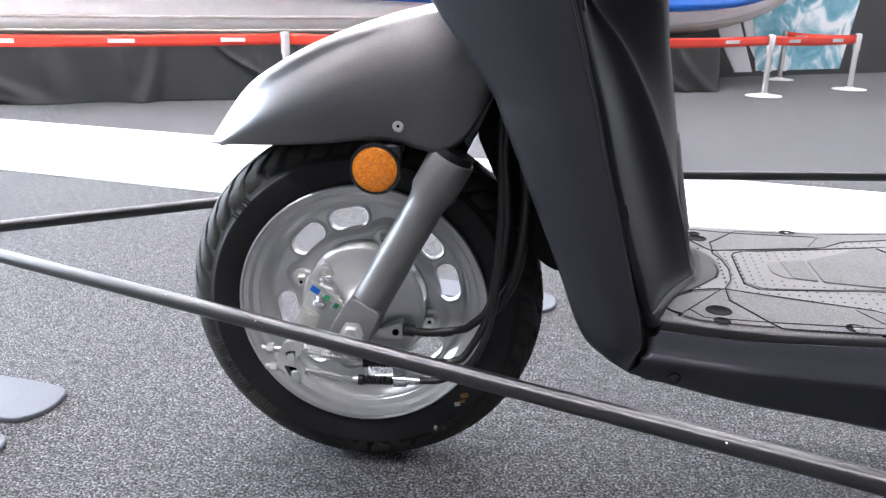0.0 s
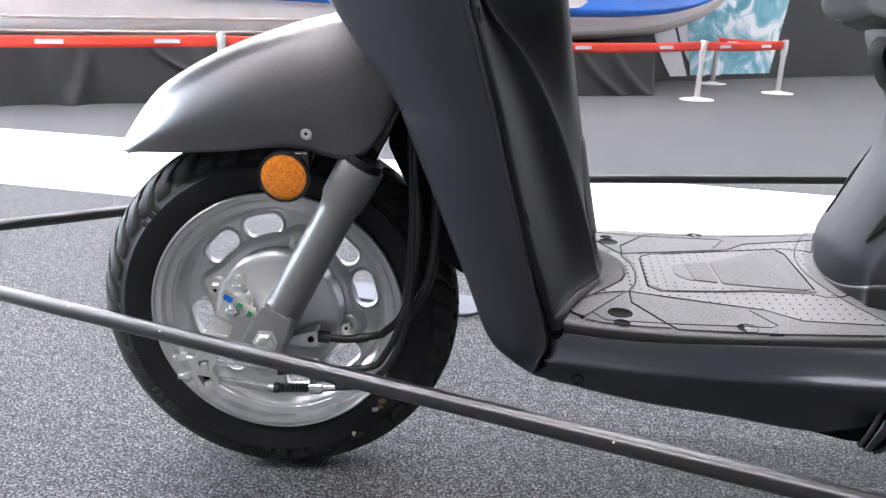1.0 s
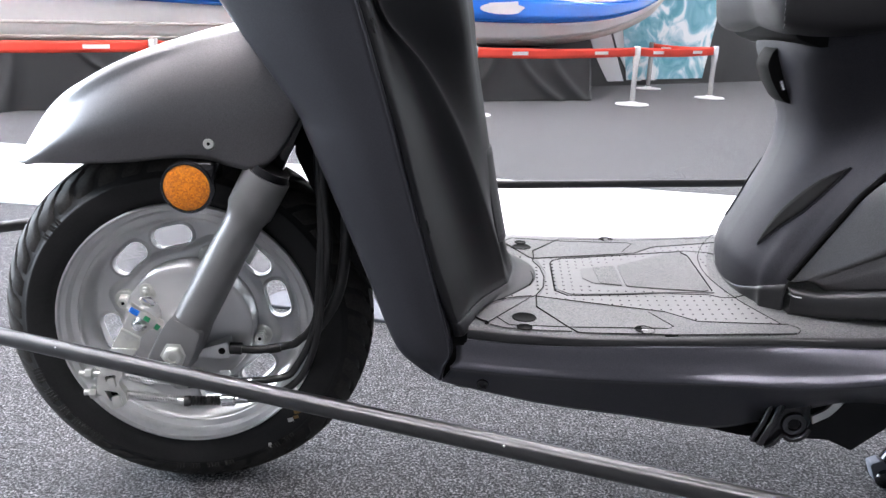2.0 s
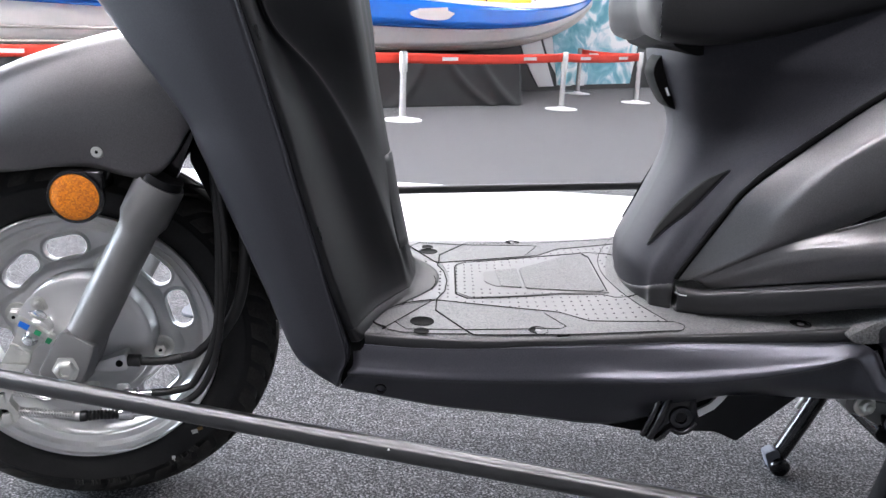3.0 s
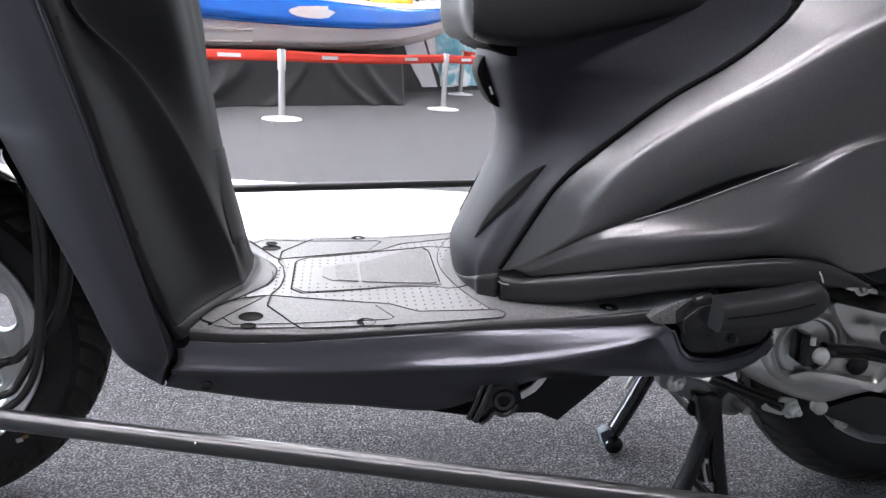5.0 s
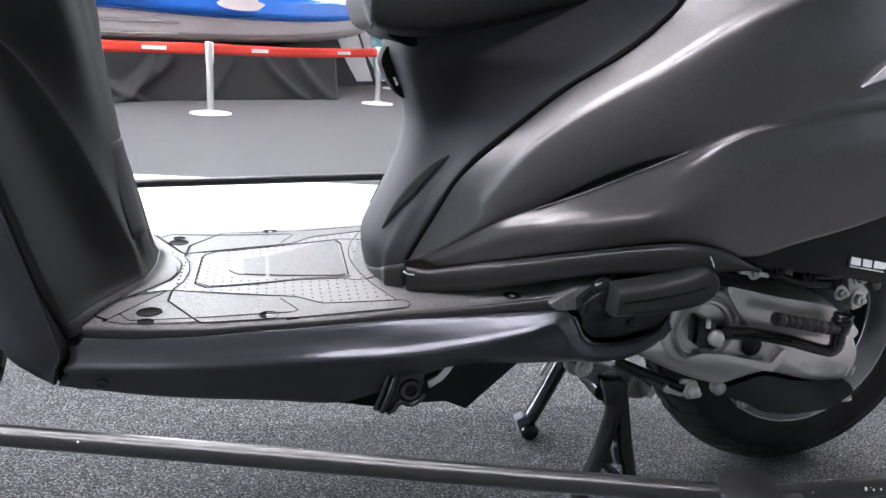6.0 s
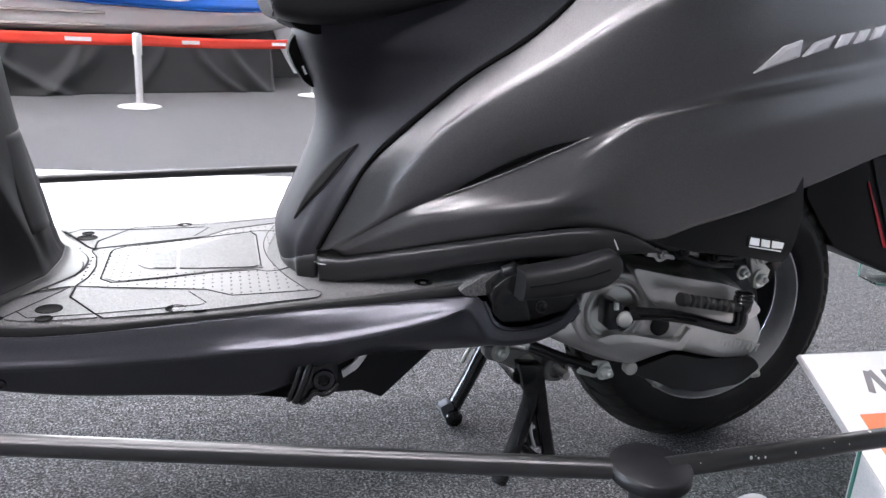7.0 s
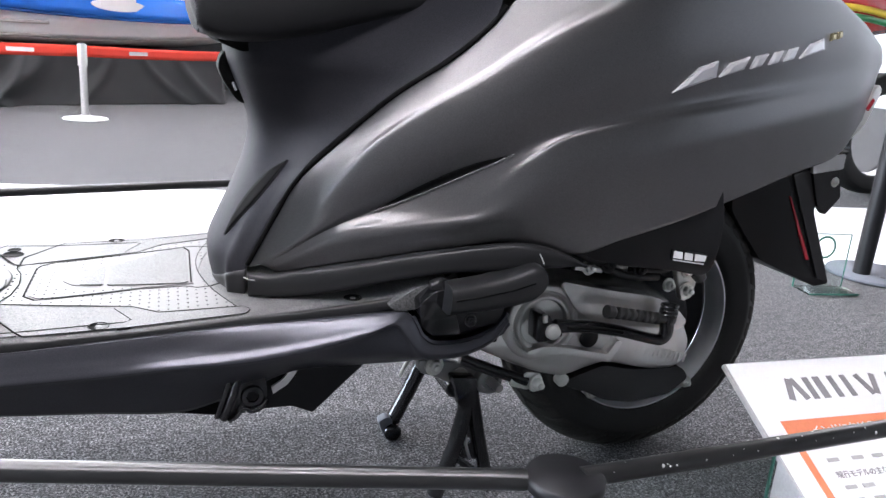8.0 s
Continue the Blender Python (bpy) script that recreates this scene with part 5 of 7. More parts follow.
def side_cover():
    """Painted rear body panel: seam, upper shoulder, tucked valley with a slot, lower shelf and bottom edge."""
    C0 = [(0.700, -0.126, 0.327), (0.760, -0.168, 0.348), (0.814, -0.190, 0.3615), (0.869, -0.206, 0.373), (0.927, -0.217, 0.381), (1.002, -0.222, 0.3665), (1.063, -0.220, 0.3815), (1.140, -0.213, 0.400), (1.232, -0.193, 0.422), (1.343, -0.162, 0.4475), (1.451, -0.126, 0.468), (1.512, -0.100, 0.515)]
    G = [(0.694, -0.125, 0.331), (0.757, -0.170, 0.379), (0.809, -0.193, 0.395), (0.862, -0.211, 0.4075), (0.894, -0.220, 0.4185), (0.936, -0.2275, 0.458), (0.976, -0.2300, 0.487), (1.057, -0.2275, 0.505), (1.152, -0.217, 0.519), (1.284, -0.185, 0.537), (1.449, -0.130, 0.560), (1.535, -0.088, 0.572)]
    V = [(0.689, -0.122, 0.333), (0.745, -0.161, 0.380), (0.791, -0.176, 0.404), (0.836, -0.192, 0.428), (0.878, -0.205, 0.450), (0.9216, -0.217, 0.4716), (0.976, -0.2237, 0.4990), (1.047, -0.2228, 0.519), (1.139, -0.2122, 0.5365), (1.278, -0.1805, 0.557), (1.450, -0.124, 0.582), (1.552, -0.077, 0.594)]
    R = [(0.684, -0.119, 0.334), (0.727, -0.152, 0.3793), (0.7492, -0.167, 0.4198), (0.782, -0.183, 0.466), (0.827, -0.200, 0.505), (0.8895, -0.216, 0.5464), (0.940, -0.223, 0.5818), (0.9975, -0.225, 0.6127), (1.095, -0.218, 0.652), (1.245, -0.184, 0.672), (1.430, -0.116, 0.655), (1.562, -0.060, 0.618)]
    C5 = SEAM
    gain = (0.0, 0.35, 0.6, 0.8, 0.95, 1, 1, 1, 0.9, 0.7, 0.5, 0.2)
    def between(a, b, f, dy, dz=0.0, k=gain):
        return [tuple(np.array(p) * (1 - f) + np.array(q) * f + np.array((0, -dy * w, dz * w))) for p, q, w in zip(a, b, k)]
    lines = [C0, between(C0, G, 0.35, 0.003), between(C0, G, 0.75, 0.0065), G, between(G, V, 0.55, -0.0005), V,
             between(V, R, 0.12, 0.0018), between(V, R, 0.40, 0.0075), between(V, R, 0.72, 0.0075), R, between(R, C5, 0.30, 0.0005), between(R, C5, 0.65, 0.0010), C5]
    g = net(lines, 170, 150)
    side = part("side_cover", sheet(g), PAINT, scooter, "matte grey metallic rear body panel with sculpted ridges", solid=0.003)
    part("side_cover", sheet(mirrored(g)), PAINT, scooter, "matte grey metallic rear body panel with sculpted ridges", solid=0.003)
    # slot: straight lower lip, bowed upper edge
    a = spline([(0.7905, 0.4045), (0.815, 0.4230), (0.850, 0.4455), (0.885, 0.4620), (0.9235, 0.4735)], 44)
    b = spline([(0.7905, 0.4040), (0.815, 0.4155), (0.850, 0.4335), (0.885, 0.4520), (0.9235, 0.4728)], 44)
    rows = [onto([tuple(a[i] + (b[i] - a[i]) * f) for f in np.linspace(0, 1, 7)], g, 0.0016) for i in range(44)]
    # no opening is cut: a near-black sheet gives the slot's shade
    part("vent_slot", sheet(np.array(rows)), VOID, side, "long black sheet for the shaded vent slot", solid=0.0006)
    part("slot_lip", tube(onto([tuple(p) for p in b], g, 0.0010), 0.0011, 8), PAINT, side)
    # chrome emblem: a row of slanted plain shapes, then two small gold ones
    bars = ([(1.099, 0.543), (1.131, 0.571), (1.156, 0.579), (1.158, 0.562)], [(1.164, 0.562), (1.177, 0.577), (1.207, 0.586), (1.201, 0.572)], [(1.213, 0.573), (1.219, 0.587), (1.240, 0.591), (1.231, 0.577)],
            [(1.245, 0.579), (1.252, 0.593), (1.267, 0.596), (1.260, 0.582)], [(1.273, 0.584), (1.280, 0.598), (1.297, 0.602), (1.291, 0.588)], [(1.305, 0.589), (1.324, 0.607), (1.352, 0.615), (1.357, 0.602)])
    golds = ([(1.370, 0.613), (1.371, 0.622), (1.380, 0.624), (1.380, 0.615)], [(1.387, 0.616), (1.388, 0.625), (1.397, 0.627), (1.397, 0.618)])
    for name, mat, label, group_of in (("emblem_bar", EMBLEM, "chrome slanted emblem bar", bars), ("emblem_badge", GOLD, "small gold emblem shape", golds)):
        for s in group_of:
            c = np.mean(s, 0)
            near, far = onto([tuple(c + (np.array(p) - c) * 0.62) for p in s], g, 0.0044), onto(s, g, -0.001)
            mid = onto(s, g, 0.0026)
            bm = bmesh.new()
            f, h, k = ([bm.verts.new(p) for p in q] for q in (near, mid, far))
            bm.faces.new(f)
            for i in range(4):
                bm.faces.new((f[i], f[(i + 1) % 4], h[(i + 1) % 4], h[i]))
                bm.faces.new((h[i], h[(i + 1) % 4], k[(i + 1) % 4], k[i]))
            part(name, bm, mat, side, label, smooth=False)
    # near-black tube along the seam stands in for the shade in the gap
    line = spline(C5, 120)[:72]
    part("panel_seam", tube([p + np.array((-0.0012, 0.0035, 0.0012)) for p in line], 0.0030, 8), VOID, side, "dark tube for the shade in the panel seam")
    # near-black filler behind the panels, in place of shade inside the body
    part("rear_gap_filler", prism(rounded([(0.80, 0.335), (1.02, 0.345), (1.16, 0.42), (1.30, 0.48), (1.30, 0.58), (0.92, 0.56), (0.83, 0.45)], 0.02), -0.105, 0.105, "y", 0.01), VOID, scooter, "dark filler block added behind gaps in the rear body")
    # lower black trim strip under the panel
    T0 = [(0.672, -0.112, 0.3240), (0.686, -0.121, 0.3245), (0.701, -0.130, 0.3270), (0.760, -0.171, 0.3480), (0.814, -0.193, 0.3620), (0.869, -0.209, 0.3735), (0.927, -0.221, 0.3815), (0.962, -0.226, 0.3790), (0.995, -0.227, 0.3680), (1.016, -0.226, 0.3560)]
    T2 = [(0.674, -0.114, 0.2960), (0.688, -0.125, 0.2985), (0.703, -0.136, 0.3020), (0.760, -0.176, 0.3200), (0.814, -0.198, 0.3370), (0.870, -0.213, 0.3470), (0.929, -0.224, 0.3520), (0.966, -0.228, 0.3540), (0.998, -0.228, 0.3545), (1.016, -0.226, 0.3545)]
    T1 = [tuple(np.array(p) * 0.84 + np.array(q) * 0.16 + np.array((0, -0.007, 0.001))) for p, q in zip(T0, T2)]
    T15 = [tuple(np.array(p) * 0.45 + np.array(q) * 0.55 + np.array((0, -0.0065, 0))) for p, q in zip(T0, T2)]
    T3 = [(x, y + 0.03, z - 0.003) for x, y, z in T2]
    tg = net([T0, T1, T15, T2, T3], 80, 30)
    part("lower_trim", sheet(tg), TRIMBLACK, scooter, "black plastic trim under the rear body panel", solid=0.003)
    part("lower_trim", sheet(mirrored(tg)), TRIMBLACK, scooter, "black plastic trim under the rear body panel", solid=0.003)
    part("scratch", tube([(0.957, -0.2335, 0.3720), (0.960, -0.2340, 0.3670), (0.963, -0.2340, 0.3610)], 0.0007, 6), CHIP, side, "small pale scratch")
    part("scratch", tube([(0.668, -0.1245, 0.3215), (0.673, -0.1275, 0.3195), (0.679, -0.1300, 0.3195)], 0.0006, 6), CHIP, side, "small pale scratch")
    return g


SIDE = side_cover()


def seat():
    """Padded black seat with a stitched front edge."""
    secs = [(0.617, 0.612, 0.080, 0.70), (0.621, 0.584, 0.104, 0.71), (0.637, 0.564, 0.122, 0.72), (0.70, 0.565, 0.140, 0.73), (0.80, 0.590, 0.150, 0.72), (0.90, 0.612, 0.152, 0.73), (0.98, 0.640, 0.15, 0.75), (1.1, 0.68, 0.14, 0.77), (1.2, 0.70, 0.12, 0.78)]
    rows = []
    for x, zl, w, zt in secs:
        rows.append([(x + 0.01, 0, zl + 0.004), (x + 0.004, -w * 0.6, zl), (x, -w * 0.94, zl + 0.003), (x, -w * 1.03, zl + 0.018), (x, -w * 1.0, zl + 0.06), (x, -w * 0.8, zt), (x, 0, zt + 0.01)])
    half = np.array([spline(r, 30) for r in rows])
    full = np.concatenate([half, mirrored(half)[:, -2:0:-1]], 1)
    grid = np.stack([spline(full[:, i], 60) for i in range(full.shape[1])], 1)
    bm = sheet(grid, closed=True)
    bm.verts.ensure_lookup_table()
    n = grid.shape[1]
    bm.faces.new(bm.verts[:n])
    s = part("seat", bm, SEAT, scooter, "black vinyl scooter seat with stitched front edge")
    b2 = bmesh.new()
    for i in range(14):
        z = 0.570 + 0.0065 * i
        block((0.0012, 0.0012, 0.0042), pose(0.6255 - 0.0012 * i * 0.4, -0.124, z, 0, 4, 0), 0, bm=b2)
    tagged(part("stitching", b2, SEAT, s), kind="stuff")
    # solid near-black wedge stands in for the shaded underside
    part("seat_notch", prism(rounded([(0.640, 0.572), (0.646, 0.560), (0.668, 0.552), (0.690, 0.556), (0.690, 0.572)], 0.004), -0.100, 0.100, "y", 0.004), VOID, s, "dark wedge for the shaded notch under the seat front")


seat()


def engine():
    """Grey belt-drive case with a round boss, kick lever and black lower edge."""
    case = rounded([(0.916, 0.238), (0.951, 0.274), (0.970, 0.300), (0.988, 0.324), (1.010, 0.328), (1.072, 0.315), (1.145, 0.303), (1.182, 0.291), (1.208, 0.268), (1.222, 0.250), (1.237, 0.222), (1.233, 0.196), (1.219, 0.187), (1.182, 0.187), (1.147, 0.194), (1.104, 0.205), (1.066, 0.196), (1.043, 0.188), (1.011, 0.196), (0.980, 0.208), (0.942, 0.226)], 0.010, 3)
    centre, rim_line = np.array((1.085, 0.250)), np.array(case)
    bm = bmesh.new()
    loops = []
    for f, y in ((1.0, -0.06), (1.0, -0.138), (0.992, -0.147), (0.970, -0.1550), (0.93, -0.1615), (0.86, -0.1670), (0.75, -0.1710), (0.5, -0.1735), (0.25, -0.1740)):
        loops.append([bm.verts.new((centre[0] + (q[0] - centre[0]) * f, y, centre[1] + (q[1] - centre[1]) * f)) for q in rim_line])
    for a, b in zip(loops, loops[1:]):
        for q in range(len(a)):
            bm.faces.new((a[q], a[(q + 1) % len(a)], b[(q + 1) % len(a)], b[q]))
    bm.faces.new(loops[-1])
    e = part("engine_case", bm, CAST, scooter, "grey cast belt-drive case with round boss")
    # raised upper shoulder that runs from the boss to the rear end
    part("case_shoulder", prism(rounded([(1.016, 0.323), (1.072, 0.311), (1.143, 0.299), (1.178, 0.286), (1.203, 0.262), (1.190, 0.252), (1.122, 0.262), (1.067, 0.268), (1.040, 0.286), (1.024, 0.308)], 0.012, 4), -0.1830, -0.160, "y", 0.009, 5), CAST, e, "raised shoulder of the case")
    m = pose(1.0015, -0.1700, 0.2705)
    part("boss_ring", lathe([(0.0505, 0.010), (0.0490, -0.001), (0.0460, -0.0060), (0.0425, -0.0080), (0.0400, -0.0082), (0.0385, -0.0066), (0.0380, -0.0040), (0.0368, -0.0034), (0.0355, -0.0040), (0.0348, -0.0070), (0.0330, -0.0092), (0.0305, -0.0094), (0.0290, -0.0075), (0.0280, -0.0020), (0.0250, 0.0), (0.0, 0.0)], 72, m), CAST, e, "round stepped boss round the kick shaft", crisp=32)
    # ledge under the lever with its hollow, and the lower flank of the case
    part("case_ledge", prism(rounded([(0.978, 0.2400), (0.995, 0.2310), (1.030, 0.2330), (1.093, 0.2180), (1.108, 0.2440), (1.100, 0.2470), (1.088, 0.2290), (1.030, 0.2420), (1.000, 0.2450)], 0.004, 3), -0.1880, -0.165, "y", 0.003, 3), CAST, e, "ledge round a hollow in the case")
    part("ledge_hollow", prism(rounded([(1.035, 0.2520), (1.098, 0.2450), (1.087, 0.2310), (1.030, 0.2430)], 0.003), -0.1745, -0.1720, "y", 0.0004), CAST, e, "hollow in the case", smooth=False)
    part("drain_plug", disc(0.0120, -0.006, 0.0, pose(1.066, -0.1745, 0.2475), 24), PLASTIC, e)
    part("case_lower_edge", prism(rounded([(1.050, 0.178), (1.110, 0.197), (1.155, 0.187), (1.232, 0.184), (1.246, 0.168), (1.217, 0.146), (1.159, 0.140), (1.116, 0.147), (1.092, 0.160), (1.068, 0.168)], 0.008, 3), -0.152, -0.08, "y", 0.010, 4), TRIMBLACK, e, "dark painted lower case edge")
    part("case_stud", disc(0.0085, -0.160, -0.148, pose(1.049, 0, 0.184), 16), ZINC, e)
    # raised plain bars where the maker's name is cast
    bm = bmesh.new()
    for k in range(6):
        c = np.array((1.144, 0.2270)) * (1 - k / 5) + np.array((1.211, 0.2085)) * (k / 5)
        block((0.0088, 0.0012, 0.0030), pose(c[0], -0.1733, c[1] + 0.0045, 0, 16, 0), 0.0004, 1, bm=bm)
        block((0.0030, 0.0012, 0.0120), pose(c[0] - 0.003, -0.1733, c[1], 0, 16, 0), 0.0004, 1, bm=bm)
        block((0.0026, 0.0012, 0.0120), pose(c[0] + 0.004, -0.1733, c[1], 0, 16, 0), 0.0004, 1, bm=bm)
    part("cast_bars", bm, CAST, e, smooth=False)
    # kick lever: a split clamp on the shaft, a flat bar with a channel, a cranked end and a folding pedal
    k = part("kick_lever", tube([(1.010, -0.192, 0.2715), (1.030, -0.193, 0.2710), (1.058, -0.195, 0.2690), (1.094, -0.197, 0.2625), (1.122, -0.198, 0.2550), (1.142, -0.199, 0.2500), (1.153, -0.199, 0.2490), (1.159, -0.199, 0.2560), (1.158, -0.199, 0.2700), (1.155, -0.199, 0.2820)],
                                [0.0088, 0.0078, 0.0074, 0.0070, 0.0068, 0.0068, 0.0074, 0.0082, 0.0086, 0.0086], 14, 60), GLOSSBLACK, scooter, "black kick-start lever with ribbed pedal")
    part("lever_channel", tube([(1.022, -0.2007, 0.2722), (1.058, -0.2023, 0.2702), (1.094, -0.2038, 0.2637)], 0.0022, 8, 14), VOID, k)
    part("kick_clamp", prism(rounded([(0.9845, 0.2745), (0.9855, 0.2885), (1.0000, 0.2865), (1.0030, 0.2785), (1.0149, 0.2735), (1.0192, 0.2613), (1.0064, 0.2554), (0.9865, 0.2541)], 0.0035, 3), -0.196, -0.172, "y", 0.004, 3), GLOSSBLACK, k, "black split clamp")
    part("clamp_screw", tube([(0.9925, -0.1965, 0.2885), (0.9935, -0.1965, 0.2795)], 0.0030, 12), ZINC, k)
    part("kick_bolt", lathe([(0, -0.0052), (0.0072, -0.0052), (0.0092, -0.0036), (0.0095, 0.0), (0, 0.0)], 28, pose(1.0050, -0.1960, 0.2672)), ZINC, k, "bright round shaft end")
    a, b = Vector((1.146, -0.209, 0.2790)), Vector((1.0615, -0.213, 0.2950))
    pts = [a.lerp(b, i / 45) for i in range(46)]
    rad = [0.0042 + (0.0032 if i % 5 < 3 else 0.0) if 2 < i < 41 else 0.0078 if i >= 41 else 0.0048 for i in range(46)]
    part("kick_pedal", tube(pts, rad, 16), CABLE, k, "ribbed black rubber pedal")
    part("pedal_knuckle", tube([(1.156, -0.201, 0.273), (1.155, -0.203, 0.287), (1.154, -0.204, 0.295)], [0.0105, 0.0112, 0.0072], 16), GLOSSBLACK, k)
    for dz in (0.0, 0.005, 0.010):
        part("pivot_coil", tube([(1.1545 + 0.0098 * math.cos(t), -0.204 + 0.0098 * math.sin(t), 0.2840 + dz) for t in np.linspace(0, 2 * PI, 20)], 0.0014, 6, caps=False), GLOSSBLACK, k)
    # air cleaner cover behind the rear panel
    c = part("air_cleaner_cover", prism(rounded([(1.02, 0.372), (1.060, 0.415), (1.205, 0.440), (1.216, 0.392), (1.214, 0.356), (1.208, 0.333), (1.194, 0.329), (1.153, 0.337), (1.082, 0.345), (1.036, 0.355)], 0.012), -0.201, -0.10, "y", 0.008, 4), PLASTIC, scooter, "black plastic air cleaner cover with a small logo plate")
    p = part("logo_plate", prism(rounded([(1.1455, 0.364), (1.1460, 0.351), (1.197, 0.342), (1.199, 0.3555), (1.185, 0.360)], 0.003), -0.2028, -0.2008, "y", 0.0004), GLOSSBLACK, c, smooth=False)
    for s in ([(1.149, 0.3620), (1.161, 0.3600), (1.162, 0.3515), (1.149, 0.3535)], [(1.1645, 0.3595), (1.176, 0.3575), (1.177, 0.3490), (1.165, 0.3510)], [(1.1795, 0.3572), (1.196, 0.3545), (1.195, 0.3475), (1.180, 0.3488)], [(1.149, 0.3518), (1.194, 0.3448), (1.194, 0.3436), (1.149, 0.3506)]):
        part("logo_shape", prism(s, -0.2036, -0.2022, "y"), WHITEPRINT, p, "pale plain logo shape", smooth=False)
    # hoses, brackets and bolts between case and cover
    part("carburettor_body", block((0.11, 0.06, 0.045), pose(1.09, -0.10, 0.335, 0, 8, 0), 0.006), GLOSSBLACK, e, "black shaded induction body")
    for pts, r, mat in (([(1.03, -0.165, 0.358), (1.075, -0.168, 0.343), (1.10, -0.160, 0.352)], 0.0075, CABLE), ([(1.075, -0.160, 0.338), (1.11, -0.168, 0.322), (1.16, -0.165, 0.318)], 0.0055, CABLE), ([(1.10, -0.160, 0.345), (1.15, -0.165, 0.326), (1.20, -0.160, 0.332)], 0.0045, CABLE)):
        part("hose", tube(pts, r, 12, 20), mat, e, "black rubber hose")
    for x, y, z, r, mat in ((1.085, -0.168, 0.338, 0.010, PLASTIC), (1.128, -0.170, 0.330, 0.0085, PLASTIC), (1.172, -0.172, 0.309, 0.0075, ZINC), (1.060, -0.165, 0.333, 0.008, ZINC), (1.214, -0.150, 0.318, 0.007, ZINC)):
        part("bolt_head", hexbolt((x, y, z), (0.1, -1, 0.1), r * 0.8, 0.008), mat, e)
    part("pipe_clip", prism(rounded([(1.040, 0.331), (1.078, 0.326), (1.080, 0.331), (1.043, 0.337)], 0.001), -0.168, -0.160, "y", 0.001), ZINC, e, "plated pipe clip", smooth=False)
    part("brake_arm", prism(rounded([(1.206, 0.318), (1.224, 0.326), (1.242, 0.314), (1.236, 0.278), (1.222, 0.274), (1.214, 0.292)], 0.004), -0.142, -0.132, "y", 0.001), ZINC, e, "plated brake arm bracket")
    part("brake_arm_bolt", hexbolt((1.224, -0.142, 0.290), (0.2, -1, 0), 0.0075, 0.009), ZINC, e)
    part("brake_arm_boot", tube([(1.236, -0.142, 0.316), (1.246, -0.142, 0.304)], [0.011, 0.008], 14), CABLE, e)
    # mount under the frame
    mt = part("engine_mount", prism(rounded([(0.880, 0.196), (0.925, 0.190), (0.961, 0.178), (0.994, 0.158), (0.990, 0.142), (0.977, 0.141), (0.955, 0.148), (0.930, 0.158), (0.905, 0.172), (0.882, 0.180)], 0.006), -0.096, -0.080, "y", 0.002), FORK, scooter, "cast grey stand mount with bolts")
    for x, z, r in ((0.901, 0.188, 0.0085), (0.936, 0.169, 0.0090)):
        part("mount_bolt", hexbolt((x, -0.096, z), (0.1, -1, 0.05), r, 0.009), ZINC, mt, "plated hexagon bolt")
    part("mount_bush", lathe([(0.0175, 0.02), (0.0175, -0.006), (0.0160, -0.008), (0.0120, -0.008), (0.0110, -0.004), (0, -0.004)], 32, pose(0.9745, -0.100, 0.165)), FORK, mt)
    part("pivot_bolt", tube([(0.9745, -0.098, 0.165), (0.980, -0.126, 0.163)], [0.0062, 0.0058], 12), CAST, mt, "plated pivot bolt")
    part("mount_arm", tube([(0.917, -0.140, 0.216), (0.955, -0.150, 0.202), (1.000, -0.156, 0.187)], 0.0072, 12), GLOSSBLACK, mt)
    part("cable_clamp", prism(rounded([(0.978, 0.194), (0.990, 0.191), (0.998, 0.199), (1.017, 0.196), (1.018, 0.180), (0.999, 0.177), (0.976, 0.184)], 0.002), -0.160, -0.156, "y", 0.0008), ZINC, mt, "plated cable clamp")
    part("clamp_bolt", hexbolt((1.0095, -0.160, 0.1855), (0.3, -1, 0), 0.0075, 0.010), ZINC, mt)
    # near-black colour stands in for the shade behind the case
    part("gearbox_block", block((0.20, 0.16, 0.10), pose(1.03, 0.0, 0.262), 0.01), VOID, e, "engine block darkened for the shade behind the case")


engine()


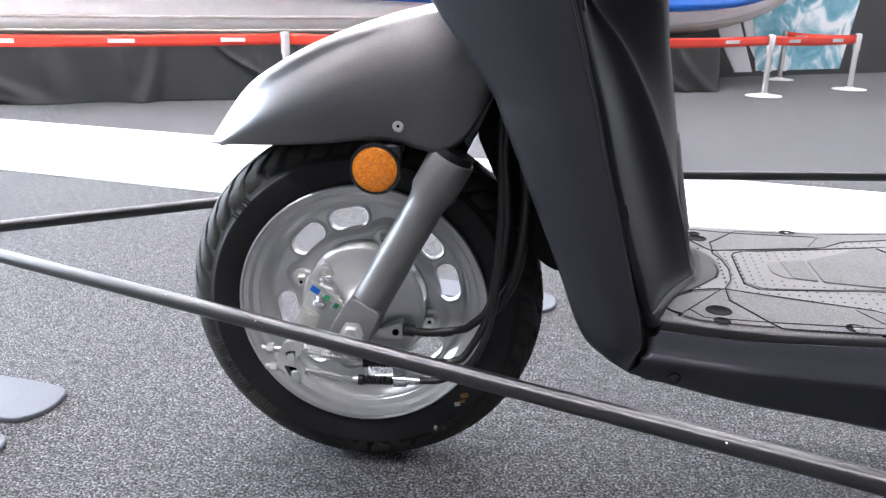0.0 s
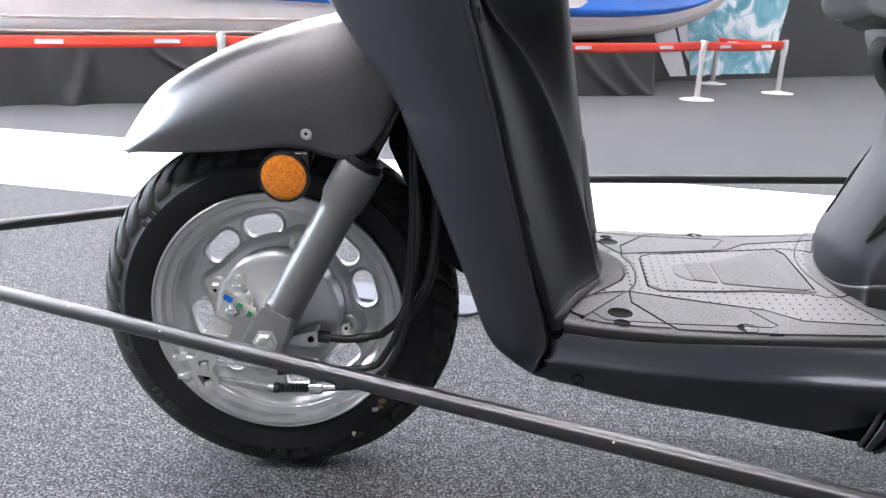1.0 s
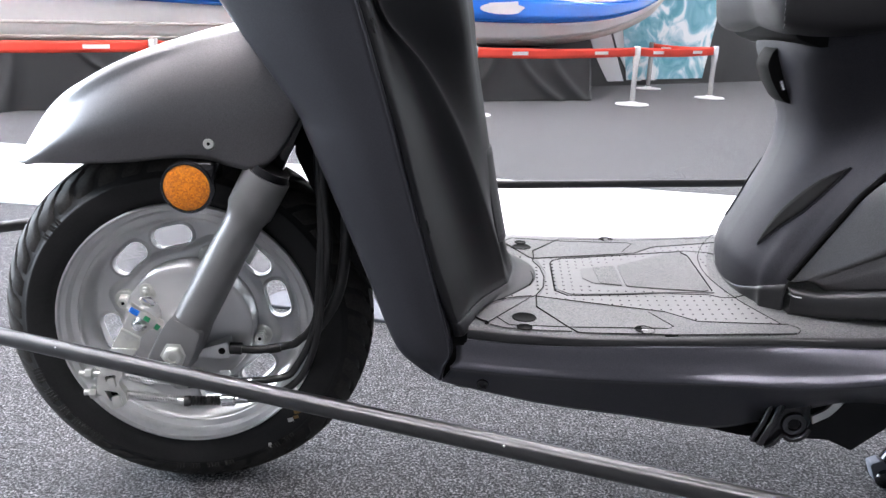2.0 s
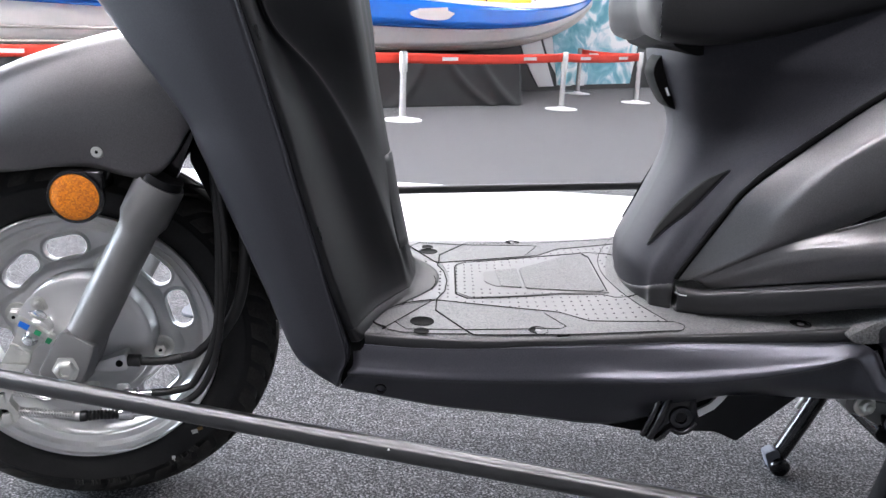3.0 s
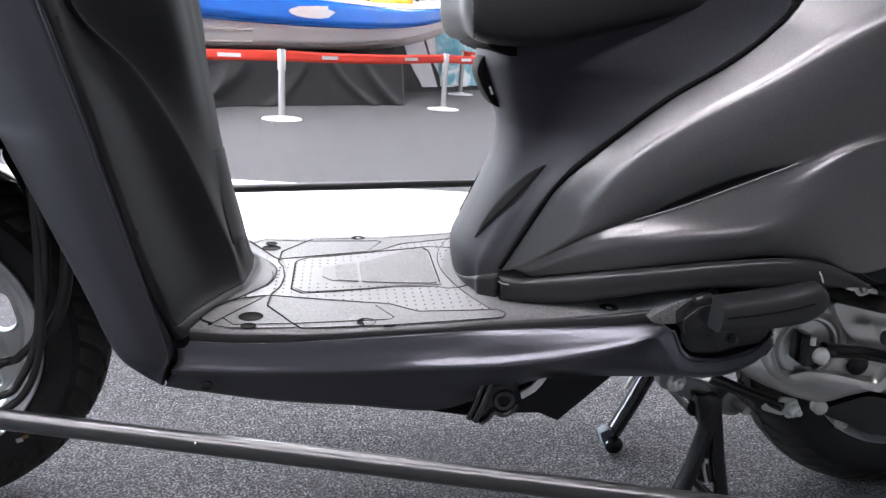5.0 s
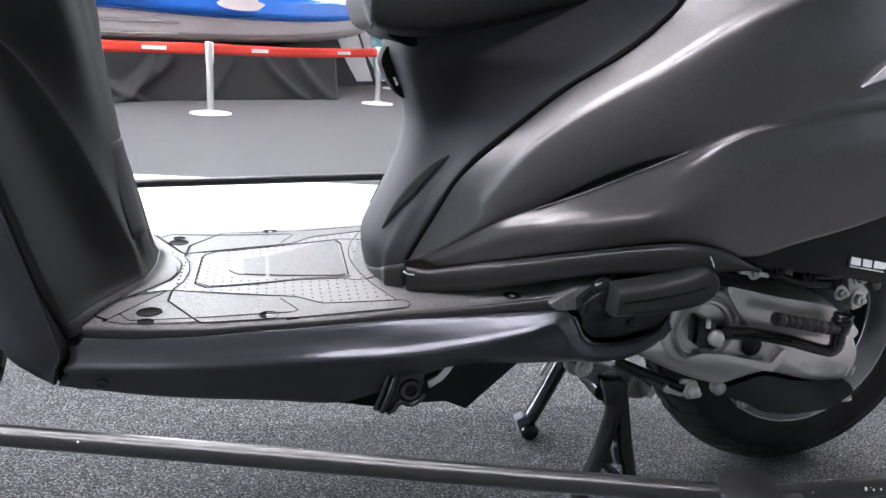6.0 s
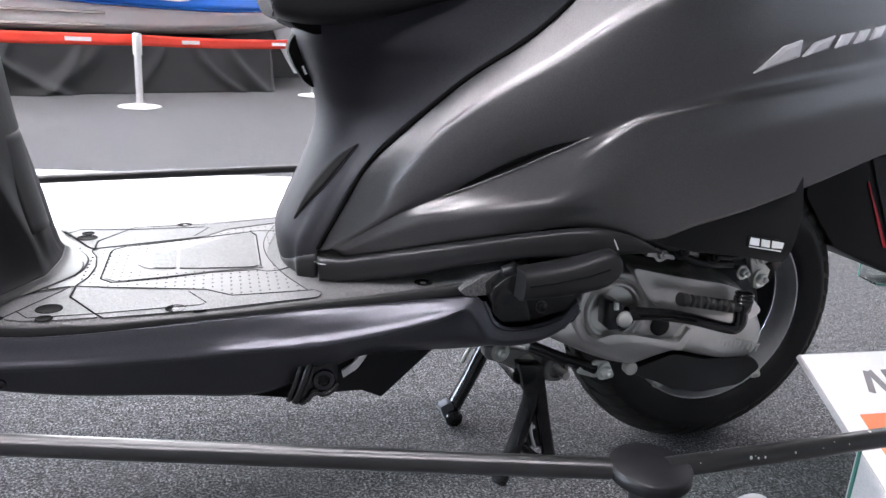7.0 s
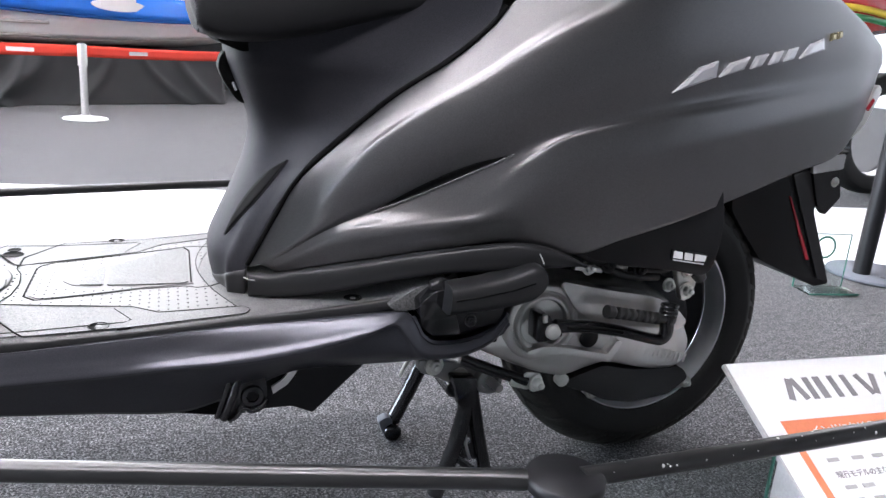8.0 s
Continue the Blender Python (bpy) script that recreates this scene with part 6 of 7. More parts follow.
def footpeg():
    """Folded peg: a long pad that thickens to the rear, hinged on a black block in the notch of the skirt."""
    line = [((0.8575, 0.3273), 0.0150), ((0.875, 0.3290), 0.0160), ((0.8975, 0.3312), 0.0170), ((0.920, 0.3350), 0.0185), ((0.940, 0.3400), 0.0200), ((0.952, 0.3432), 0.0190), ((0.960, 0.3450), 0.0130), ((0.9625, 0.3455), 0.004)]
    rows = []
    for (x, z), h in line:
        ring = []
        for k in range(28):
            a = 2 * PI * k / 28
            c, q = math.cos(a), math.sin(a)
            # squarish section, flatter on the outer face
            e = 0.55
            ring.append((x + 0.05 * h * q, -0.231 - 0.0185 * math.copysign(abs(c) ** e, c), z + h * math.copysign(abs(q) ** e, q)))
        rows.append(ring)
    grid = np.stack([spline([r[k] for r in rows], 40) for k in range(28)], 1)
    bm = sheet(grid, closed=True)
    bm.verts.ensure_lookup_table()
    bm.faces.new(bm.verts[:28])
    p = part("pillion_footpeg", bm, TRIMBLACK, scooter, "folded black pillion footpeg", crisp=50)
    part("peg_groove", tube([(0.862, -0.2496, 0.3300), (0.890, -0.2499, 0.3330), (0.925, -0.2499, 0.3390), (0.948, -0.2494, 0.3450)], 0.0009, 6), VOID, p)
    part("hinge_block", prism(rounded([(0.8326, 0.3195), (0.8487, 0.3323), (0.8645, 0.3339), (0.8693, 0.3038), (0.8533, 0.3000), (0.8359, 0.3020)], 0.004, 3), -0.224, -0.190, "y", 0.003, 3), GLOSSBLACK, p, "glossy black hinge block")
    part("hinge_pin", tube([(0.845, -0.216, 0.3345), (0.855, -0.216, 0.3375), (0.860, -0.216, 0.3330)], [0.0060, 0.0080, 0.0085], 14), GLOSSBLACK, p, "black hinge pin head")
    part("hinge_web", prism(rounded([(0.8400, 0.3030), (0.8800, 0.3030), (0.8890, 0.2740), (0.8563, 0.2740), (0.8440, 0.2850)], 0.004, 3), -0.203, -0.190, "y", 0.003, 3), GLOSSBLACK, p, "glossy black bracket under the hinge")
    part("bracket_shelf", prism(rounded([(0.8760, 0.2990), (0.9400, 0.3040), (0.9360, 0.2840), (0.8840, 0.2740)], 0.004, 3), -0.200, -0.170, "y", 0.004, 3), TRIMBLACK, p, "black shelf under the peg")
    part("bracket_stud", hexbolt((0.900, -0.200, 0.2885), (0, -1, 0.1), 0.0050, 0.004), GLOSSBLACK, p)
    # solid near-black block stands in for the shaded recess
    part("peg_gap_filler", block((0.11, 0.05, 0.085), pose(0.895, -0.145, 0.288), 0.004), VOID, p, "dark filler block for the shaded recess behind the peg")


footpeg()


def stands():
    s = part("centre_stand", tube([(0.944, -0.106, 0.168), (0.944, -0.106, 0.125), (0.934, -0.107, 0.078), (0.920, -0.108, 0.034), (0.911, -0.108, 0.010)], 0.0105, 14), GLOSSBLACK, scooter, "black enamelled centre stand")
    part("stand_brace", tube([(0.952, -0.104, 0.150), (0.966, -0.104, 0.090), (0.984, -0.105, 0.021), (0.988, -0.105, 0.008)], 0.0092, 12), GLOSSBLACK, s)
    part("stand_gusset", tube([(0.934, -0.106, 0.064), (0.955, -0.106, 0.044), (0.976, -0.106, 0.026)], 0.0055, 10), GLOSSBLACK, s)
    part("stand_plate", prism(rounded([(0.918, 0.180), (0.952, 0.176), (0.955, 0.140), (0.940, 0.132), (0.930, 0.140)], 0.004), -0.118, -0.100, "y", 0.002), GLOSSBLACK, s)
    part("stand_web", holed([(0.938, 0.140), (0.956, 0.140), (0.966, 0.085), (0.972, 0.052), (0.936, 0.058), (0.944, 0.095)], [circle(0.0045, 16, 0.949, 0.112), circle(0.0050, 16, 0.952, 0.082)], -0.1045, -0.1015), GLOSSBLACK, s, "black perforated web plate", smooth=False)
    part("web_rim", tube([(0.946, -0.1065, 0.100), (0.950, -0.1065, 0.075), (0.957, -0.1065, 0.055)], 0.0022, 8, 12), CAST, s)
    part("stand_cross", tube([(0.93, -0.10, 0.155), (0.93, 0.10, 0.155)], 0.012, 12), GLOSSBLACK, s)
    part("stand_leg", tube([(0.956, 0.078, 0.130), (0.928, 0.073, 0.072), (0.898, 0.069, 0.014)], 0.0115, 14), GLOSSBLACK, s)
    part("stand_foot", prism(rounded([(0.878, 0.030), (0.890, 0.037), (0.899, 0.032), (0.900, 0.006), (0.892, 0.001), (0.886, 0.010)], 0.003), 0.056, 0.072, "y", 0.002), BASEPLATE, s, "small bluish grey stand foot")
    part("stand_shoe", disc(0.013, 0.050, 0.085, pose(0.900, 0, 0.012), 20), GLOSSBLACK, s)
    part("stand_spring", tube([(0.916, 0.03, 0.15), (0.906, 0.04, 0.122), (0.903, 0.044, 0.108)], 0.0030, 8), ZINC, s)


stands()

RW = pose(1.237, -0.015, 0.2105)


def rear_wheel():
    rim = part("rear_wheel", lathe([(0.1365, -0.042), (0.1375, -0.038), (0.1360, -0.030), (0.1340, 0.0), (0.1360, 0.030), (0.1375, 0.038), (0.1365, 0.042), (0.1345, 0.042), (0.1310, 0.030), (0.1275, 0.0), (0.1285, -0.014), (0.1295, -0.0165), (0.1300, -0.0280), (0.1315, -0.0310), (0.1325, -0.0355), (0.1335, -0.0375), (0.1345, -0.0420)], 80, RW, close=True), REARRIM, scooter, "silver steel rear rim", crisp=28)
    # added black disc paints the shade inside the rim
    part("rim_shade_disc", lathe([(0.1276, -0.0060), (0.122, -0.0080), (0.112, -0.006), (0.04, -0.006), (0.0, -0.006)], 80, RW), PLASTIC, rim, "dark disc added for the shaded inside of the rim", crisp=28)
    part("tyre", lathe(tyre_profile(0.2105, 0.134, 0.047), 88, RW, close=True), RUBBER, rim, "black rubber rear tyre")
    part("tread", tread_blocks(0.2105, 0.047, 42, RW), TREAD, rim)
    part("drum", lathe([(0.07, -0.01), (0.07, -0.04), (0.06, -0.05), (0, -0.05)], 48, RW), PLASTIC, rim)
    for a in (-50, -128):
        th = radians(a)
        c = RW @ Vector((0.129 * math.cos(th), -0.045, 0.129 * math.sin(th)))
        part("rim_bolt", hexbolt(c, (0, -1, 0), 0.0062, 0.008), ZINC, rim)
    for a in (-95, -105, -75, -60):
        th = radians(a)
        c = RW @ Vector((0.177 * math.cos(th), -0.0482, 0.177 * math.sin(th)))
        part("sidewall_mark", lathe([(0.0045, 0), (0.0048, -0.0008), (0.0034, -0.0008), (0.0034, 0)], 16, Matrix.Translation(c)), RUBBER, rim)


rear_wheel()


def rear_fender():
    f = part("rear_mudflap", prism(rounded([(1.335, 0.500), (1.350, 0.376), (1.384, 0.336), (1.418, 0.300), (1.534, 0.254), (1.562, 0.257), (1.540, 0.300), (1.503, 0.372), (1.500, 0.50)], 0.006), -0.060, 0.060, "y", 0.006, 2), PLASTIC, scooter, "black plastic rear mudguard flap")
    part("red_reflector_strip", prism(rounded([(1.448, 0.398), (1.452, 0.396), (1.512, 0.298), (1.504, 0.298)], 0.002), -0.0618, -0.0598, "y", 0.0005), RED, f, "thin red reflector strip", smooth=False)
    # lighter black on this face stands in for the light on it
    part("mudflap_face", prism(rounded([(1.446, 0.430), (1.489, 0.438), (1.500, 0.372), (1.558, 0.260), (1.534, 0.268)], 0.004), -0.0632, -0.0590, "y", 0.0008), TRIMBLACK, f, "rear face of the flap, lighter black for its light", smooth=False)
    b = part("plate_bracket", prism(rounded([(1.470, 0.45), (1.526, 0.455), (1.528, 0.436), (1.540, 0.397), (1.516, 0.370), (1.498, 0.385)], 0.003), -0.068, -0.058, "y", 0.002), GLOSSBLACK, scooter, "black number plate bracket", smooth=False)
    part("bracket_shelf", prism(rounded([(1.470, 0.452), (1.530, 0.462), (1.530, 0.440), (1.474, 0.432)], 0.003), -0.071, -0.066, "y", 0.001), CAST, b, "pale bracket shelf", smooth=False)
    part("bracket_bolt", hexbolt((1.522, -0.068, 0.420), (0, -1, 0), 0.005, 0.004), ZINC, b)
    part("tail_lamp", prism(rounded([(1.478, 0.462), (1.522, 0.510), (1.540, 0.556), (1.532, 0.566), (1.508, 0.530), (1.470, 0.480)], 0.006), -0.098, 0.098, "y", 0.008), CAST, scooter, "pale grey rear lamp trim")
    part("lamp_lens", prism(rounded([(1.516, 0.530), (1.525, 0.546), (1.529, 0.542), (1.521, 0.527)], 0.002), -0.0995, -0.097, "y", 0.001), RED, scooter, "small red lamp lens", smooth=False)
    part("shock_absorber", tube([(1.225, -0.10, 0.31), (1.27, -0.10, 0.42), (1.30, -0.10, 0.48)], 0.014, 14), GLOSSBLACK, scooter)
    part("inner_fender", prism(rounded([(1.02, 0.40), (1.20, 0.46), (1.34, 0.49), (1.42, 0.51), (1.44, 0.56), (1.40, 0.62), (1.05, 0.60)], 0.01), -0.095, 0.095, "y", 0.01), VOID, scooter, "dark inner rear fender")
    for x, z in ((1.278, 0.412), (1.300, 0.398)):
        part("fender_bolt", hexbolt((x, -0.066, z), (0, -1, 0), 0.0075, 0.006), WHITEMETAL, f, "pale plastic rivet")


rear_fender()


# ---- low rail barrier round the scooter ----
def guard_rail():
    z, r = 0.266, 0.0080
    F, C, B = Vector((-0.565, -0.095, z)), Vector((0.872, -0.470, z)), Vector((0.062, 0.50, z))
    E, D = Vector((1.62, -0.452, z)), Vector((1.75, 0.93, z))
    g = thing("guard_rail", (0.5, 0.0, 0.0), "low black enamelled tube barrier with disc-capped posts", "barrier")
    for a, b in ((F, C), (C, E), (F, B), (B, D)):
        d = (b - a).normalized()
        rail = part("rail", tube([a.lerp(b, f) for f in np.linspace(0.02, 0.98, 80)], r, 24), RAIL, g, "worn black tube rail")
        for q in ((a + d * 0.042,) if b is C else (b - d * 0.042,)):
            part("rail_socket", tube([q - d * 0.012, q + d * 0.012], r * 1.22, 20), RAIL, rail)
        rng = random.Random(int(abs(a.x * 1000)) + int(abs(b.x * 1000)))
        n = 60 if a is C else 5
        bm = bmesh.new()
        side = d.cross(Vector((0, 0, 1))).normalized()
        for i in range(n):
            f = rng.random() ** 1.4 * 0.75 + 0.04
            th = rng.uniform(0.15, 2.9)
            nrm = side * math.cos(th) + Vector((0, 0, 1)) * math.sin(th)
            c = a.lerp(b, f) + nrm * (r - 0.0002)
            s = rng.choice((0.0006, 0.0008, 0.0011, 0.0016))
            m = Matrix.Translation(c) @ nrm.to_track_quat("Y", "Z").to_matrix().to_4x4()
            lathe([(s, 0), (s * 0.8, 0.0003), (0, 0.0004)], 7, m, bm)
        tagged(part("paint_chips", bm, CHIP, rail, "scattered pale paint chips"), kind="stuff")
    for p, turn in ((F, -4), (C, 0), (B, -8), (E, 40), (D, 70)):
        post = part("post", tube([(p.x, p.y, 0.004), (p.x, p.y, z - 0.001)], 0.0125, 20), RAIL, g, "black barrier post")
        part("cap", lathe([(0, 0.0045), (0.0285, 0.0045), (0.0305, 0.003), (0.0307, -0.004), (0.0295, -0.006), (0.014, -0.006)], 48, Matrix.Translation((p.x, p.y, z + 0.001)) @ pose(0, 0, 0, 90, 0, 0)), PLASTIC, post, "flat round black cap")
        # sole-shaped steel foot plates
        tip = 0.157 if p is B else 0.118
        for off in ((0.058,) if p is B else (0.058, -0.072)):
            tip = 0.133 if p is F and off < 0 else tip
            out = rounded([(-0.155, -0.045), (-0.04, -0.040), (0.03, -0.050), (tip - 0.022, -0.052), (tip, -0.010), (tip - 0.017, 0.048), (0.03, 0.052), (-0.06, 0.044), (-0.155, 0.045)], 0.05, 6)
            part("foot_plate", prism(out, 0.0, 0.007, "z", 0.0015, 1, m=pose(p.x, p.y + off, 0.0, 0, 0, turn)), BASEPLATE, post, "flat sole-shaped grey steel foot plate", smooth=False)
    return g


guard_rail()


def acrylic_sign(name_at, label):
    x, y, w, h, turn = name_at
    t = thing("acrylic_sign", (x, y, 0.0), label, "acrylic sign")
    m = pose(x, y, 0.004, 0, 0, turn)
    part("panel", block((w, 0.004, h), m @ pose(0, 0, h / 2), 0.0006), ACRYLIC, t, "clear acrylic panel with green edges", smooth=False)
    part("foot", block((w, 0.07, 0.004), m @ pose(0, -0.035, 0.002), 0.0006), ACRYLIC, t, smooth=False)
    for q, size in (((0, 0, h + 0.001), (w, 0.0042, 0.002)), ((w / 2, 0, h / 2), (0.002, 0.0042, h)), ((-w / 2, 0, h / 2), (0.002, 0.0042, h)), ((0, -0.070, 0.002), (w, 0.002, 0.0042))):
        part("green_edge", block(size, m @ pose(*q), 0.0003), ACRYLICEDGE, t, "bright green cut edge", smooth=False)
    if "disc" in label:
        part("disc", lathe([(0, -0.0026), (0.032, -0.0026), (0.032, -0.0022)], 40, m @ pose(0, 0, h - 0.072)), WHITEPRINT, t, "white printed disc", smooth=False)
    else:
        part("ring", lathe([(0.026, -0.0026), (0.032, -0.0026), (0.032, -0.0022)], 40, m @ pose(0, 0, h - 0.036)), ACRYLICEDGE, t, "pale green printed ring", smooth=False)
    return t


acrylic_sign((1.022, -0.410, 0.235, 0.222, 0), "small clear acrylic sign with a white disc")
acrylic_sign((2.265, 0.585, 0.150, 0.150, -9), "clear green-edged acrylic stand on the carpet")


def information_board():
    """Sloping white board with grey heading bars, an orange band and small text."""
    tl, tr, bl = Vector((1.262, -0.196, 0.206)), Vector((1.80, -0.226, 0.206)), Vector((1.215, -0.470, 0.062))
    ux = (tr - tl).normalized()
    uy = (tl - bl).normalized()
    uy = (uy - ux * uy.dot(ux)).normalized()
    n = ux.cross(uy)
    w, h = 0.42, (tl - bl).length
    m = Matrix((ux, uy, n)).transposed().to_4x4()
    m.translation = tl
    b = thing("information_board", (tl.x + 0.2, tl.y - 0.1, 0.0), "sloping white information board with orange band and grey heading", "sign board")
    panel = part("panel", block((w, h, 0.006), m @ pose(w / 2, -h / 2, -0.003), 0.0008), SIGNWHITE, b, "white printed board", smooth=False)
    part("edge", block((0.003, h, 0.0066), m @ pose(-0.0016, -h / 2, -0.0034), 0.0004), SIGNEDGE, panel, "grey cut edge", smooth=False)
    part("foot_wedge", prism([(0, 0.0), (0.16, 0.0), (0.16, 0.135), (0.0, 0.03)], -0.004, 0.004, "x", 0.001, m=pose(tl.x + 0.06, tl.y - 0.22, 0.0)), SIGNEDGE, b, "grey support leg", smooth=False)
    part("orange_band", block((w - 0.028, 0.033, 0.0008), m @ pose(w / 2 + 0.014, -0.1062, 0.0004), 0), SIGNORANGE, panel, "orange printed band", smooth=False)
    part("orange_border", block((0.0095, h - 0.123, 0.0008), m @ pose(0.0325, -0.123 - (h - 0.123) / 2, 0.0004), 0), SIGNORANGE, panel, smooth=False)
    # heading drawn as plain grey strokes
    for k, (u, lean, wid) in enumerate(((0.071, 20, 0.0085), (0.085, -16, 0.0085), (0.103, 0, 0.0085), (0.120, 0, 0.0100), (0.142, 0, 0.0080), (0.163, 0, 0.0080), (0.190, -18, 0.0080), (0.206, 20, 0.0080), (0.234, 20, 0.0080), (0.252, -18, 0.0080))):
        part("heading_bar", block((wid, 0.033, 0.0008), m @ pose(u, -0.0455, 0.0005, 0, 0, -lean), 0), SIGNGREY, panel, "grey heading stroke", smooth=False)
    part("band_words", lettering("インドにおける", 0.0142, m @ pose(0.0625, -0.1115, 0.0012)), WHITEPRINT, panel, "white words on the orange band", smooth=False)
    part("small_words", lettering("現行モデルの主な", 0.0095, m @ pose(0.058, -0.1690, 0.0008)), SIGNGREY, panel, "small grey words", smooth=False)
    for y, xs in ((-0.146, (0.059, 0.095, 0.125)), (-0.181, (0.060, 0.085, 0.12)), (-0.197, (0.060, 0.09))):
        for xx in xs:
            part("text_bar", block((0.016, 0.0045, 0.0008), m @ pose(xx + 0.008, y, 0.0005), 0), SIGNEDGE, panel, "faint small grey text bar", smooth=False)


information_board()


# ---- belt barriers in the background ----
def stanchion(at, label="pale metal belt stanchion with a flat round base"):
    x, y = at
    t = thing("belt_stanchion", (x, y, 0), label, "stanchion", "row of belt stanchions")
    m = Matrix.Translation((x, y, 0)) @ pose(0, 0, 0, 90, 0, 0)
    part("base", lathe([(0.122, 0), (0.122, 0.005), (0.116, 0.008), (0.05, 0.012), (0.026, 0.024), (0, 0.024)], 40, m), WHITEMETAL, t, "round pale base plate")
    part("pole", tube([(x, y, 0.02), (x, y, 0.30)], 0.0205, 20), STAINLESS, t)
    part("head", lathe([(0.0205, 0.30), (0.0265, 0.298), (0.0265, 0.412), (0.022, 0.42), (0, 0.422)], 28, m), STAINLESS, t, "belt cassette head")
    return t


P0, P1, P2, P3, P4 = (-1.62, 3.30), (0.139, 3.86), (1.275, 4.88), (1.64, 6.40), (2.024, 5.66)
s0 = stanchion(P0)
for p in (P1, P2, P3, P4, (-3.6, 2.05)):
    copy_thing(s0, pose(*p, 0))


def belt(a, b, sag=0.012):
    t = thing("barrier_belt", ((a[0] + b[0]) / 2, (a[1] + b[1]) / 2, 0.33), "red woven barrier belt with white printed marks", "barrier belt", "red belts between stanchions")
    A, B = Vector((*a, 0.0)), Vector((*b, 0.0))
    d = (B - A).normalized()
    nrm = Vector((d.y, -d.x, 0))
    rows = []
    for z in (0.350, 0.372, 0.394, 0.412):
        rows.append([A.lerp(B, f) + nrm * 0.0 + Vector((0, 0, z - sag * 4 * f * (1 - f))) for f in np.linspace(0.012, 0.988, 24)])
    strap = part("strap", sheet(rows), BELT, t, "red woven strap", solid=0.002)
    L = (B - A).length
    k = max(2, int(L / 0.52))
    for i in range(k):
        f = (i + 0.5) / k
        c = A.lerp(B, f) + nrm * 0.0035 + Vector((0, 0, 0.381 - sag * 4 * f * (1 - f)))
        m = Matrix.Translation(c) @ Matrix((d, nrm, Vector((0, 0, 1)))).transposed().to_4x4()
        part("white_mark", block((0.135, 0.001, 0.022), m, 0), WHITEPRINT, strap, "white printed bar", smooth=False)


for a, b in (((-3.6, 2.05), P0), (P0, P1), (P1, P2), (P2, P4), (P3, P4)):
    belt(a, b)

# ---- boat on a skirted stand ----
BX = Matrix.Translation((0.95, 5.16, 0)) @ pose(0, 0, 0, 0, 0, 29.5)


def boat_stand():
    t = thing("boat_stand", BX @ Vector((-2.8, 0.8, 0)), "boat stand draped in dark grey cloth", "display stand")
    part("deck", block((5.6, 1.5, 0.05), BX @ pose(-2.82, 0.80, 0.335), 0.01), SKIRT, t, smooth=False)
    rng = random.Random(4)
    # each fold: where it starts, its sideways run, width and depth
    folds = [(-0.35, 0.28, 0.05, 0.045), (-0.62, 0.34, 0.04, 0.035), (0.05, 0.08, 0.06, 0.05)] + [(-5.5 + 0.27 * k + rng.uniform(-0.1, 0.1), rng.choice((-0.35, -0.12, 0.1, 0.45, 0.6)) * rng.uniform(0.6, 1.2), rng.uniform(0.025, 0.07), rng.uniform(0.02, 0.055)) for k in range(18)]
    rows = []
    for j in range(30):
        v = j / 29
        row = []
        for i in range(440):
            s = i / 439
            x, y = (-5.6 * (1 - s / 0.8), 0.0) if s < 0.8 else (0.0, (s - 0.8) / 0.2 * 1.4)
            u = x + y
            out = 0.02 + 0.03 * v * v + 0.012 * math.sin(2.3 * u + 1.5 * v)
            for c, run, wid, deep in folds:
                q = (u - c - run * v ** 1.6) / (wid * (0.7 + 0.8 * v))
                if abs(q) < 3:
                    out += deep * math.exp(-q * q) * min(1.0, 0.25 + 1.6 * v)
            row.append(BX @ Vector((x + (out if s >= 0.8 else 0), y - (out if s < 0.8 else 0), 0.36 * (1 - v) + 0.002)))
        rows.append(row)
    part("skirt", sheet(rows), SKIRT, t, "draped dark cloth skirt with folds", solid=0.004)


boat_stand()


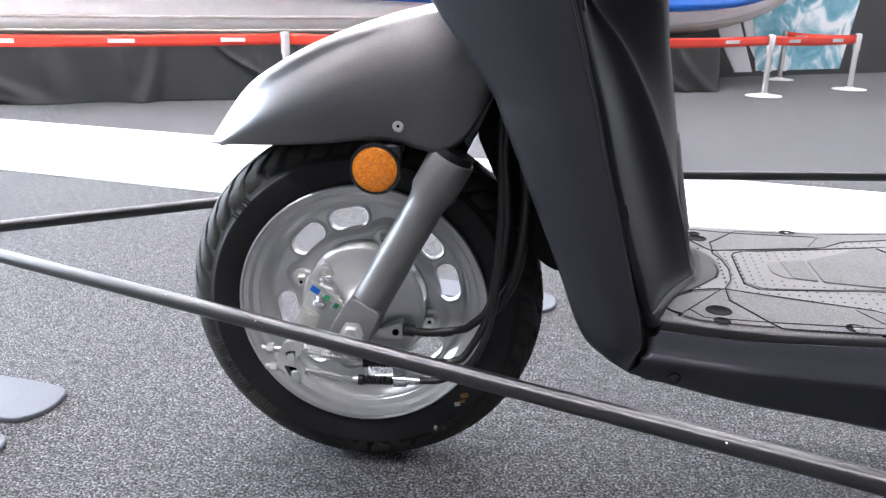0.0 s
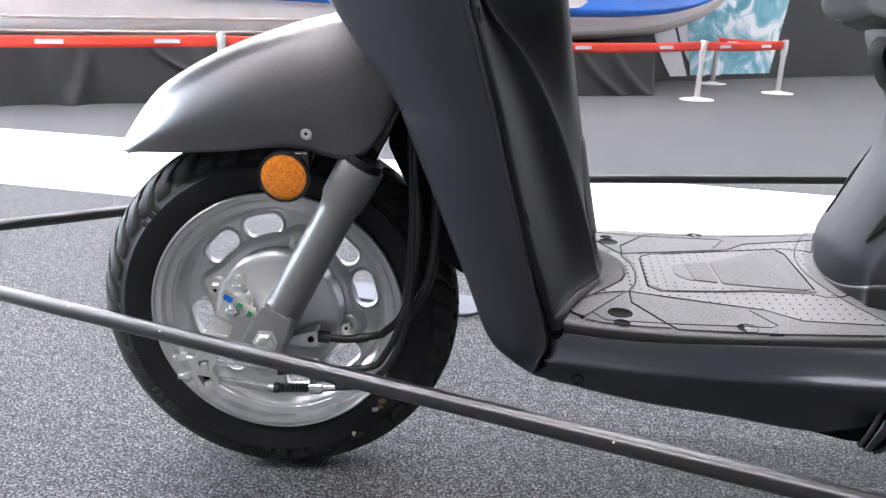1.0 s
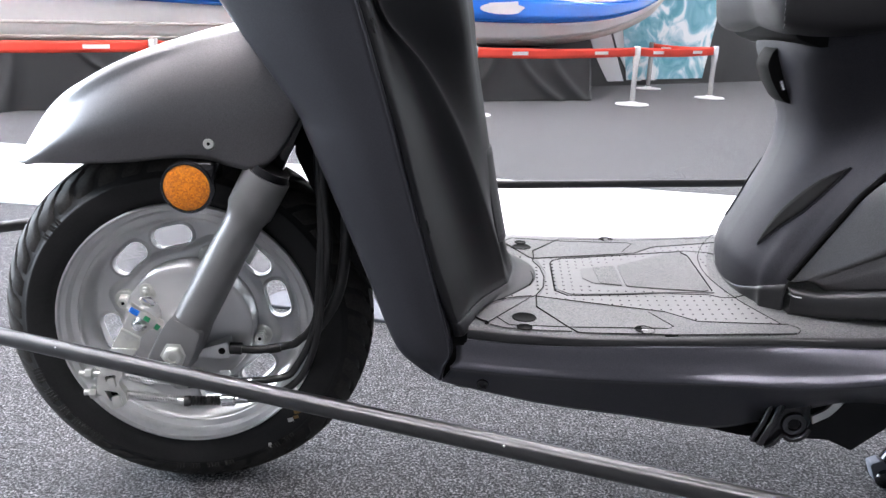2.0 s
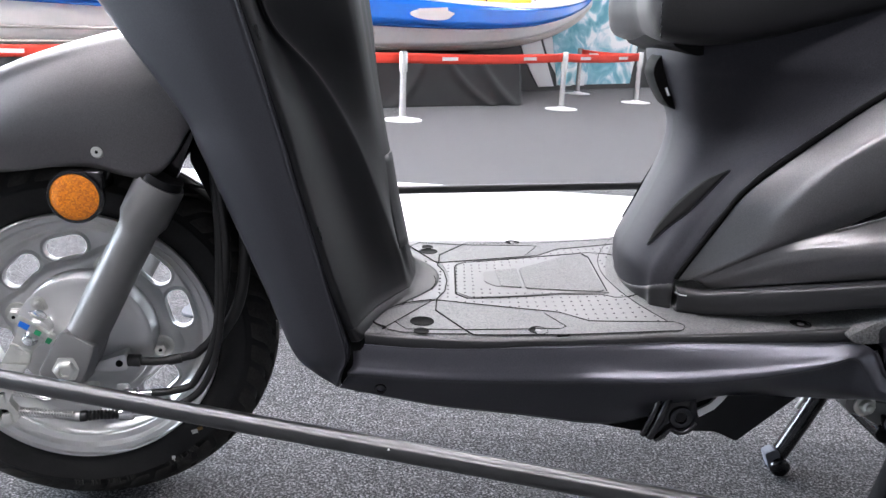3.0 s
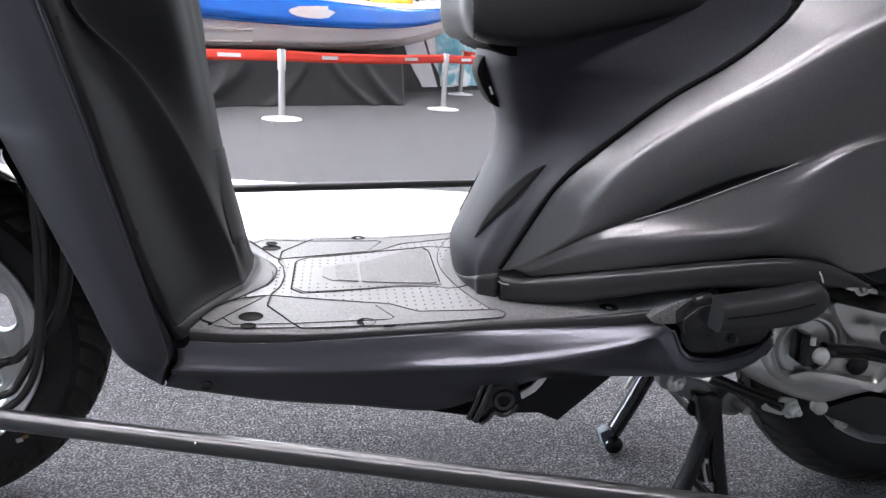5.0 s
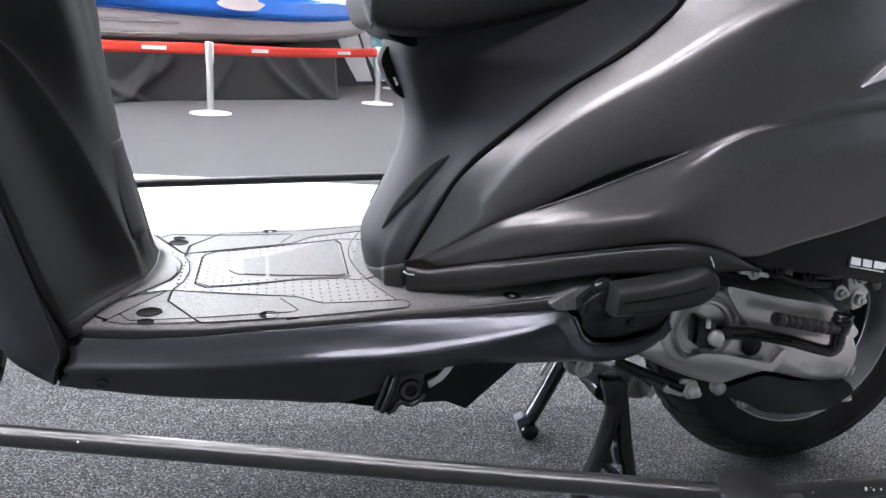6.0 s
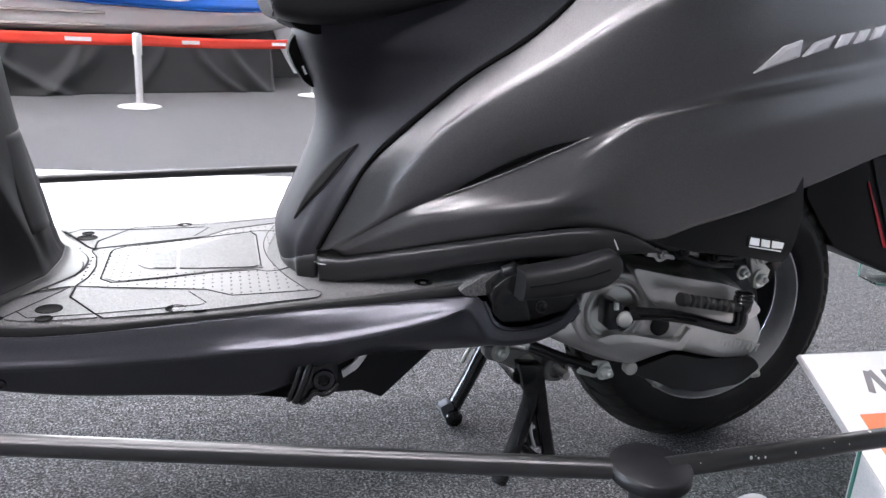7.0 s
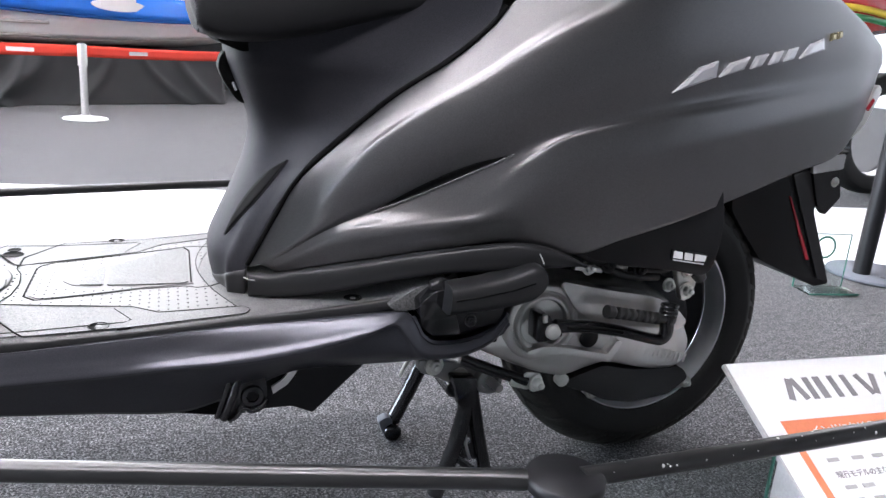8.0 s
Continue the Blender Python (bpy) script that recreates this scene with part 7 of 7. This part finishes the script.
def boat():
    t = thing("boat", BX @ Vector((-2.6, 0.75, 0.36)), "white and blue motorboat raised on a stand", "boat")
    # stations along the hull: x, half beam, keel height, chine height, rail height
    st = [(-5.6, 0.80, 0.36, 0.40, 1.04), (-4.0, 0.82, 0.36, 0.40, 1.0), (-2.4, 0.84, 0.36, 0.41, 0.88), (-1.2, 0.84, 0.36, 0.42, 0.77), (-0.4, 0.80, 0.365, 0.445, 0.73), (0.2, 0.68, 0.39, 0.50, 0.73), (0.70, 0.46, 0.47, 0.60, 0.77), (1.12, 0.20, 0.60, 0.73, 0.83), (1.36, 0.03, 0.78, 0.83, 0.90)]
    def skin(fs, name, mat, label):
        rows = []
        for x, hb, zk, zc, zr in st:
            pts = {"keel": (0.0, zk), "low": (hb * 0.74, zk + (zc - zk) * 0.5), "chine": (hb * 0.9, zc), "band": (hb * 0.96, zc + (zr - zc) * 0.42), "rub": (hb * 1.02, zc + (zr - zc) * 0.46), "rail": (hb, zr), "deck": (hb * 0.86, zr + 0.03), "mid": (0.0, zr + 0.04)}
            rows.append([BX @ Vector((x, 0.85 - pts[f][0], pts[f][1])) for f in fs] )
        cols = list(zip(*rows))
        near = net([list(c) for c in cols], 60, 4 * (len(fs) - 1) + 1)
        rows2 = []
        for x, hb, zk, zc, zr in st:
            pts = {"keel": (0.0, zk), "low": (hb * 0.74, zk + (zc - zk) * 0.5), "chine": (hb * 0.9, zc), "band": (hb * 0.96, zc + (zr - zc) * 0.42), "rub": (hb * 1.02, zc + (zr - zc) * 0.46), "rail": (hb, zr), "deck": (hb * 0.86, zr + 0.03), "mid": (0.0, zr + 0.04)}
            rows2.append([BX @ Vector((x, 0.85 + pts[f][0], pts[f][1])) for f in fs])
        far = net([list(c) for c in zip(*rows2)], 60, 4 * (len(fs) - 1) + 1)
        p = part(name, sheet(near), mat, t, label, solid=0.01)
        part(name, sheet(far), mat, t, label, solid=0.01)
        return p
    skin(("keel", "low", "chine"), "hull_bottom", HULLLOW, "white hull bottom greyed for the shade under it")
    skin(("chine", "band"), "hull_side", HULL, "white gelcoat hull side")
    skin(("band", "rub"), "rub_rail", BLUE, "bright blue rubbing strip")
    skin(("rub", "rail"), "blue_band", BLUE, "blue upper hull band")
    skin(("rail", "deck", "mid"), "deck", HULL, "white deck")
    # strakes along the hull
    for f, z in ((0.935, 0.475), (0.955, 0.555)):
        pts = [BX @ Vector((x, 0.85 - hb * f - 0.006, z + (zc - 0.46) * 1.1)) for x, hb, zk, zc, zr in st[:4]]
        part("strake", tube(pts, 0.010, 8, 50), HULLLOW, t)
    # plain decal on the band
    c = BX @ Vector((-0.76, -0.006, 0.652))
    part("decal", lathe([(0, -0.004), (0.20, -0.004), (0.205, 0)], 32, Matrix.Translation(c) @ pose(0, 0, 0, 0, 0, 29.5 + 8) @ Matrix.Diagonal((1, 1, 0.19, 1))), WHITEPRINT, t, "white oval decal on the blue band", smooth=False)
    part("decal_stroke", block((0.26, 0.004, 0.05), Matrix.Translation(c + Vector((0, -0.006, 0.02))) @ pose(0, 0, 0, 0, -4, 37), 0), HULL, t, smooth=False)
    part("rail_cleat", block((0.10, 0.08, 0.07), BX @ pose(0.28, 0.50, 0.80, 0, 0, 0), 0.01), HULLLOW, t, "grey bow fitting")
    for x, w, mat in ((-1.3, 0.5, YELLOW), (-0.7, 0.35, WHITEPRINT), (-0.25, 0.4, YELLOW), (0.3, 0.2, YELLOW)):
        part("cushion", block((w, 0.4, 0.08), BX @ pose(x, 0.62, 0.80, 0, -6 if x > 0 else 0, 0), 0.02), mat, t, "yellow and white deck padding")


boat()


# ---- display wall with a printed surf picture ----
def display_wall():
    a, b = Vector((0.2, 5.76, 0)), Vector((3.9, 8.6, 0))
    d = (b - a).normalized()
    ang = math.degrees(math.atan2(d.y, d.x))
    m = Matrix.Translation(a) @ pose(0, 0, 0, 0, 0, ang)
    L = (b - a).length
    setting("display_wall", block((L, 0.08, 2.6), m @ pose(L / 2, 0.04, 1.3), 0.004), BLACKWALL, "black display wall behind the boat", "display wall")
    w = thing("surf_poster", m @ Vector((2.2, -0.01, 0.02)), "printed surf picture with turquoise water and foam", "poster")
    part("print", prism([(1.62, 0.05), (2.72, 0.05), (3.02, 1.6), (1.25, 1.6)], -0.010, -0.002, "y", 0, m=m), POSTER, w, smooth=False)
    for k, (x0, x1) in enumerate(((0.95, 1.18), (1.26, 1.40), (1.46, 1.56))):
        sw = thing("white_swoosh", m @ Vector((x0, -0.01, 0.02)), "pale curved swoosh printed on the black wall", "wall graphic", "pale swooshes on the wall")
        e = [(x0 + 0.42 + 0.03 * k, 0.04), (x0 + 0.24, 0.28), (x0 + 0.08, 0.62), (x0 - 0.10, 1.3)]
        f = [(x1 - 0.10, 1.3), (x1 + 0.12, 0.62), (x1 + 0.28, 0.28), (x1 + 0.40 + 0.03 * k, 0.04)]
        out = [tuple(p) for p in spline(e, 14)] + [tuple(p) for p in spline(f, 14)]
        part("print", prism(out, -0.006, -0.001, "y", 0, m=m), WHITEPRINT, sw, smooth=False)


display_wall()


# ---- parked red motorcycle and white panel behind the rear ----
def motorcycle():
    o = Vector((3.25, 1.75, 0))
    t = thing("motorcycle", o, "red motorcycle with yellow and green stripes, partly hidden", "motorcycle")
    part("tank", tube([o + Vector((-0.55, 0, 0.86)), o + Vector((-0.3, 0, 0.86)), o + Vector((0.1, 0, 0.88)), o + Vector((0.4, 0, 0.84))], [0.08, 0.17, 0.18, 0.08], 24, 24), REDTANK, t, "glossy red fuel tank")
    part("stripe", tube([o + Vector((-0.45, -0.13, 0.83)), o + Vector((0.0, -0.175, 0.84)), o + Vector((0.35, -0.11, 0.82))], 0.016, 8, 16), YELLOW, t, "yellow stripe")
    part("stripe", tube([o + Vector((-0.45, -0.13, 0.80)), o + Vector((0.0, -0.175, 0.805)), o + Vector((0.35, -0.11, 0.79))], 0.014, 8, 16), GREEN, t, "green stripe")
    part("frame", tube([o + Vector((-0.62, -0.1, 0.72)), o + Vector((-0.45, -0.12, 0.5)), o + Vector((-0.5, -0.12, 0.3)), o + Vector((0.2, -0.1, 0.25))], 0.03, 14, 30), GLOSSBLACK, t, "black tube frame")
    part("engine", block((0.4, 0.3, 0.35), Matrix.Translation(o + Vector((-0.1, 0, 0.45))), 0.03), GLOSSBLACK, t, "black engine block")
    part("footrest", tube([o + Vector((-0.62, -0.25, 0.30)), o + Vector((-0.45, -0.2, 0.32))], 0.02, 12), GLOSSBLACK, t)
    for dx in (-0.85, 0.6):
        m = Matrix.Translation(o + Vector((dx, 0.1, 0.30)))
        w = part("wheel", lathe(tyre_profile(0.30, 0.20, 0.06), 48, m, close=True), RUBBER, t, "black tyre")
        part("rim", lathe([(0.2, -0.03), (0.19, 0), (0.2, 0.03), (0.21, 0)], 48, m, close=True), SILVER, w)
    part("seat", block((0.6, 0.26, 0.1), Matrix.Translation(o + Vector((0.6, 0, 0.82))), 0.03), SEAT, t)


motorcycle()


def tripod():
    x, y = 2.505, 0.655
    t = thing("black_pole_stand", (x, y, 0), "black pole stand on the white floor", "stand")
    part("pole", tube([(x, y, 0.004), (x + 0.004, y, 0.30), (x + 0.010, y, 0.62)], 0.024, 20), PLASTIC, t)
    part("foot", disc(0.13, 0.004, 0.014, Matrix.Translation((x + 0.05, y, 0)) @ pose(0, 0, 0, 90, 0, 0), 40), BASEPLATE, t, "flat round grey foot")
    part("cable", tube([(x + 0.02, y - 0.05, 0.010), (x + 0.12, y - 0.10, 0.008), (x + 0.25, y - 0.09, 0.008), (x + 0.40, y - 0.12, 0.008)], 0.006, 8, 24), CABLE, t, "thin black cable on the floor")


tripod()
